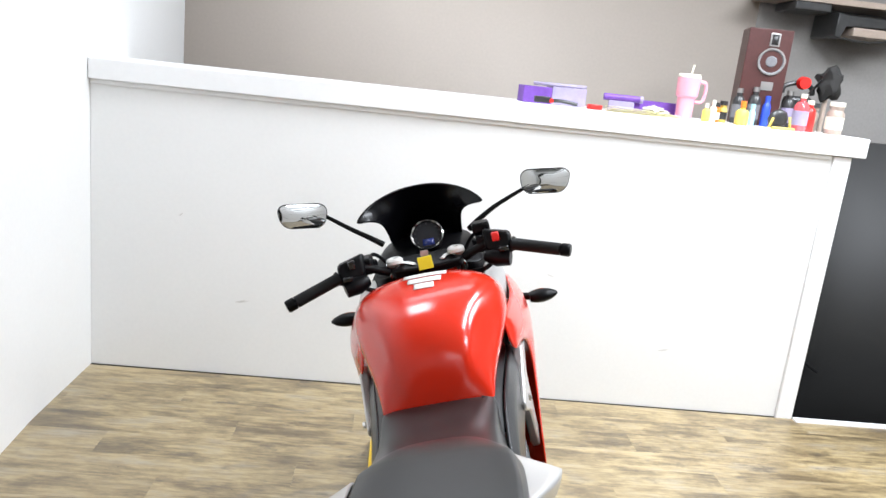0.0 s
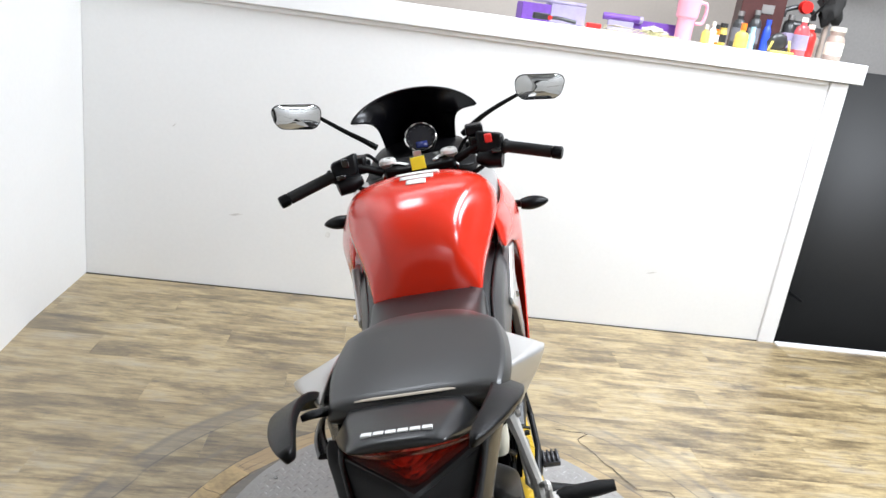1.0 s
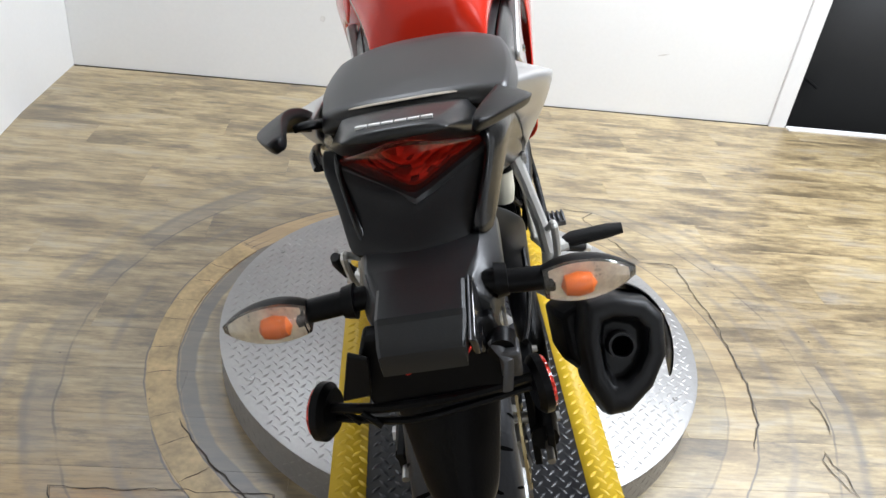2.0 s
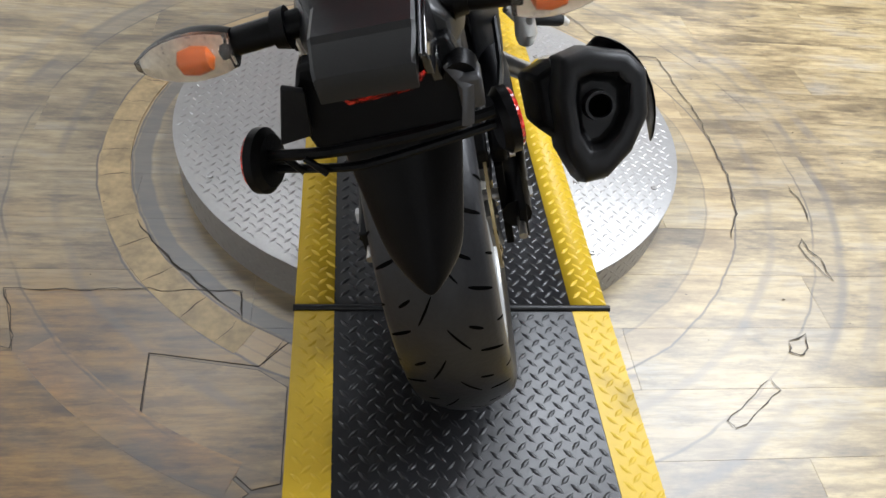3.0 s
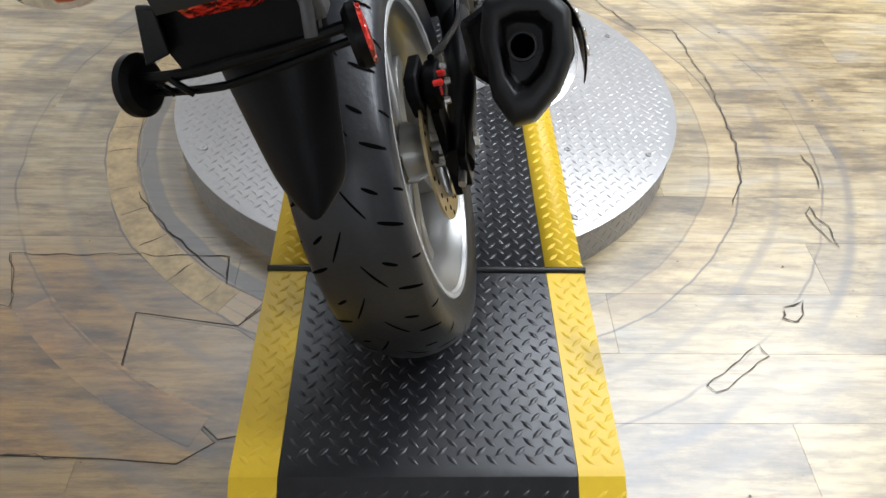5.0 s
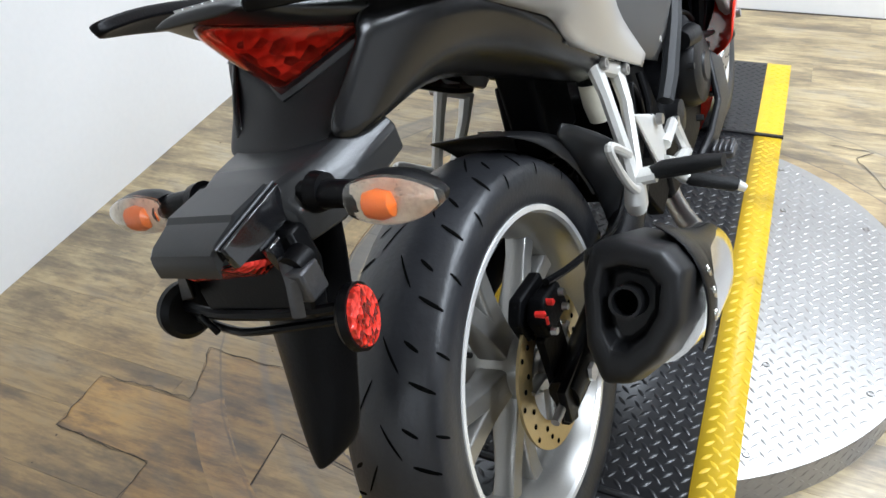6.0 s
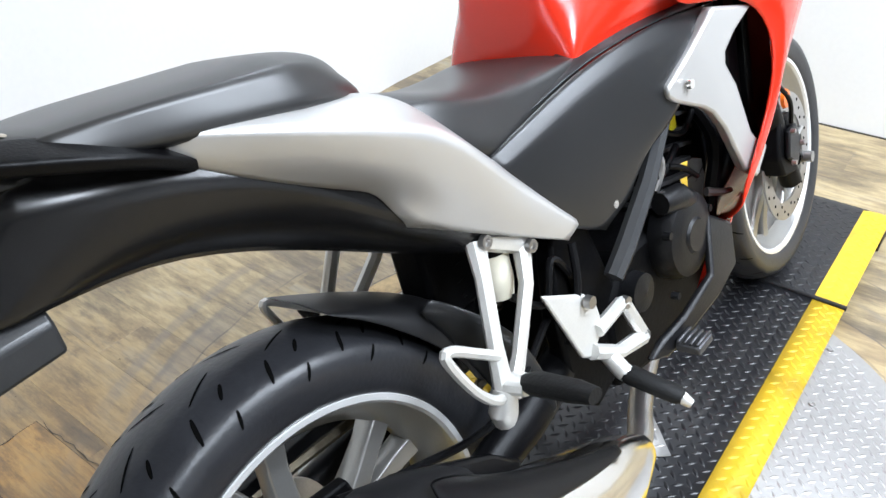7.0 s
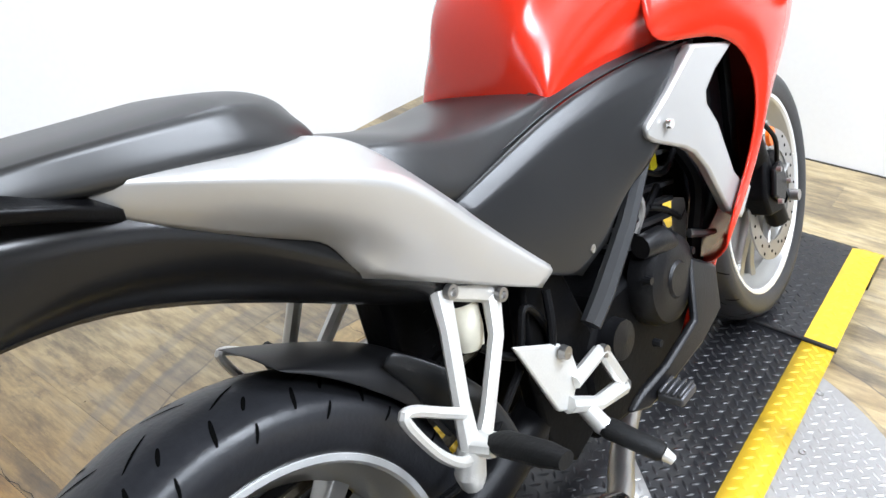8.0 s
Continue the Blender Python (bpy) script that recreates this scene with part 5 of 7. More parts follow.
for k in range(4):
    part("toe_rib", b_box(0.190 + 0.01 * k, 0.195 + 0.01 * k, 0.577, 0.618, 0.3225, 0.327), DULLALU, pedal)

# exhaust: built along its own axis, which falls towards the front
EXD = Vector((-0.04, 0.85, -0.52)).normalized()
EXX = (Vector((1, 0, 0)) - EXD * EXD.x).normalized()
EXZ = EXX.cross(EXD)
EXO = Vector((0.232, -0.055, 0.485))


def exp(a, b, d):
    return EXO + EXX * a + EXZ * b + EXD * d


CAP = [(-0.040, 0.066), (-0.006, 0.074), (0.046, 0.060), (0.066, 0.034), (0.062, -0.022), (0.036, -0.066), (0.000, -0.096), (-0.032, -0.098), (-0.050, -0.054), (-0.052, 0.022)]
muffler = part("muffler", b_loft([[exp(a * k, b * k, d) for a, b in CAP] for k, d in ((0.48, 0.018), (0.58, -0.009), (0.63, -0.0125), (0.86, -0.012), (0.95, -0.006), (1.0, 0.006), (1.06, 0.050), (1.07, 0.10), (1.05, 0.13))]), SATINBLACK, bike, "black angular end cap of the exhaust muffler", bevel=0.008, sharp=50)
part("tail_pipe", b_loft([[exp(r * math.cos(2 * math.pi * k / 24), r * math.sin(2 * math.pi * k / 24), d) for k in range(24)] for r, d in ((0.0150, 0.017), (0.0155, -0.012), (0.0190, -0.012), (0.0200, 0.0175))], caps=False), SATINBLACK, muffler, "short round outlet")
# black disc that puts in the shade inside the outlet
part("pipe_bore", b_loft([[exp(r * math.cos(2 * math.pi * k / 24), r * math.sin(2 * math.pi * k / 24), 0.006) for k in range(24)] for r in (0.0152, 0.004)]), RECESSBLACK, muffler)
part("muffler_can", b_loft([[exp(cx + w * math.cos(2 * math.pi * k / 28), cz + h * math.sin(2 * math.pi * k / 28), d) for k in range(28)] for cx, cz, w, h, d in ((0.010, -0.012, 0.062, 0.074, 0.07), (0.008, -0.012, 0.062, 0.074, 0.20), (0.000, -0.004, 0.060, 0.070, 0.34), (-0.008, 0.014, 0.050, 0.056, 0.46), (-0.015, 0.032, 0.028, 0.030, 0.54))]), CHROME, muffler, "brushed steel muffler can")
sh = []
for d, w, h, lo in ((0.035, 0.072, 0.096, -34), (0.060, 0.074, 0.098, -34), (0.085, 0.076, 0.096, -26), (0.105, 0.076, 0.092, 30), (0.16, 0.072, 0.084, 45), (0.24, 0.066, 0.080, 50), (0.33, 0.056, 0.076, 58), (0.41, 0.040, 0.082, 66)):
    sh.append([exp(0.008 + w * math.cos(a), -0.012 + h * math.sin(a), d) for a in [radians(lo + (84 - lo) * q / 5) for q in range(6)]])
# added black shape, stands for the shaded wheel and hugger beside the muffler
part("inner_cover", b_loft([[exp(a, b, d) for a, b in ((-0.082 * k, 0.052 * k), (-0.040, 0.070 * k), (-0.030, 0.0), (-0.036, -0.060 * k), (-0.078 * k, -0.020 * k))] for k, d in ((0.85, 0.060), (1.0, 0.090), (1.0, 0.22), (0.8, 0.28))]), BLACKPLASTIC, muffler, "black shape added for the shade beside the muffler", bevel=0.006)
part("heat_shield", b_grid(sh), BLACKPLASTIC, muffler, "black heat shield", sub=1, thick=-0.004)
for k in range(3):
    a0 = radians(28 - 15 * k)
    part("shield_slot", b_tube([exp(0.008 + 0.0755 * math.cos(a0), -0.012 + 0.099 * math.sin(a0), 0.060), exp(0.008 + 0.0755 * math.cos(a0 - 0.13), -0.012 + 0.099 * math.sin(a0 - 0.13), 0.064)], 0.0032, 8), CHROME, muffler, "bright slot in the shield")
part("exhaust_pipe", b_tube(spline([(0.196, 0.412, 0.236), (0.17, 0.47, 0.215), (0.12, 0.56, 0.200), (0.06, 0.70, 0.19), (0.03, 0.86, 0.22), (0.03, 0.93, 0.36), (0.02, 0.88, 0.50)], 5), 0.020, 14), STEEL, bike, "steel exhaust header")

# frame and engine
SPARGREY = mat("grey_painted_frame", (0.032, 0.033, 0.035), 0.35, vary=0.1, scale=8, grain=300, bump=0.1)
for s in (1, -1):
    part("frame_spar", b_tube(flip([(0.148, 0.705, 0.640), (0.152, 0.625, 0.565), (0.150, 0.545, 0.498), (0.146, 0.508, 0.468)], s), [0.012, 0.0145, 0.016, 0.015], 8, flat=1.0), SPARGREY, bike, "charcoal steel frame tube")
    part("frame_tube", b_tube(flip([(0.130, 0.700, 0.640), (0.085, 0.90, 0.78), (0.03, 1.00, 0.88)], s), 0.017, 10), GREYPLASTIC, bike)
    part("seat_rail", b_tube(flip([(0.115, 0.47, 0.62), (0.105, 0.25, 0.70), (0.08, -0.05, 0.82)], s), 0.012, 8), ENGINEBLACK, bike)
    part("pivot_plate", b_plate(flip([(0.120, 0.420, 0.570), (0.122, 0.500, 0.560), (0.125, 0.545, 0.420), (0.125, 0.530, 0.300), (0.122, 0.450, 0.270), (0.118, 0.405, 0.340), (0.118, 0.400, 0.440)], s), (-s * 0.03, 0, 0)), ENGINEBLACK, bike, "black frame plate at the swing arm", bevel=0.006)
block = part("engine_block", b_loft([[(x, y, z) for y, z in ((0.50, 0.27), (0.50, 0.40), (0.56, 0.47), (0.74, 0.47), (0.84, 0.42), (0.84, 0.34), (0.76, 0.275), (0.60, 0.255))] for x in (-0.13, 0.13)]), ENGINEBLACK, bike, "black engine crankcase", bevel=0.012)
part("cylinder", b_loft([[(x, y, z) for y, z in ((0.70, 0.44), (0.84, 0.41), (0.90, 0.66), (0.76, 0.69))] for x in (-0.085, 0.085)]), ENGINEBLACK, block, bevel=0.01)
for k in range(7):
    part("fin", b_plate([(-0.10, 0.705 + 0.009 * k, 0.48 + 0.026 * k), (0.10, 0.705 + 0.009 * k, 0.48 + 0.026 * k), (0.10, 0.845 + 0.009 * k, 0.45 + 0.026 * k), (-0.10, 0.845 + 0.009 * k, 0.45 + 0.026 * k)], (0, 0.001, 0.007)), DULLALU, block)
part("clutch_cover", b_lathe([(0.128, 0.075), (0.150, 0.075), (0.166, 0.067), (0.172, 0.050), (0.172, 0.030), (0.176, 0.026), (0.176, 0.0), (0.128, 0.0)], 40, (0, 0.710, 0.438), "x", closed=False), ENGINEGREY, block, "grey cast clutch cover")
part("cover_lug", b_tube([(0.150, 0.655, 0.515), (0.158, 0.700, 0.508), (0.160, 0.730, 0.490)], [0.018, 0.022, 0.012], 10), ENGINEGREY, block)
part("cover_lug", b_lathe([(0.12, 0.0), (0.12, 0.033), (0.150, 0.030), (0.154, 0.0)], 20, (0, 0.575, 0.405), "x", closed=False), ENGINEGREY, block)
part("generator_cover", b_lathe([(-0.128, 0.075), (-0.160, 0.070), (-0.170, 0.045), (-0.170, 0.0), (-0.128, 0.0)], 40, (0, 0.69, 0.35), "x", closed=False), ENGINEGREY, block)
for q in ((0.158, 0.640, 0.470), (0.158, 0.775, 0.455), (0.158, 0.765, 0.355), (0.158, 0.640, 0.365)):
    part("bolt", b_lathe([(0, 0), (0, 0.007), (0.012, 0.006), (0.012, 0)], 8, q, "x", closed=False), ENGINEGREY, block)
part("radiator", b_box(-0.13, 0.14, 0.965, 0.995, 0.46, 0.74), ENGINEBLACK, bike, "black radiator core", bevel=0.004)
part("radiator_tank", b_box(0.125, 0.158, 0.905, 0.965, 0.56, 0.77), BLACKPLASTIC, bike, "black radiator end tank", bevel=0.012)
part("radiator_shroud", b_loft([[(0.10, y, z0), (0.170, y, z0), (0.170, y, z1), (0.10, y, z1)] for y, z0, z1 in ((0.968, 0.50, 0.80), (1.03, 0.50, 0.81), (1.07, 0.54, 0.80))]), BLACKPLASTIC, bike, "black shroud inside the fairing", bevel=0.008)
part("inner_panel", b_plate([(0.118, 0.855, 0.760), (0.118, 0.960, 0.800), (0.118, 1.060, 0.780), (0.118, 1.060, 0.560), (0.118, 0.960, 0.480), (0.118, 0.880, 0.470)], (-0.006, 0, 0)), ENGINEBLACK, bike, "black inner fairing panel")
part("radiator_hose", b_tube(spline([(0.150, 0.930, 0.575), (0.152, 0.925, 0.535), (0.145, 0.900, 0.480), (0.120, 0.880, 0.430)]), 0.015, 12), BLACKPLASTIC, bike, "black coolant hose")
part("hose_clamp", b_lathe([(0.553, 0.0158), (0.553, 0.0172), (0.561, 0.0172), (0.561, 0.0158)], 20, (0.150, 0.929, 0), "z"), STEEL, bike)
part("throttle_body", b_tube([(0.03, 0.70, 0.66), (0.03, 0.62, 0.70), (0.02, 0.55, 0.70)], [0.03, 0.034, 0.05], 14), ENGINEBLACK, bike)
part("air_box", b_box(-0.105, 0.105, 0.42, 0.66, 0.60, 0.735), ENGINEBLACK, bike, bevel=0.02)
part("battery_tray", b_box(-0.085, 0.085, 0.02, 0.24, 0.755, 0.815), ENGINEBLACK, bike, bevel=0.015)
part("under_tail", b_loft([[(-w, y, z), (w, y, z), (w, y, z + 0.05), (-w, y, z + 0.05)] for y, z, w in ((0.36, 0.64, 0.10), (0.15, 0.735, 0.10), (0.0, 0.80, 0.085), (-0.10, 0.828, 0.06))]), ENGINEBLACK, bike, "black inner mudguard", bevel=0.01)
hose_col = [([(0.115, 0.60, 0.62), (0.13, 0.66, 0.57), (0.13, 0.70, 0.54), (0.12, 0.78, 0.56)], 0.006, BLACKPLASTIC), ([(0.12, 0.68, 0.62), (0.135, 0.70, 0.565), (0.13, 0.68, 0.525)], 0.007, STEEL), ([(0.10, 0.86, 0.62), (0.14, 0.87, 0.54), (0.13, 0.86, 0.44), (0.10, 0.90, 0.36)], 0.013, BLACKPLASTIC), ([(0.13, 0.45, 0.55), (0.14, 0.43, 0.49), (0.13, 0.40, 0.42)], 0.006, BLACKPLASTIC), ([(0.12, 0.74, 0.60), (0.13, 0.79, 0.58), (0.11, 0.88, 0.60)], 0.005, BLACKPLASTIC), ([(0.13, 0.73, 0.545), (0.14, 0.76, 0.53), (0.14, 0.80, 0.50)], 0.005, BLACKPLASTIC)]
for pts, r, m in hose_col:
    part("hose", b_tube(spline(pts, 6), r, 8), m, bike)
part("yellow_connector", b_box(0.10, 0.118, 0.775, 0.795, 0.585, 0.63), TAGYELLOW, bike, bevel=0.002)
part("sensor", b_tube([(0.135, 0.835, 0.455), (0.150, 0.86, 0.445), (0.155, 0.885, 0.438)], [0.008, 0.0065, 0.005], 8), STEEL, bike)

# side covers and fairing
for s in (1, -1):
    top = [(0.122, 0.318, 0.716), (0.123, 0.400, 0.731), (0.124, 0.520, 0.757), (0.136, 0.620, 0.768), (0.150, 0.727, 0.774), (0.163, 0.860, 0.762)]
    a = [(0.134, 0.335, 0.702), (0.137, 0.408, 0.712), (0.142, 0.518, 0.734), (0.152, 0.615, 0.744), (0.165, 0.720, 0.746), (0.178, 0.825, 0.734)]
    b = [(0.136, 0.350, 0.685), (0.139, 0.410, 0.672), (0.144, 0.500, 0.670), (0.152, 0.590, 0.680), (0.163, 0.680, 0.690), (0.176, 0.765, 0.695)]
    c = [(0.137, 0.400, 0.628), (0.139, 0.432, 0.612), (0.142, 0.495, 0.592), (0.147, 0.575, 0.598), (0.157, 0.640, 0.636), (0.170, 0.722, 0.658)]
    d = [(0.133, 0.446, 0.576), (0.135, 0.475, 0.560), (0.138, 0.514, 0.540), (0.142, 0.579, 0.560), (0.150, 0.622, 0.612), (0.160, 0.680, 0.632)]
    part("side_cover", crease_verts(crease_rings(b_grid([flip(r, s) for r in (top, a, b, c, d)]), 6, (1,), 0.8), (0, 5, 24, 26, 27, 29)), GREYPLASTIC, bike, "charcoal side cover below the tank", sub=2, thick=0.006 * -s, crease=0.9)
    lip = [[(x - d, y, z + d * 0.5) for x, y, z in top[1:]] for d in (0.001, 0.018, 0.042)]
    part("cover_lip", b_grid([flip(r, s) for r in lip]), GREYPLASTIC, bike, "charcoal inner lip of the side cover", sub=1, thick=0.003 * -s)
    part("cover_screw", b_lathe([(0, 0), (0, 0.0075), (s * 0.006, 0.006), (s * 0.006, 0)], 12, (s * 0.1425, 0.543, 0.566), "x", closed=False), CHROME, bike)
    # silver boomerang piece
    ol = [(0.182, 0.806, 0.768), (0.188, 0.912, 0.744), (0.188, 0.858, 0.718), (0.188, 0.828, 0.694), (0.188, 0.826, 0.676), (0.189, 0.850, 0.638), (0.193, 0.880, 0.548), (0.197, 0.896, 0.528), (0.197, 0.926, 0.506), (0.196, 0.888, 0.462), (0.192, 0.852, 0.490), (0.189, 0.808, 0.578), (0.186, 0.780, 0.614), (0.184, 0.757, 0.630), (0.181, 0.690, 0.662), (0.180, 0.674, 0.674), (0.180, 0.674, 0.690), (0.180, 0.734, 0.722)]
    ol = [(0.180 + 0.125 * (y - 0.70), y, z) for x, y, z in ol]
    sil = part("frame_cover", b_plate(flip(ol, s), (-s * 0.022, 0.008, 0)), SILVER, bike, "silver boomerang cover", bevel=0.005)
    part("cover_screw", b_lathe([(0, 0), (0, 0.008), (s * 0.006, 0.007), (s * 0.006, 0.0)], 12, (s * 0.186, 0.718, 0.680), "x", closed=False), CHROME, bike)
    # red side fairing
    rear = [(0.156, 0.745, 0.866), (0.170, 0.712, 0.790), (0.186, 0.790, 0.781), (0.206, 0.900, 0.762), (0.219, 0.960, 0.680), (0.214, 0.928, 0.572), (0.202, 0.815, 0.460)]
    r2 = [(0.160, 0.740, 0.880), (0.188, 0.775, 0.836), (0.215, 0.862, 0.802), (0.229, 0.965, 0.748), (0.229, 0.985, 0.660), (0.218, 0.945, 0.555), (0.203, 0.824, 0.446)]
    r3 = [(0.190, 0.880, 0.862), (0.230, 0.970, 0.828), (0.243, 1.030, 0.774), (0.238, 1.025, 0.705), (0.222, 0.980, 0.618), (0.208, 0.905, 0.510), (0.192, 0.812, 0.428)]
    r4 = [(0.194, 1.050, 0.884), (0.222, 1.120, 0.838), (0.225, 1.150, 0.780), (0.208, 1.130, 0.705), (0.176, 1.060, 0.600), (0.160, 0.960, 0.470), (0.150, 0.850, 0.395)]
    r5 = [(0.150, 1.240, 0.905), (0.140, 1.310, 0.850), (0.130, 1.330, 0.785), (0.118, 1.300, 0.700), (0.105, 1.200, 0.570), (0.095, 1.060, 0.430), (0.090, 0.920, 0.360)]
    fair = part("side_fairing", b_grid([flip(r, s) for r in (rear, r2, r3, r4, r5)]), RED, bike, "glossy red side fairing", sub=2, thick=0.004 * -s, crease=0.6)
    part("inner_fairing", b_grid([flip(r, s) for r in ([(0.128, 0.890, 0.885), (0.135, 0.985, 0.910), (0.140, 1.08, 0.925)], [(0.176, 0.890, 0.872), (0.188, 0.99, 0.892), (0.186, 1.08, 0.910)], [(0.192, 0.915, 0.835), (0.202, 0.99, 0.855), (0.196, 1.08, 0.88)])]), SILVER, bike, "silver inner fairing strip", sub=1, thick=0.003)
    part("dark_inner_panel", b_grid([flip(r, s) for r in ([(0.09, 0.955, 0.86), (0.155, 0.95, 0.862)], [(0.08, 1.08, 0.90), (0.16, 1.08, 0.91)], [(0.07, 1.2, 0.92), (0.14, 1.2, 0.935)])]), BLACKPLASTIC, bike, thick=0.003)
    signal((s * 0.288 if s > 0 else -0.266, 1.175, 0.762 if s > 0 else 0.790), s, 0.85, "front_turn_signal", -1)
belly = part("belly_fairing", b_grid([[(0.192, 0.80, 0.43), (0.12, 0.78, 0.19), (-0.12, 0.78, 0.19), (-0.192, 0.80, 0.43)], [(0.15, 0.93, 0.40), (0.09, 0.94, 0.22), (-0.09, 0.94, 0.22), (-0.15, 0.93, 0.40)], [(0.09, 1.06, 0.43), (0.05, 1.05, 0.30), (-0.05, 1.05, 0.30), (-0.09, 1.06, 0.43)]]), RED, bike, "red belly fairing", sub=2, thick=0.004)
nose = []
for y, w, zt, zb in ((1.20, 0.165, 0.955, 0.80), (1.30, 0.165, 0.94, 0.76), (1.40, 0.140, 0.905, 0.73), (1.48, 0.095, 0.865, 0.73), (1.53, 0.04, 0.83, 0.75)):
    nose.append([(-w, y, zb), (-w * 1.02, y, (zb + zt) / 2), (-w * 0.7, y, zt), (0, y, zt + 0.012), (w * 0.7, y, zt), (w * 1.02, y, (zb + zt) / 2), (w, y, zb), (0, y, zb - 0.02)])
part("nose_fairing", b_loft(nose), RED, bike, "red nose fairing", sub=2)
part("headlight", b_grid([[(-0.12, 1.445, 0.80), (0, 1.535, 0.79), (0.12, 1.445, 0.80)], [(-0.10, 1.42, 0.865), (0, 1.50, 0.85), (0.10, 1.42, 0.865)]]), CLEARLENS, bike, "headlight lens", sub=2, thick=0.004)

# windscreen and dash
scr = []
for v in range(10):
    t = v / 9
    w = 0.100 + 0.010 * t + 0.068 * t ** 5
    row = []
    for i in range(13):
        a = -1 + i / 6
        edge = abs(a) ** 2.2
        row.append((a * w, 1.335 - 0.165 * t - 0.125 * edge * (1 - 0.35 * t), 0.955 + 0.178 * t - 0.050 * edge * t ** 2 - 0.016 * abs(a) ** 8 * t ** 5 + (0.012 * (1 - t) * edge)))
    scr.append(row)
part("windscreen", b_grid(scr), SCREEN, bike, "dark smoked windscreen", sub=2, thick=0.004, crease=0.6)
dash = [[(-0.150, 1.03, 0.915), (-0.07, 1.02, 0.945), (0, 1.015, 0.95), (0.07, 1.02, 0.945), (0.150, 1.03, 0.915)], [(-0.152, 1.12, 0.945), (-0.08, 1.10, 0.975), (0, 1.09, 0.98), (0.08, 1.10, 0.975), (0.152, 1.12, 0.945)], [(-0.12, 1.22, 0.975), (-0.08, 1.23, 0.985), (0, 1.25, 0.985), (0.08, 1.23, 0.985), (0.12, 1.22, 0.975)], [(-0.10, 1.29, 0.965), (-0.06, 1.32, 0.965), (0, 1.33, 0.965), (0.06, 1.32, 0.965), (0.10, 1.29, 0.965)]]
part("dash_cowl", b_grid(dash), BLACKPLASTIC, bike, "black dash cowl", sub=2, thick=0.006)
CL = Matrix.Translation((0.010, 1.075, 1.012)) @ Matrix.Rotation(radians(52), 4, "X")
clock = part("instrument_cluster", b_lathe([(-0.045, 0.0), (-0.045, 0.034), (-0.008, 0.043), (0.0, 0.0435), (0.004, 0.0415), (0.002, 0.039), (-0.003, 0.038), (-0.003, 0.0)], 44, (0, 0, 0), "z", closed=False), BLACKPLASTIC, bike, "round tachometer", xf=CL)
part("bezel", b_lathe([(0.0030, 0.0385), (0.0055, 0.0405), (0.0030, 0.0432), (0.0, 0.042)], 48, (0, 0, 0), "z"), CHROME, clock, "thin chrome ring", xf=CL)
part("face", b_lathe([(-0.0025, 0.0), (-0.0025, 0.0385), (-0.0035, 0.0385)], 40, (0, 0, 0), "z", closed=False), CLOCKGLASS, clock, xf=CL)
part("display", b_box(-0.014, 0.016, -0.030, -0.012, -0.0024, -0.0014), LCD, clock, "blue display", xf=CL)
for k in range(11):
    a = radians(215 - 25 * k)
    part("scale_mark", b_box(0.031, 0.035, -0.0005, 0.0005, -0.0023, -0.0016), DULLALU, clock, xf=CL @ Matrix.Rotation(a, 4, "Z"))

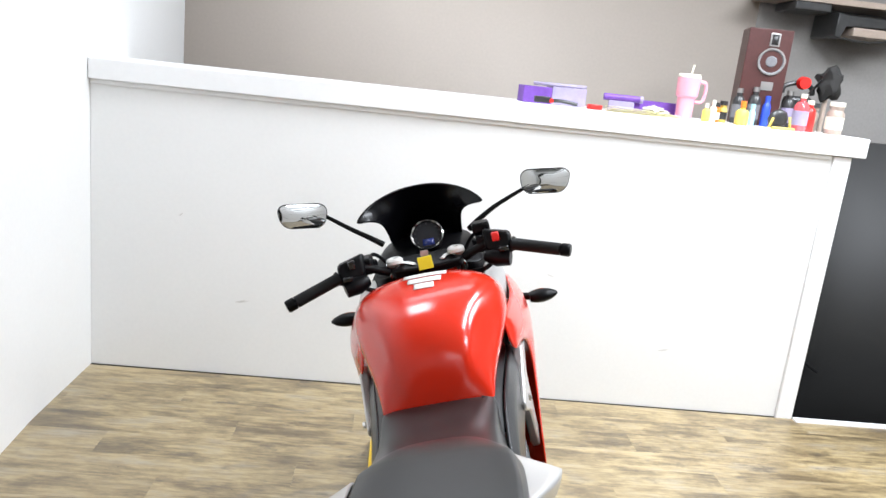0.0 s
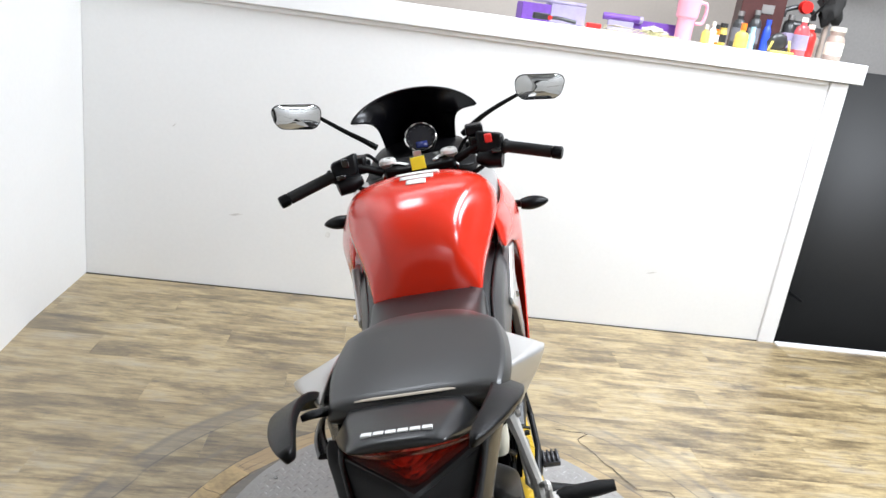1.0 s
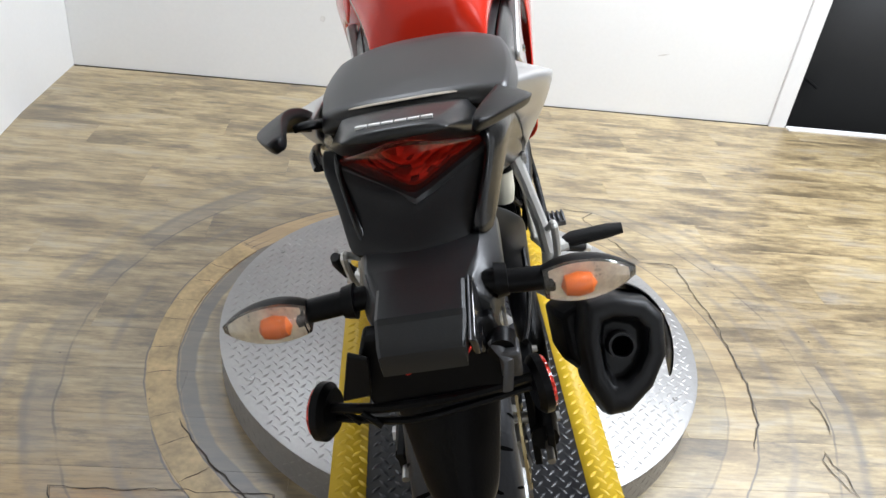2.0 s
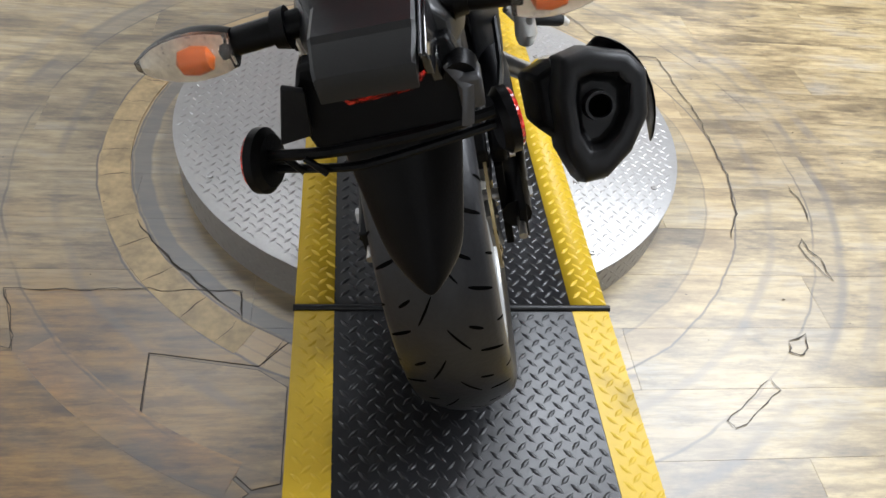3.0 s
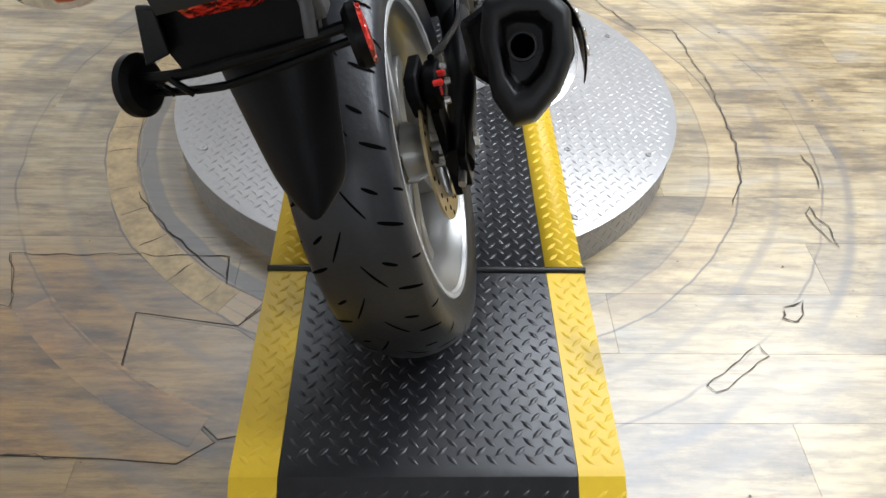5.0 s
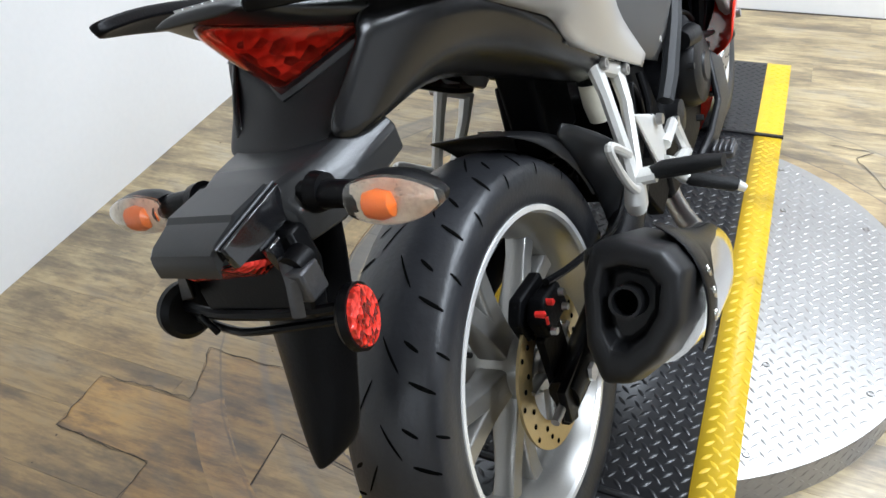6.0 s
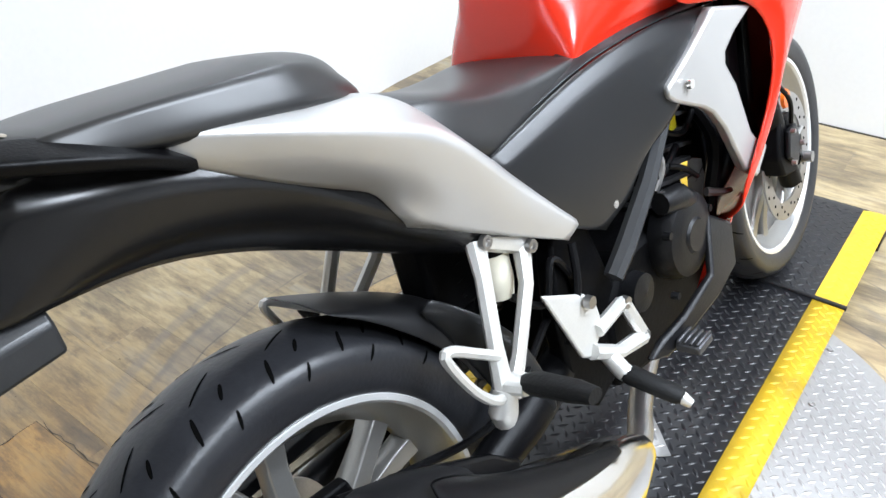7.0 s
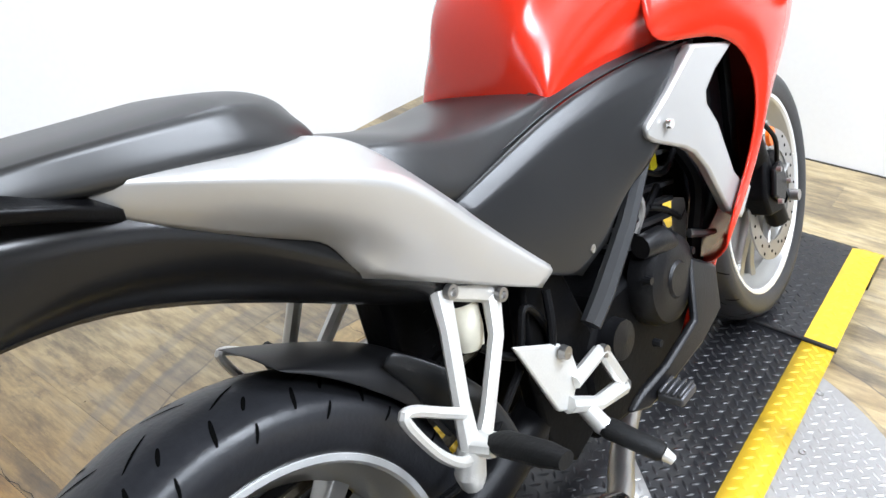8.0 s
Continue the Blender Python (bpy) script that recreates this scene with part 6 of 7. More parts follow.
# fork, yoke, bars
MIRROR_TURN = {1: (-6, -3), -1: (11, -2)}
fork = part("top_yoke", b_plate([(-0.100, 0.995, 0.968), (-0.085, 0.960, 0.962), (-0.03, 0.945, 0.960), (0.03, 0.945, 0.960), (0.085, 0.960, 0.962), (0.100, 0.995, 0.968), (0.06, 1.025, 0.978), (-0.06, 1.025, 0.978)], (0, 0.010, -0.024)), BLACKPLASTIC, bike, "black top yoke", bevel=0.005, xf=STEER)
DOWN = Vector((0, math.sin(RAKE), -math.cos(RAKE)))
for s in (1, -1):
    top_ = Vector((s * 0.082, 0.988, 0.975))
    low_ = Vector((s * 0.082, 1.345, 0.252))
    part("fork_tube", b_rod(top_, top_.lerp(low_, 0.62), 0.0185, 16), CHROME, bike, xf=STEER)
    part("fork_slider", b_tube([top_.lerp(low_, 0.52), top_.lerp(low_, 0.56), low_], [0.027, 0.025, 0.024], 16), BLACKPLASTIC, bike, "black fork leg", xf=STEER)
    cap = part("fork_cap", b_lathe([(0.0, 0.0), (0.0, 0.022), (0.008, 0.021), (0.012, 0.016), (0.012, 0.009), (0.008, 0.008), (0.008, 0.0)], 20, (s * 0.078, 0.985, 0.976), "z", closed=False), CASTALU, fork, "steel fork cap", xf=STEER)
    part("axle_clamp", b_tube([low_ + Vector((0, 0.01, 0.05)), AX_F + Vector((s * 0.082, 0, 0))], [0.024, 0.020], 12), BLACKPLASTIC, bike, xf=STEER)
    part("axle_nut", b_lathe([(0.0, 0.0), (0.0, 0.013), (s * 0.022, 0.012), (s * 0.022, 0.0)], 10, AX_F + Vector((s * 0.098, 0, 0)), "x", closed=False), STEEL, front_wheel, xf=STEER)
    # clip-on bar
    bar = [(0.095, 0.985, 0.955), (0.150, 0.970, 0.982), (0.200, 0.945, 0.980), (0.330, 0.893, 0.948)]
    part("handlebar", b_tube(flip(bar, s), 0.0112, 12), BLACKPLASTIC, bike, xf=STEER)
    g0, g1 = Vector((s * 0.215, 0.939, 0.976)), Vector((s * 0.322, 0.896, 0.950))
    gp = part("grip", b_tube([g0, g0.lerp(g1, 0.04), g0.lerp(g1, 0.08), g0.lerp(g1, 0.5), g1], [0.0185, 0.0185, 0.0150, 0.0150, 0.0150], 16), GRIPRUBBER, bike, "black rubber grip", xf=STEER)
    e1 = g1 + (g1 - g0).normalized() * 0.026
    part("bar_end", b_tube([g1, g1.lerp(e1, 0.15), g1.lerp(e1, 0.85), e1], [0.011, 0.0158, 0.0158, 0.013], 16), BLACKPLASTIC, gp, "black bar end weight", xf=STEER)
    sb = part("switch_box", b_plate(flip([(0.150, 0.985, 0.965), (0.150, 0.945, 0.970), (0.212, 0.920, 0.955), (0.220, 0.955, 0.952)], s), (0, 0.012, 0.052)), BLACKPLASTIC, bike, "black switch gear", bevel=0.008, xf=STEER)
    part("lever", b_tube(spline(flip([(0.150, 1.010, 0.985), (0.200, 1.000, 0.975), (0.270, 0.965, 0.952), (0.325, 0.945, 0.935)], s)), [0.009, 0.006], 10, flat=0.6), BLACKGLOSS, bike, "black hand lever", xf=STEER)
    part("clamp", b_box(s * 0.150 - 0.018, s * 0.150 + 0.018, 0.965, 1.015, 0.962, 1.005), BLACKPLASTIC, sb, bevel=0.006, xf=STEER)
    part("button", b_box(s * 0.178 - 0.009, s * 0.178 + 0.009, 0.930, 0.942, 0.992, 1.014), BRIGHTRED if s > 0 else BLACKGLOSS, sb, "red stop switch" if s > 0 else "", bevel=0.003, xf=STEER)
    part("switch_pod", b_tube(flip([(0.150, 0.955, 0.955), (0.175, 0.940, 0.950), (0.206, 0.930, 0.945)], s), [0.016, 0.024, 0.020], 12), BLACKPLASTIC, sb, xf=STEER)
    part("thumb_switch", b_box(s * 0.192 - 0.012, s * 0.192 + 0.012, 0.912, 0.930, 0.968, 0.980), BLACKGLOSS, sb, bevel=0.003, xf=STEER)
    part("lever_perch", b_tube(flip([(0.128, 1.000, 0.978), (0.155, 1.012, 0.985), (0.178, 1.008, 0.980)], s), [0.013, 0.016, 0.011], 10), BLACKPLASTIC, sb, xf=STEER)
    part("wire_loom", b_tube(spline(flip([(0.170, 0.945, 0.945), (0.140, 0.950, 0.925), (0.11, 0.985, 0.915), (0.07, 1.03, 0.90)], s)), 0.006, 8), BLACKPLASTIC, bike, xf=STEER)
    part("cable", b_tube(spline([(s * 0.150, 1.01, 0.985), (s * 0.13, 1.06, 0.99), (s * 0.09, 1.07, 0.93), (s * 0.07, 1.02, 0.85)]), 0.005, 8), BLACKPLASTIC, bike, xf=STEER)
    # mirror on the fairing
    stem = part("mirror_stem", b_tube(spline([(s * 0.120, 1.175, 0.985), (s * 0.150, 1.168, 1.008), (s * 0.205, 1.172, 1.038), (0.282, 1.185, 1.066)] if s > 0 else [(-0.120, 1.175, 0.985), (-0.150, 1.168, 1.010), (-0.200, 1.172, 1.045), (-0.262, 1.185, 1.090)]), [0.009, 0.0052], 10), BLACKPLASTIC, bike, "black mirror with stem")
    MM = Matrix.Translation((0.342, 1.165, 1.080) if s > 0 else (-0.318, 1.165, 1.103)) @ Matrix.Rotation(radians(MIRROR_TURN[s][0]), 4, "Z") @ Matrix.Rotation(radians(MIRROR_TURN[s][1]), 4, "X") @ Matrix.Rotation(radians(10 if s > 0 else 6), 4, "Y")
    rr = [(x * (1 + 0.10 * z / 0.034) + 0.0, z + s * 0.004 * x / 0.066) for x, z in rounded_rect(0.130, 0.068, 0.027, 6)]
    part("mirror_shell", b_loft([[(x * k, yy, z * k) for x, z in rr] for k, yy in ((0.99, 0.0), (1.0, 0.004), (0.98, 0.014), (0.86, 0.030), (0.5, 0.042), (0.2, 0.045))]), BLACKPLASTIC, stem, xf=MM, sharp=50)
    part("mirror_glass", b_loft([[(x * 0.965 * k, -0.0002 - 0.0032 * (1 - k * k), z * 0.93 * k) for x, z in rr] for k in (1.0, 0.86, 0.7, 0.52, 0.34, 0.16, 0.04)]), MIRROR, stem, "clean mirror glass", xf=MM)
part("reservoir", b_box(0.128, 0.172, 0.985, 1.030, 1.005, 1.032), BLACKPLASTIC, bike, "black brake fluid reservoir", bevel=0.006, xf=STEER)
fcal = part("front_caliper", b_plate([(0.055, 1.225, 0.350), (0.055, 1.245, 0.425), (0.055, 1.320, 0.425), (0.055, 1.365, 0.345), (0.055, 1.320, 0.285), (0.055, 1.250, 0.300)], (0.050, 0, 0)), ENGINEBLACK, bike, "black front brake caliper", bevel=0.007, xf=STEER)
part("pad_cover", b_plate([(0.106, 1.250, 0.345), (0.106, 1.262, 0.400), (0.106, 1.305, 0.405), (0.106, 1.330, 0.350), (0.106, 1.300, 0.310)], (0.012, 0, 0)), ENGINEGREY, fcal, bevel=0.004, xf=STEER)
for q in ((0.118, 1.262, 0.330), (0.118, 1.270, 0.398), (0.118, 1.322, 0.352)):
    part("bolt", b_lathe([(0, 0), (0, 0.0065), (0.009, 0.0055), (0.009, 0)], 8, q, "x", closed=False), STEEL, fcal, xf=STEER)
part("brake_line", b_tube(spline([(0.112, 1.29, 0.41), (0.122, 1.26, 0.47), (0.112, 1.20, 0.54), (0.10, 1.14, 0.66)]), 0.005, 8), BLACKPLASTIC, fcal, xf=STEER)
part("fork_reflector", b_lathe([(0.104, 0.0), (0.104, 0.021), (0.111, 0.019), (0.112, 0.0)], 20, (0, 1.280, 0.466), "x", closed=False), AMBER, bike, "amber fork reflector", xf=STEER)
key = part("ignition_key", b_lathe([(0, 0.0), (0, 0.013), (0.012, 0.012), (0.012, 0.0)], 16, (0, 0.955, 0.962), "z", closed=False), STEEL, fork, xf=STEER)
part("key_blade", b_box(-0.010, 0.010, 0.952, 0.956, 0.974, 1.000), STEEL, fork, bevel=0.001, xf=STEER)
part("key_tag", b_plate([(-0.020, 0.947, 0.985), (0.016, 0.943, 0.987), (0.017, 0.935, 0.957), (-0.019, 0.939, 0.955)], (0, 0.0025, 0.0006)), TAGYELLOW, fork, "yellow plastic key tag", bevel=0.0008, xf=STEER)
part("yoke_decal", b_tube([(-0.095, 0.999, 0.974), (-0.05, 0.985, 0.971), (-0.030, 0.967, 0.968)], 0.0075, 6, flat=0.35), DECALWHITE, fork, xf=STEER)
part("yoke_decal", b_tube([(0.095, 0.999, 0.974), (0.05, 0.985, 0.971), (0.040, 0.967, 0.968)], 0.0075, 6, flat=0.35), DECALWHITE, fork, xf=STEER)
fm = []
for k in range(8):
    a = radians(150 - 82 * k / 7)
    fm.append([at_ring(AX_F, 0.298, a, -0.064), at_ring(AX_F, 0.312, a, -0.045), at_ring(AX_F, 0.318, a, 0), at_ring(AX_F, 0.312, a, 0.045), at_ring(AX_F, 0.298, a, 0.064)])
part("front_mudguard", b_grid(fm), RED, bike, "red front mudguard", sub=2, thick=0.003, xf=STEER)

# side stand
stand = part("side_stand", b_tube([(-0.11, 0.56, 0.27), (-0.150, 0.58, 0.17), (-0.200, 0.60, 0.062)], [0.015, 0.013, 0.012], 10), BLACKPLASTIC, bike, "black side stand, down")
part("stand_foot", b_tube([(-0.185, 0.59, 0.060), (-0.245, 0.61, 0.075)], 0.016, 10, flat=0.5), BLACKPLASTIC, stand)


# ---- things on the half wall ----
TOPZ = CAP_TOP + 0.0005


def loose(name, x, y, label, category, rz=0, group=""):
    return thing(name, pose(x, y, TOPZ, 0, 0, rz), label, category, group)


PINK = mat("pink_enamel", (0.85, 0.36, 0.46), 0.35, vary=0.04)
PURPLE = mat("purple_card", (0.16, 0.06, 0.36), 0.5, vary=0.2, scale=20)
LAVENDER = mat("pale_lavender_card", (0.34, 0.30, 0.44), 0.5, vary=0.15, scale=15)
MAROON = mat("maroon_wood_veneer", (0.060, 0.017, 0.015), 0.4, vary=0.25, scale=10, grain=80)
CONE = mat("grey_speaker_cone", (0.16, 0.16, 0.17), 0.45, vary=0.2, scale=20)
PALEYELLOW = mat("pale_yellow_paper", (0.78, 0.70, 0.36), 0.6, vary=0.08)
CANBLACK = mat("black_can_label", (0.03, 0.03, 0.03), 0.35, vary=0.3, scale=30)
BLUE = mat("blue_plastic", (0.03, 0.08, 0.55), 0.35, vary=0.1)
PINKLIQUID = mat("pink_cleaner_liquid", (0.62, 0.09, 0.10), 0.15, vary=0.1, coat=0.5)
ORANGE = mat("orange_plastic", (0.85, 0.20, 0.02), 0.4, vary=0.08)
TEAL = mat("pale_blue_plastic", (0.35, 0.62, 0.75), 0.4, vary=0.08)
CLOUDY = mat("cloudy_plastic", (0.36, 0.29, 0.24), 0.35, vary=0.15)
WRAP = mat("crumpled_clear_wrap", (0.50, 0.47, 0.42), 0.25, vary=0.3, scale=40, grain=120, bump=0.8)
MUSTARD = mat("dull_yellow_plastic", (0.62, 0.48, 0.10), 0.45, vary=0.25, scale=60)
DARKCLOTH = mat("dark_cloth", (0.012, 0.011, 0.010), 0.85, vary=0.35, scale=30, grain=200, bump=0.6)

b = loose("tumbler", 1.452, 3.93, "pink insulated tumbler with a handle and straw", "tumbler")
part("body", b_lathe([(0.0, 0.0), (0.0, 0.036), (0.006, 0.038), (0.095, 0.040), (0.105, 0.050), (0.185, 0.053), (0.188, 0.050), (0.188, 0.0)], 32, (0, 0, 0), "z", closed=False), PINK, b)
part("lid", b_lathe([(0.188, 0.052), (0.200, 0.051), (0.204, 0.046), (0.204, 0.0), (0.188, 0.0)], 32, (0, 0, 0), "z", closed=False), OFFWHITE, b, "clear lid")
part("handle", b_tube(spline([(0.050, 0, 0.172), (0.080, 0, 0.168), (0.086, 0, 0.13), (0.076, 0, 0.085), (0.042, 0, 0.080)]), 0.008, 8), PINK, b)
part("straw", b_rod((0.005, 0, 0.19), (0.012, 0, 0.245), 0.0045, 8), OFFWHITE, b)

b = loose("carton", 0.80, 4.0, "purple and lavender flat box lying on the cap", "box", 4)
part("box", b_box(-0.115, 0.02, -0.06, 0.06, 0, 0.075), PURPLE, b, bevel=0.002)
part("panel", b_box(0.021, 0.185, -0.06, 0.06, 0, 0.083), LAVENDER, b, bevel=0.002)
part("top_edge", b_tube([(-0.07, -0.055, 0.089), (0.18, -0.055, 0.092)], 0.008, 8), LAVENDER, b)
b = loose("carton", 1.30, 4.06, "purple flat box lying on the cap", "box", -3)
part("box", b_box(-0.15, 0.16, -0.05, 0.05, 0, 0.062), PURPLE, b, bevel=0.002)
b = loose("tube", 1.17, 4.0, "purple tube lying on its side", "tube", -4)
part("body", b_tube([(-0.085, 0, 0.062), (0.085, 0, 0.062)], 0.016, 16), PURPLE, b)
part("end_cap", b_tube([(0.085, 0, 0.062), (0.10, 0, 0.062)], 0.017, 16), LAVENDER, b)
part("stand", b_box(-0.06, 0.06, -0.012, 0.012, 0, 0.048), LAVENDER, b, bevel=0.002)
b = loose("pliers", 0.80, 3.83, "black pliers with red marks", "pliers", 6)
for s in (1, -1):
    part("handle", b_tube(spline([(0.0, 0, 0.020), (0.05, s * 0.012, 0.022), (0.12, s * 0.02, 0.014)]), 0.008, 8), CANBLACK, b)
part("jaw", b_box(-0.075, 0.0, -0.012, 0.012, 0.008, 0.036), CANBLACK, b, bevel=0.004)
part("pivot", b_rod((0, -0.016, 0.02), (0, 0.016, 0.02), 0.010, 10), BRIGHTRED, b)
b = loose("red_case", 1.01, 3.87, "small red plastic case", "case")
part("body", b_box(-0.03, 0.035, -0.02, 0.02, 0, 0.022), BRIGHTRED, b, bevel=0.004)
b = loose("paper_pad", 1.22, 3.85, "pale yellow pad of paper, curling", "paper", -3)
for k in range(4):
    part("sheet", b_grid([[(-0.15 + 0.006 * k, -0.05, 0.004 + 0.006 * k + 0.004 * (k == 3)), (0.0, -0.05, 0.003 + 0.006 * k), (0.17, -0.05, 0.002 + 0.003 * k)], [(-0.15, 0.06, 0.004 + 0.006 * k), (0.0, 0.06, 0.003 + 0.006 * k), (0.17, 0.06, 0.002 + 0.003 * k)]]), PALEYELLOW, b, thick=0.002)
b = loose("wrapper", 1.31, 3.9, "crumpled clear plastic wrapper", "wrapper")
wb = bmesh.new()
bmesh.ops.create_icosphere(wb, subdivisions=3, radius=1)
for v in wb.verts:
    q = 0.7 + 0.6 * noise.noise(v.co * 2.5)
    v.co = Vector((v.co.x * 0.07 * q, v.co.y * 0.04 * q, max(0, 0.02 + v.co.z * 0.028 * q)))
part("wrap", wb, WRAP, b)


def bottle(x, y, r, h, neck, m, capm, label, category="bottle", name="bottle", labelm=None, cap_h=0.02):
    b = loose(name, x, y, label, category, 0, "bottles and cans on the half wall")
    part("body", b_lathe([(0, 0.0), (0, r * 0.9), (0.006, r), (h * 0.72, r), (h * 0.86, r * 0.75), (h * 0.9, neck), (h, neck), (h, 0.0)], 24, (0, 0, 0), "z", closed=False), m, b)
    part("cap", b_lathe([(h, neck * 1.1), (h + cap_h, neck * 1.05), (h + cap_h, 0.0), (h, 0.0)], 16, (0, 0, 0), "z", closed=False), capm, b)
    if labelm:
        part("label", b_lathe([(h * 0.18, r + 0.0008), (h * 0.62, r + 0.0008), (h * 0.62, r - 0.001), (h * 0.18, r - 0.001)], 24, (0, 0, 0), "z"), labelm, b)
    return b


bottle(1.53, 3.86, 0.018, 0.062, 0.008, MUSTARD, OFFWHITE, "small yellow squeeze bottle")
bottle(1.565, 3.87, 0.016, 0.080, 0.008, OFFWHITE, OFFWHITE, "small white squeeze bottle")
bottle(1.60, 3.93, 0.022, 0.070, 0.018, AMBER, CANBLACK, "amber jar with a black lid", "jar", "jar", DECALWHITE)
bottle(1.645, 3.95, 0.020, 0.080, 0.017, MUSTARD, CANBLACK, "small yellow tin with a black lid", "tin", "tin", CANBLACK)
bottle(1.70, 3.86, 0.030, 0.080, 0.012, MUSTARD, ORANGE, "yellow squeeze bottle with an orange cap", cap_h=0.03)
bottle(1.755, 3.88, 0.016, 0.080, 0.010, TEAL, TEAL, "pale blue small plastic bottle")
for x, y, h, lab in ((1.77, 4.08, 0.17, "black and red spray can"), (1.835, 4.05, 0.185, "black spray can with a clear cap"), (2.01, 4.06, 0.185, "black spray can with a grey cap")):
    bottle(x, y, 0.029, h * 0.86, 0.014, CANBLACK, STEEL, lab, "spray can", "spray_can", LAVENDER if "grey" in lab else CONE, 0.022)
bottle(1.895, 4.04, 0.020, 0.125, 0.012, BLUE, BLUE, "small bright blue plastic bottle")
b = bottle(1.975, 3.86, 0.034, 0.150, 0.013, PINKLIQUID, OFFWHITE, "clear bottle of pink cleaner with a spray top", "bottle", "spray_bottle", LAVENDER)
bottle(2.035, 3.90, 0.030, 0.125, 0.014, BRIGHTRED, OFFWHITE, "small red squeeze bottle with a white cap")
bottle(2.10, 4.02, 0.045, 0.115, 0.042, CLOUDY, CANBLACK, "cloudy plastic jar with a black lid", "jar", "jar")
bottle(2.165, 3.90, 0.040, 0.130, 0.032, CLOUDY, OFFWHITE, "cloudy white plastic jug beside a jar", "jug", "jug", OFFWHITE)

b = loose("work_glove", 1.86, 3.84, "black work gloves with yellow trim, folded", "gloves", 10)
part("palm", b_loft([[(-0.062, y, 0.0), (0.062, y, 0.0), (0.058 * k, y, 0.105 * k), (-0.045 * k, y, 0.10 * k)] for y, k in ((-0.02, 0.85), (0.0, 1.0), (0.025, 0.8))]), CANBLACK, b, sub=1)
part("trim", b_tube([(-0.055, -0.026, 0.006), (-0.04, -0.024, 0.05)], 0.006, 8), MUSTARD, b)
part("trim", b_tube([(0.055, -0.026, 0.006), (0.045, -0.024, 0.06)], 0.006, 8), MUSTARD, b)
part("cuff", b_box(-0.05, 0.07, -0.045, -0.03, 0.0, 0.012), MUSTARD, b, bevel=0.004)

b = loose("speaker", 1.875, 4.13, "maroon wooden bookshelf speaker with a silver ringed cone", "speaker", -14)
part("cabinet", b_box(-0.100, 0.100, -0.08, 0.10, 0, 0.455), MAROON, b, bevel=0.003)
part("woofer", b_lathe([(-0.085, 0.0), (-0.085, 0.022), (-0.078, 0.028), (-0.074, 0.045), (-0.083, 0.054), (-0.086, 0.060), (-0.080, 0.062)], 36, (0.022, 0, 0.305), "y", closed=False), CONE, b, "grey cone in a silver ring")
part("woofer_ring", b_lathe([(-0.088, 0.056), (-0.088, 0.063), (-0.080, 0.064), (-0.080, 0.056)], 36, (0.022, 0, 0.305), "y"), STEEL, b)
part("tweeter", b_plate([(-0.002, -0.084, 0.375), (0.044, -0.084, 0.375), (0.044, -0.084, 0.437), (-0.002, -0.084, 0.437)], (0, 0.01, 0)), STEEL, b, bevel=0.002)
part("tweeter_horn", b_box(0.006, 0.036, -0.0865, -0.0835, 0.383, 0.43), CANBLACK, b)
part("badge", b_plate([(-0.005, -0.084, 0.17), (0.050, -0.084, 0.17), (0.050, -0.084, 0.21), (-0.005, -0.084, 0.21)], (0, 0.004, 0)), STEEL, b)
b = loose("headphones", 2.08, 4.12, "dark headphones with a red cup, on a stand", "headphones")
part("stand", b_box(-0.07, 0.07, -0.03, 0.03, 0, 0.16), CANBLACK, b, bevel=0.02)
part("band", b_tube(spline([(-0.085, 0, 0.17), (-0.075, 0, 0.205), (0, 0, 0.225), (0.06, 0, 0.205), (0.07, 0, 0.17)]), 0.012, 8), CANBLACK, b)
part("ear_cup", b_lathe([(-0.05, 0.0), (-0.05, 0.028), (-0.02, 0.032), (-0.02, 0.0)], 24, (0.0, 0, 0.225), "y", closed=False), BRIGHTRED, b, "red cup")
b = loose("cap_hat", 2.20, 4.08, "dark cloth cap hung on a peg stand", "cap")
hb = bmesh.new()
bmesh.ops.create_icosphere(hb, subdivisions=3, radius=1)
for v in hb.verts:
    q = 0.85 + 0.4 * noise.noise(v.co * 1.8 + Vector((3, 0, 0)))
    v.co = Vector((v.co.x * 0.075 * q, v.co.y * 0.06 * q, 0.235 + v.co.z * 0.090 * q))
part("crown", hb, DARKCLOTH, b)
part("brim", b_plate([(-0.06, -0.03, 0.25), (-0.115, -0.04, 0.17), (-0.10, 0.02, 0.155), (-0.03, 0.03, 0.22)], (0.008, 0, 0.008)), DARKCLOTH, b, bevel=0.003)
part("peg", b_rod((0, 0, 0), (0, 0, 0.22), 0.012), CLOUDY, b)

# dark rack with hanging gear above the stairwell
b = thing("wall_rack", pose(0, 0, 0), "black wall rack with hanging gear above the stairwell", "rack")
part("shelf", b_box(2.20, 3.4, 4.85, 5.145, 2.10, 2.135), CLOUDY, b, "grey shelf board", bevel=0.004)
part("bin", b_box(2.335, 2.55, 4.84, 5.10, 2.05, 2.098), CANBLACK, b, "flat black bin", bevel=0.008)
tray = part("wire_tray", b_loft([[(x, 4.84, z0), (x, 5.12, z0), (x, 5.12, z1), (x, 4.84, z1)] for x, z0, z1 in ((2.60, 1.925, 2.060), (2.63, 1.915, 2.055), (2.66, 1.985, 2.050), (3.10, 2.000, 2.046), (3.12, 1.990, 2.046))]), CANBLACK, b, "black tray under the shelf", bevel=0.006)
part("box", b_box(2.70, 2.93, 4.83, 5.08, 1.935, 1.985), CLOUDY, b, "grey box in the tray", bevel=0.006)
part("wire", b_tube(spline([(2.62, 4.825, 1.918), (2.80, 4.82, 1.908), (2.95, 4.82, 1.926), (3.15, 4.82, 1.90)]), 0.006, 6), CANBLACK, b)
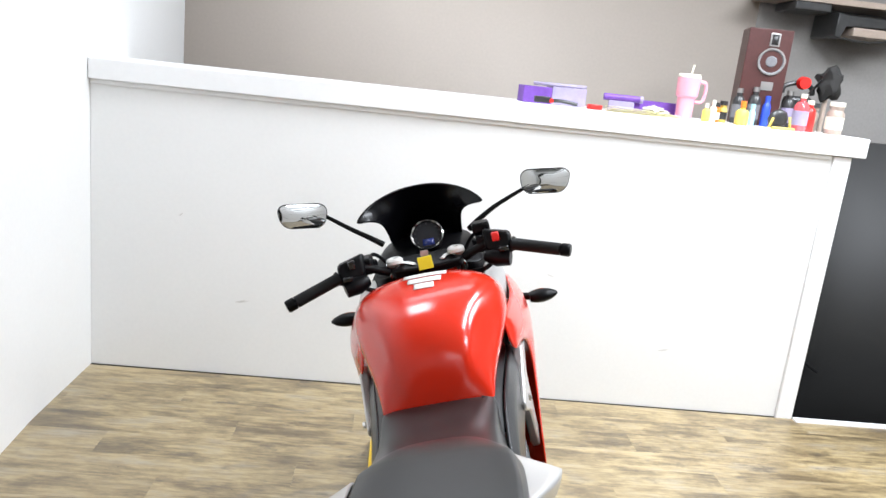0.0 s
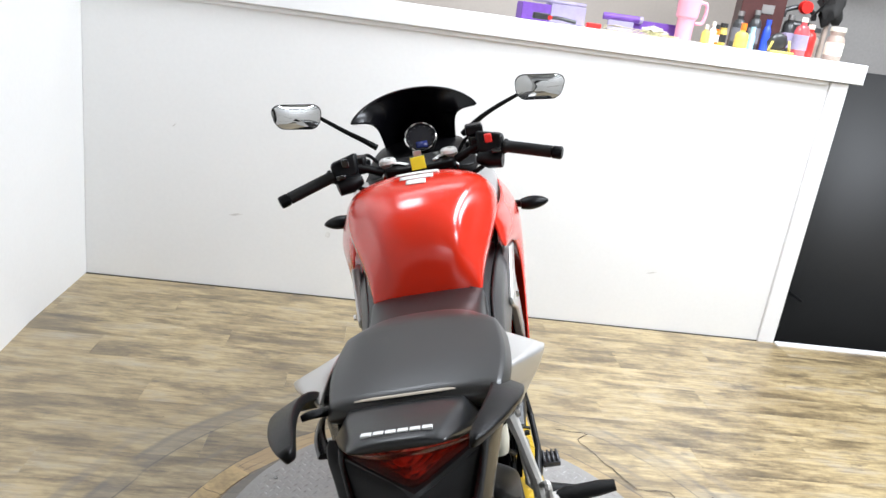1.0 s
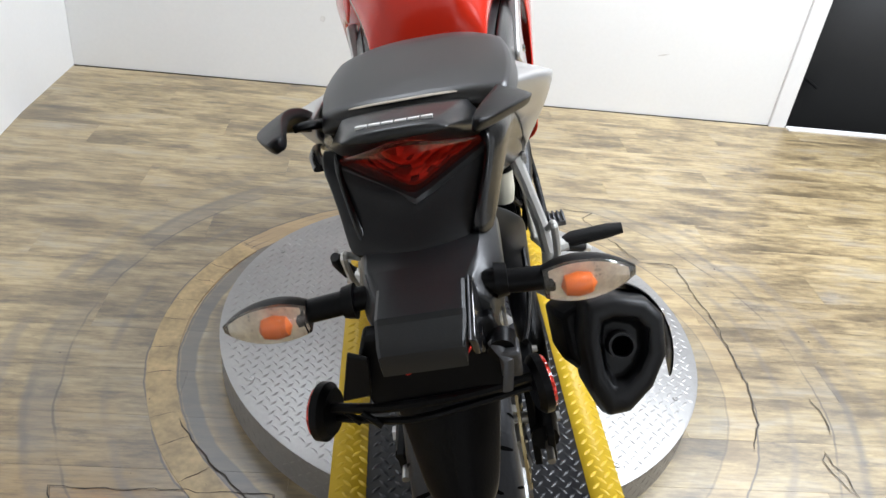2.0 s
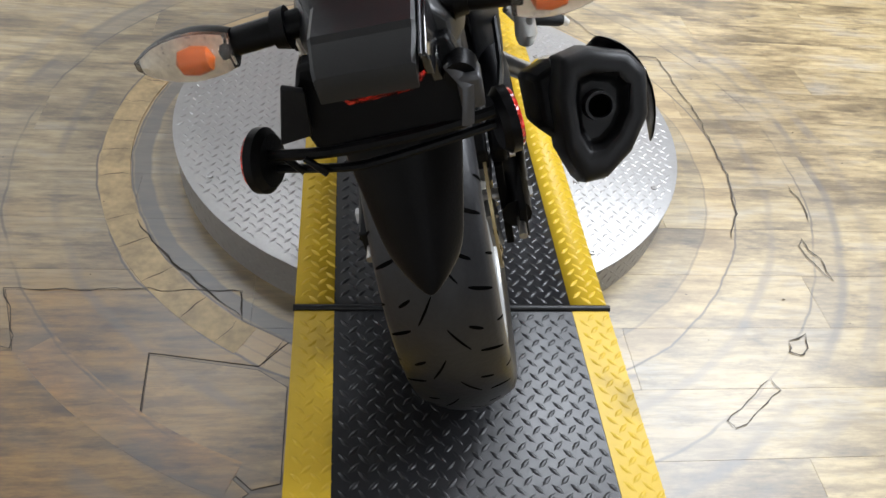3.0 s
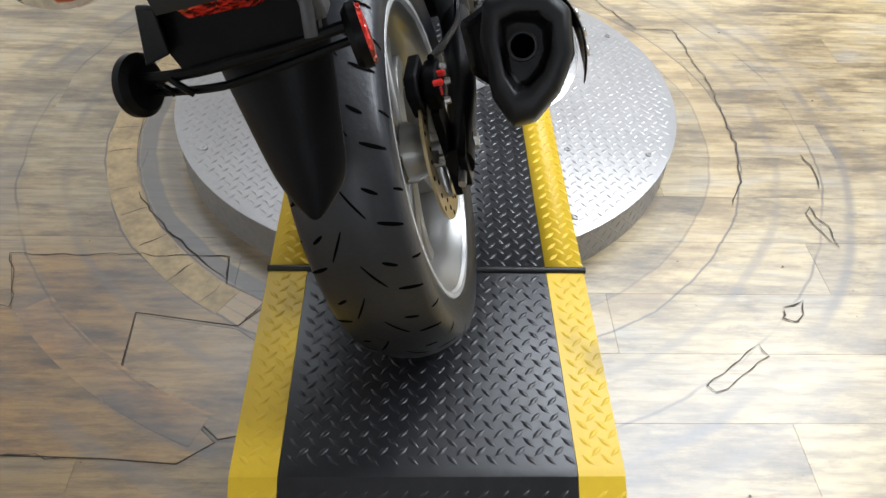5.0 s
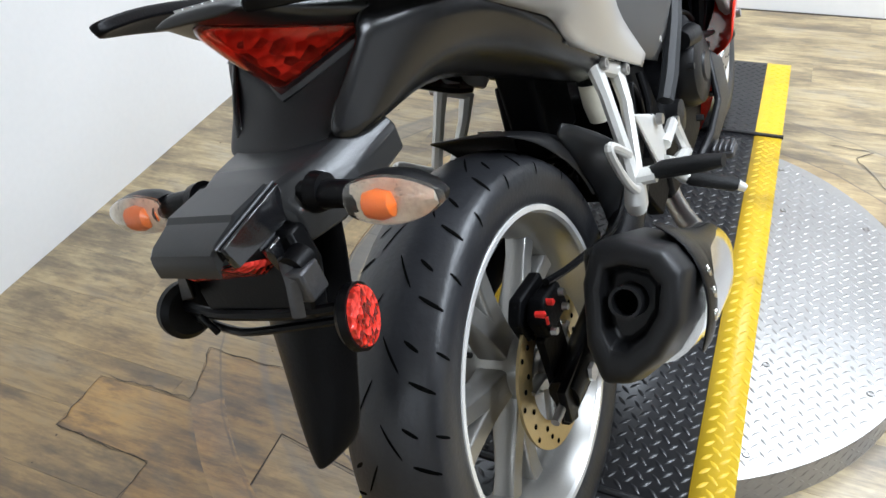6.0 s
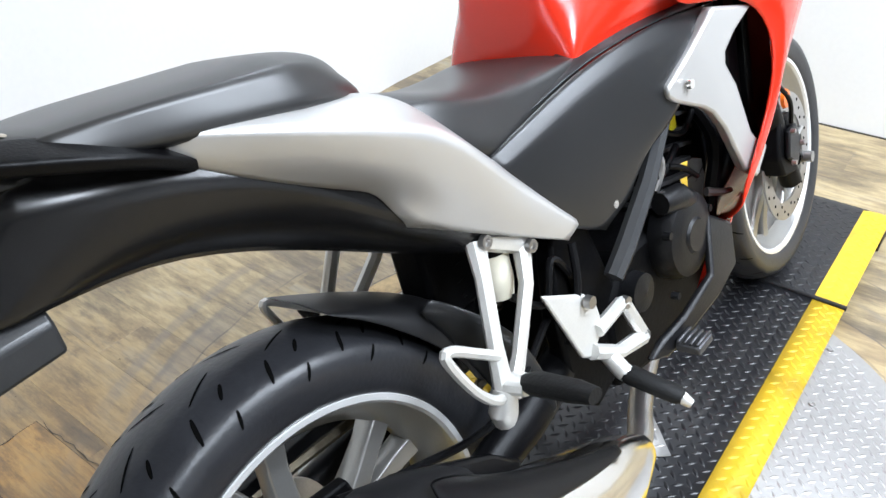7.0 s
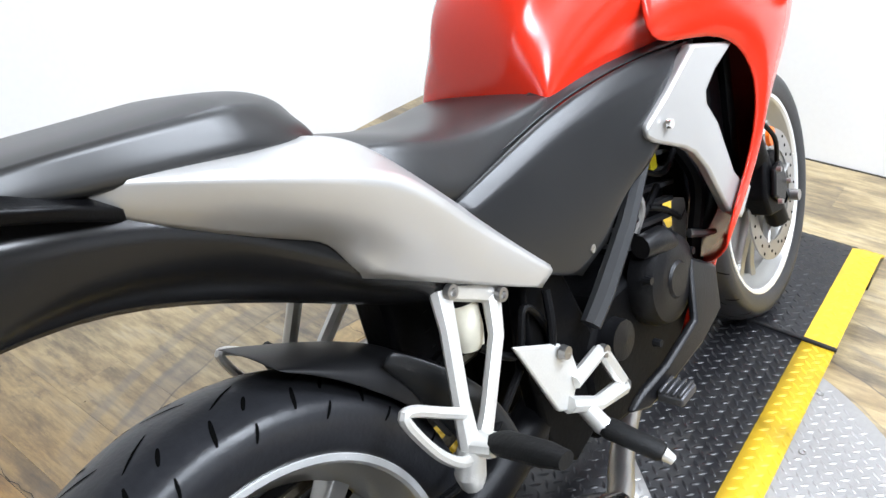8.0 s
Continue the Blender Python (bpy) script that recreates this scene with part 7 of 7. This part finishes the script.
part("hanger", b_box(2.62, 2.64, 5.00, 5.02, 2.05, 2.10), CANBLACK, b)

# ---- floor repairs and planks ----
def patch_piece(name, outline, m, label):
    rim = b_plate([(x, y, 0.0006) for x, y in outline], (0, 0, -0.004))
    gap = part("gap", rim, GAP, floor, "dark cut line")
    cx, cy = sum(p[0] for p in outline) / len(outline), sum(p[1] for p in outline) / len(outline)
    ins = []
    k = len(outline)
    area = sum(outline[i][0] * outline[(i + 1) % k][1] - outline[(i + 1) % k][0] * outline[i][1] for i in range(k))
    sg = 1 if area > 0 else -1
    for i in range(k):
        p, q, r = Vector(outline[i - 1]), Vector(outline[i]), Vector(outline[(i + 1) % k])
        a, c = (q - p).normalized(), (r - q).normalized()
        nrm = Vector((-a.y - c.y, a.x + c.x)) * sg
        nrm = nrm / max(0.4, nrm.length) * 1.2
        ins.append(q + nrm * 0.0017)
    part(name, b_plate([(p.x, p.y, 0.0014) for p in ins], (0, 0, -0.004)), m, floor, label)


patch_piece("repair_plank", [(-0.61, 1.125), (-0.355, 1.117), (-0.345, 0.965), (-0.10, 0.955), (0.02, 0.945), (0.075, 0.985), (-0.005, 1.06), (-0.122, 1.135), (-0.13, 1.268), (0.07, 1.235), (0.122, 1.292), (0.03, 1.345), (0.022, 1.423), (-0.425, 1.424), (-0.37, 1.276), (-0.617, 1.270)], PATCH, "orange-brown worn repair plank")
patch_piece("repair_plank", [(-0.121, 1.137), (-0.004, 1.064), (0.078, 0.99), (0.125, 1.0), (0.125, 1.19), (0.07, 1.229), (-0.129, 1.264)], PATCHGREY, "grey worn repair plank")

ARCTAN = mat("worn_tan_vinyl", (0.48, 0.345, 0.160), 0.42, vary=0.42, scale=16, grain=70, bump=0.15, spec=0.7)


def arc_piece(r0, r1, a0, a1, steps, m, label):
    """A strip of vinyl worn pale along an arc round the turntable."""
    ring_ = [(HUB[0] + r1 * math.cos(radians(a0 + (a1 - a0) * k / steps)), HUB[1] + r1 * math.sin(radians(a0 + (a1 - a0) * k / steps))) for k in range(steps + 1)]
    ring_ += [(HUB[0] + r0 * math.cos(radians(a1 + (a0 - a1) * k / steps)), HUB[1] + r0 * math.sin(radians(a1 + (a0 - a1) * k / steps))) for k in range(steps + 1)]
    return part("worn_strip", b_plate([(x, y, 0.0020) for x, y in ring_], (0, 0, -0.003)), m, floor, label)


arc_piece(0.966, 1.036, -140, -113, 9, ARCPATCH, "pale tan strip worn along an arc")
arc_piece(0.716, 0.783, 146, 238, 26, ARCTAN, "pale tan strip worn along an arc")

rng = random.Random(5)


def crack(points, width):
    """A thin dark split in the vinyl along a jagged line."""
    pts = []
    for (ax, ay), (bx, by) in zip(points, points[1:]):
        n = max(2, int(math.hypot(bx - ax, by - ay) / 0.022))
        for k in range(n):
            pts.append(Vector((ax + (bx - ax) * k / n + rng.uniform(-0.005, 0.005), ay + (by - ay) * k / n + rng.uniform(-0.005, 0.005))))
    pts.append(Vector(points[-1]))
    bm = bmesh.new()
    prev = None
    for i, p in enumerate(pts):
        d = (pts[min(i + 1, len(pts) - 1)] - pts[max(i - 1, 0)]).normalized()
        w = width * rng.uniform(0.35, 1.0) * (0.2 if i in (0, len(pts) - 1) else 1)
        row = [bm.verts.new((p.x + d.y * w * q, p.y - d.x * w * q, z)) for q, z in ((-0.5, 0.0026), (0.5, 0.0026))]
        if prev:
            bm.faces.new((prev[0], prev[1], row[1], row[0]))
        prev = row
    part("crack", bm, GAP, floor, "dark jagged split in the vinyl")


crack([(0.856, 2.734), (0.982, 2.727), (0.94, 2.68), (1.076, 2.413), (1.192, 2.409), (1.227, 2.082), (1.215, 1.838), (1.194, 1.711), (1.138, 1.595)], 0.004)
crack([(1.067, 1.195), (1.079, 1.166), (1.02, 1.125), (0.959, 1.087), (0.942, 1.101), (1.005, 1.147), (1.067, 1.195)], 0.003)
crack([(1.150, 1.287), (1.195, 1.308), (1.185, 1.270), (1.167, 1.256), (1.144, 1.262), (1.150, 1.287)], 0.004)
crack([(1.322, 1.60), (1.322, 1.557), (1.339, 1.538), (1.334, 1.467), (1.312, 1.51), (1.305, 1.57), (1.322, 1.60)], 0.004)
crack([(1.37, 1.80), (1.378, 1.72), (1.366, 1.66)], 0.004)
crack([(-0.60, 1.275), (-0.37, 1.282), (-0.425, 1.424), (0.022, 1.423), (0.03, 1.345)], 0.003)
crack([(-0.61, 1.272), (-0.605, 1.125), (-0.355, 1.117), (-0.345, 0.965), (-0.10, 0.955)], 0.003)
crack([(-0.22, 1.62), (-0.14, 1.52), (-0.05, 1.43), (0.03, 1.35)], 0.004)
for deg in range(146, 250, 8):
    a = radians(deg + rng.uniform(-2, 2))
    crack([(HUB[0] + r * math.cos(a + 0.03 * (r - 0.71)), HUB[1] + r * math.sin(a)) for r in (0.714, 0.784)], 0.0025)

specks = bmesh.new()
for _ in range(110):
    x, y = rng.uniform(-1.0, 2.4), rng.uniform(0.5, 3.65)
    if math.hypot(x - HUB[0], y - HUB[1]) < DISC_R + 0.03 or (RX0 - 0.03 < x < RX1 + 0.03):
        continue
    q, turn_ = rng.uniform(0.001, 0.0027), rng.uniform(0, 6)
    specks.faces.new([specks.verts.new((x + q * rng.uniform(0.6, 1.4) * math.cos(turn_ + k), y + q * rng.uniform(0.6, 1.2) * math.sin(turn_ + k), 0.0024)) for k in (0, 1.05, 2.1, 3.14, 4.2, 5.25)])
tagged(part("dirt_speck", specks, GAP, floor), kind="stuff")
PW, PL = 0.152, 1.22
mesh_cache = {}


def plank_mesh(x0, x1, y0, y1):
    key_ = (round(x1 - x0, 3), round(y1 - y0, 3))
    if key_ not in mesh_cache:
        bm = bmesh.new()
        w, h, c = key_[0] - 0.0003, key_[1] - 0.0003, 0.00025
        lo = [bm.verts.new(p) for p in ((0, 0, -0.006), (w, 0, -0.006), (w, h, -0.006), (0, h, -0.006))]
        mi = [bm.verts.new(p) for p in ((0, 0, -c), (w, 0, -c), (w, h, -c), (0, h, -c))]
        hi = [bm.verts.new(p) for p in ((c, c, 0), (w - c, c, 0), (w - c, h - c, 0), (c, h - c, 0))]
        for a, b in ((lo, mi), (mi, hi)):
            for i in range(4):
                bm.faces.new((a[i], a[(i + 1) % 4], b[(i + 1) % 4], b[i]))
        bm.faces.new(hi)
        me = bpy.data.meshes.new("plank")
        bm.to_mesh(me)
        bm.free()
        me.materials.append(OAK)
        mesh_cache[key_] = me
    return mesh_cache[key_]


row = 0
y = COUNTER_Y - 0.012
while y > -3.9:
    y0 = y - PW
    x = LEFT_X - 0.25 - (row * 0.47 % PL)
    while x < 4.9:
        x0, x1 = max(x, LEFT_X - 0.25), min(x + PL, 4.95)
        if x1 - x0 > 0.05:
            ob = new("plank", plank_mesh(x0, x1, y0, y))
            ob.parent = floor
            ob.location = (x0 + 0.0008, y0 + 0.0008, 0)
        x += PL
    y = y0
    row += 1
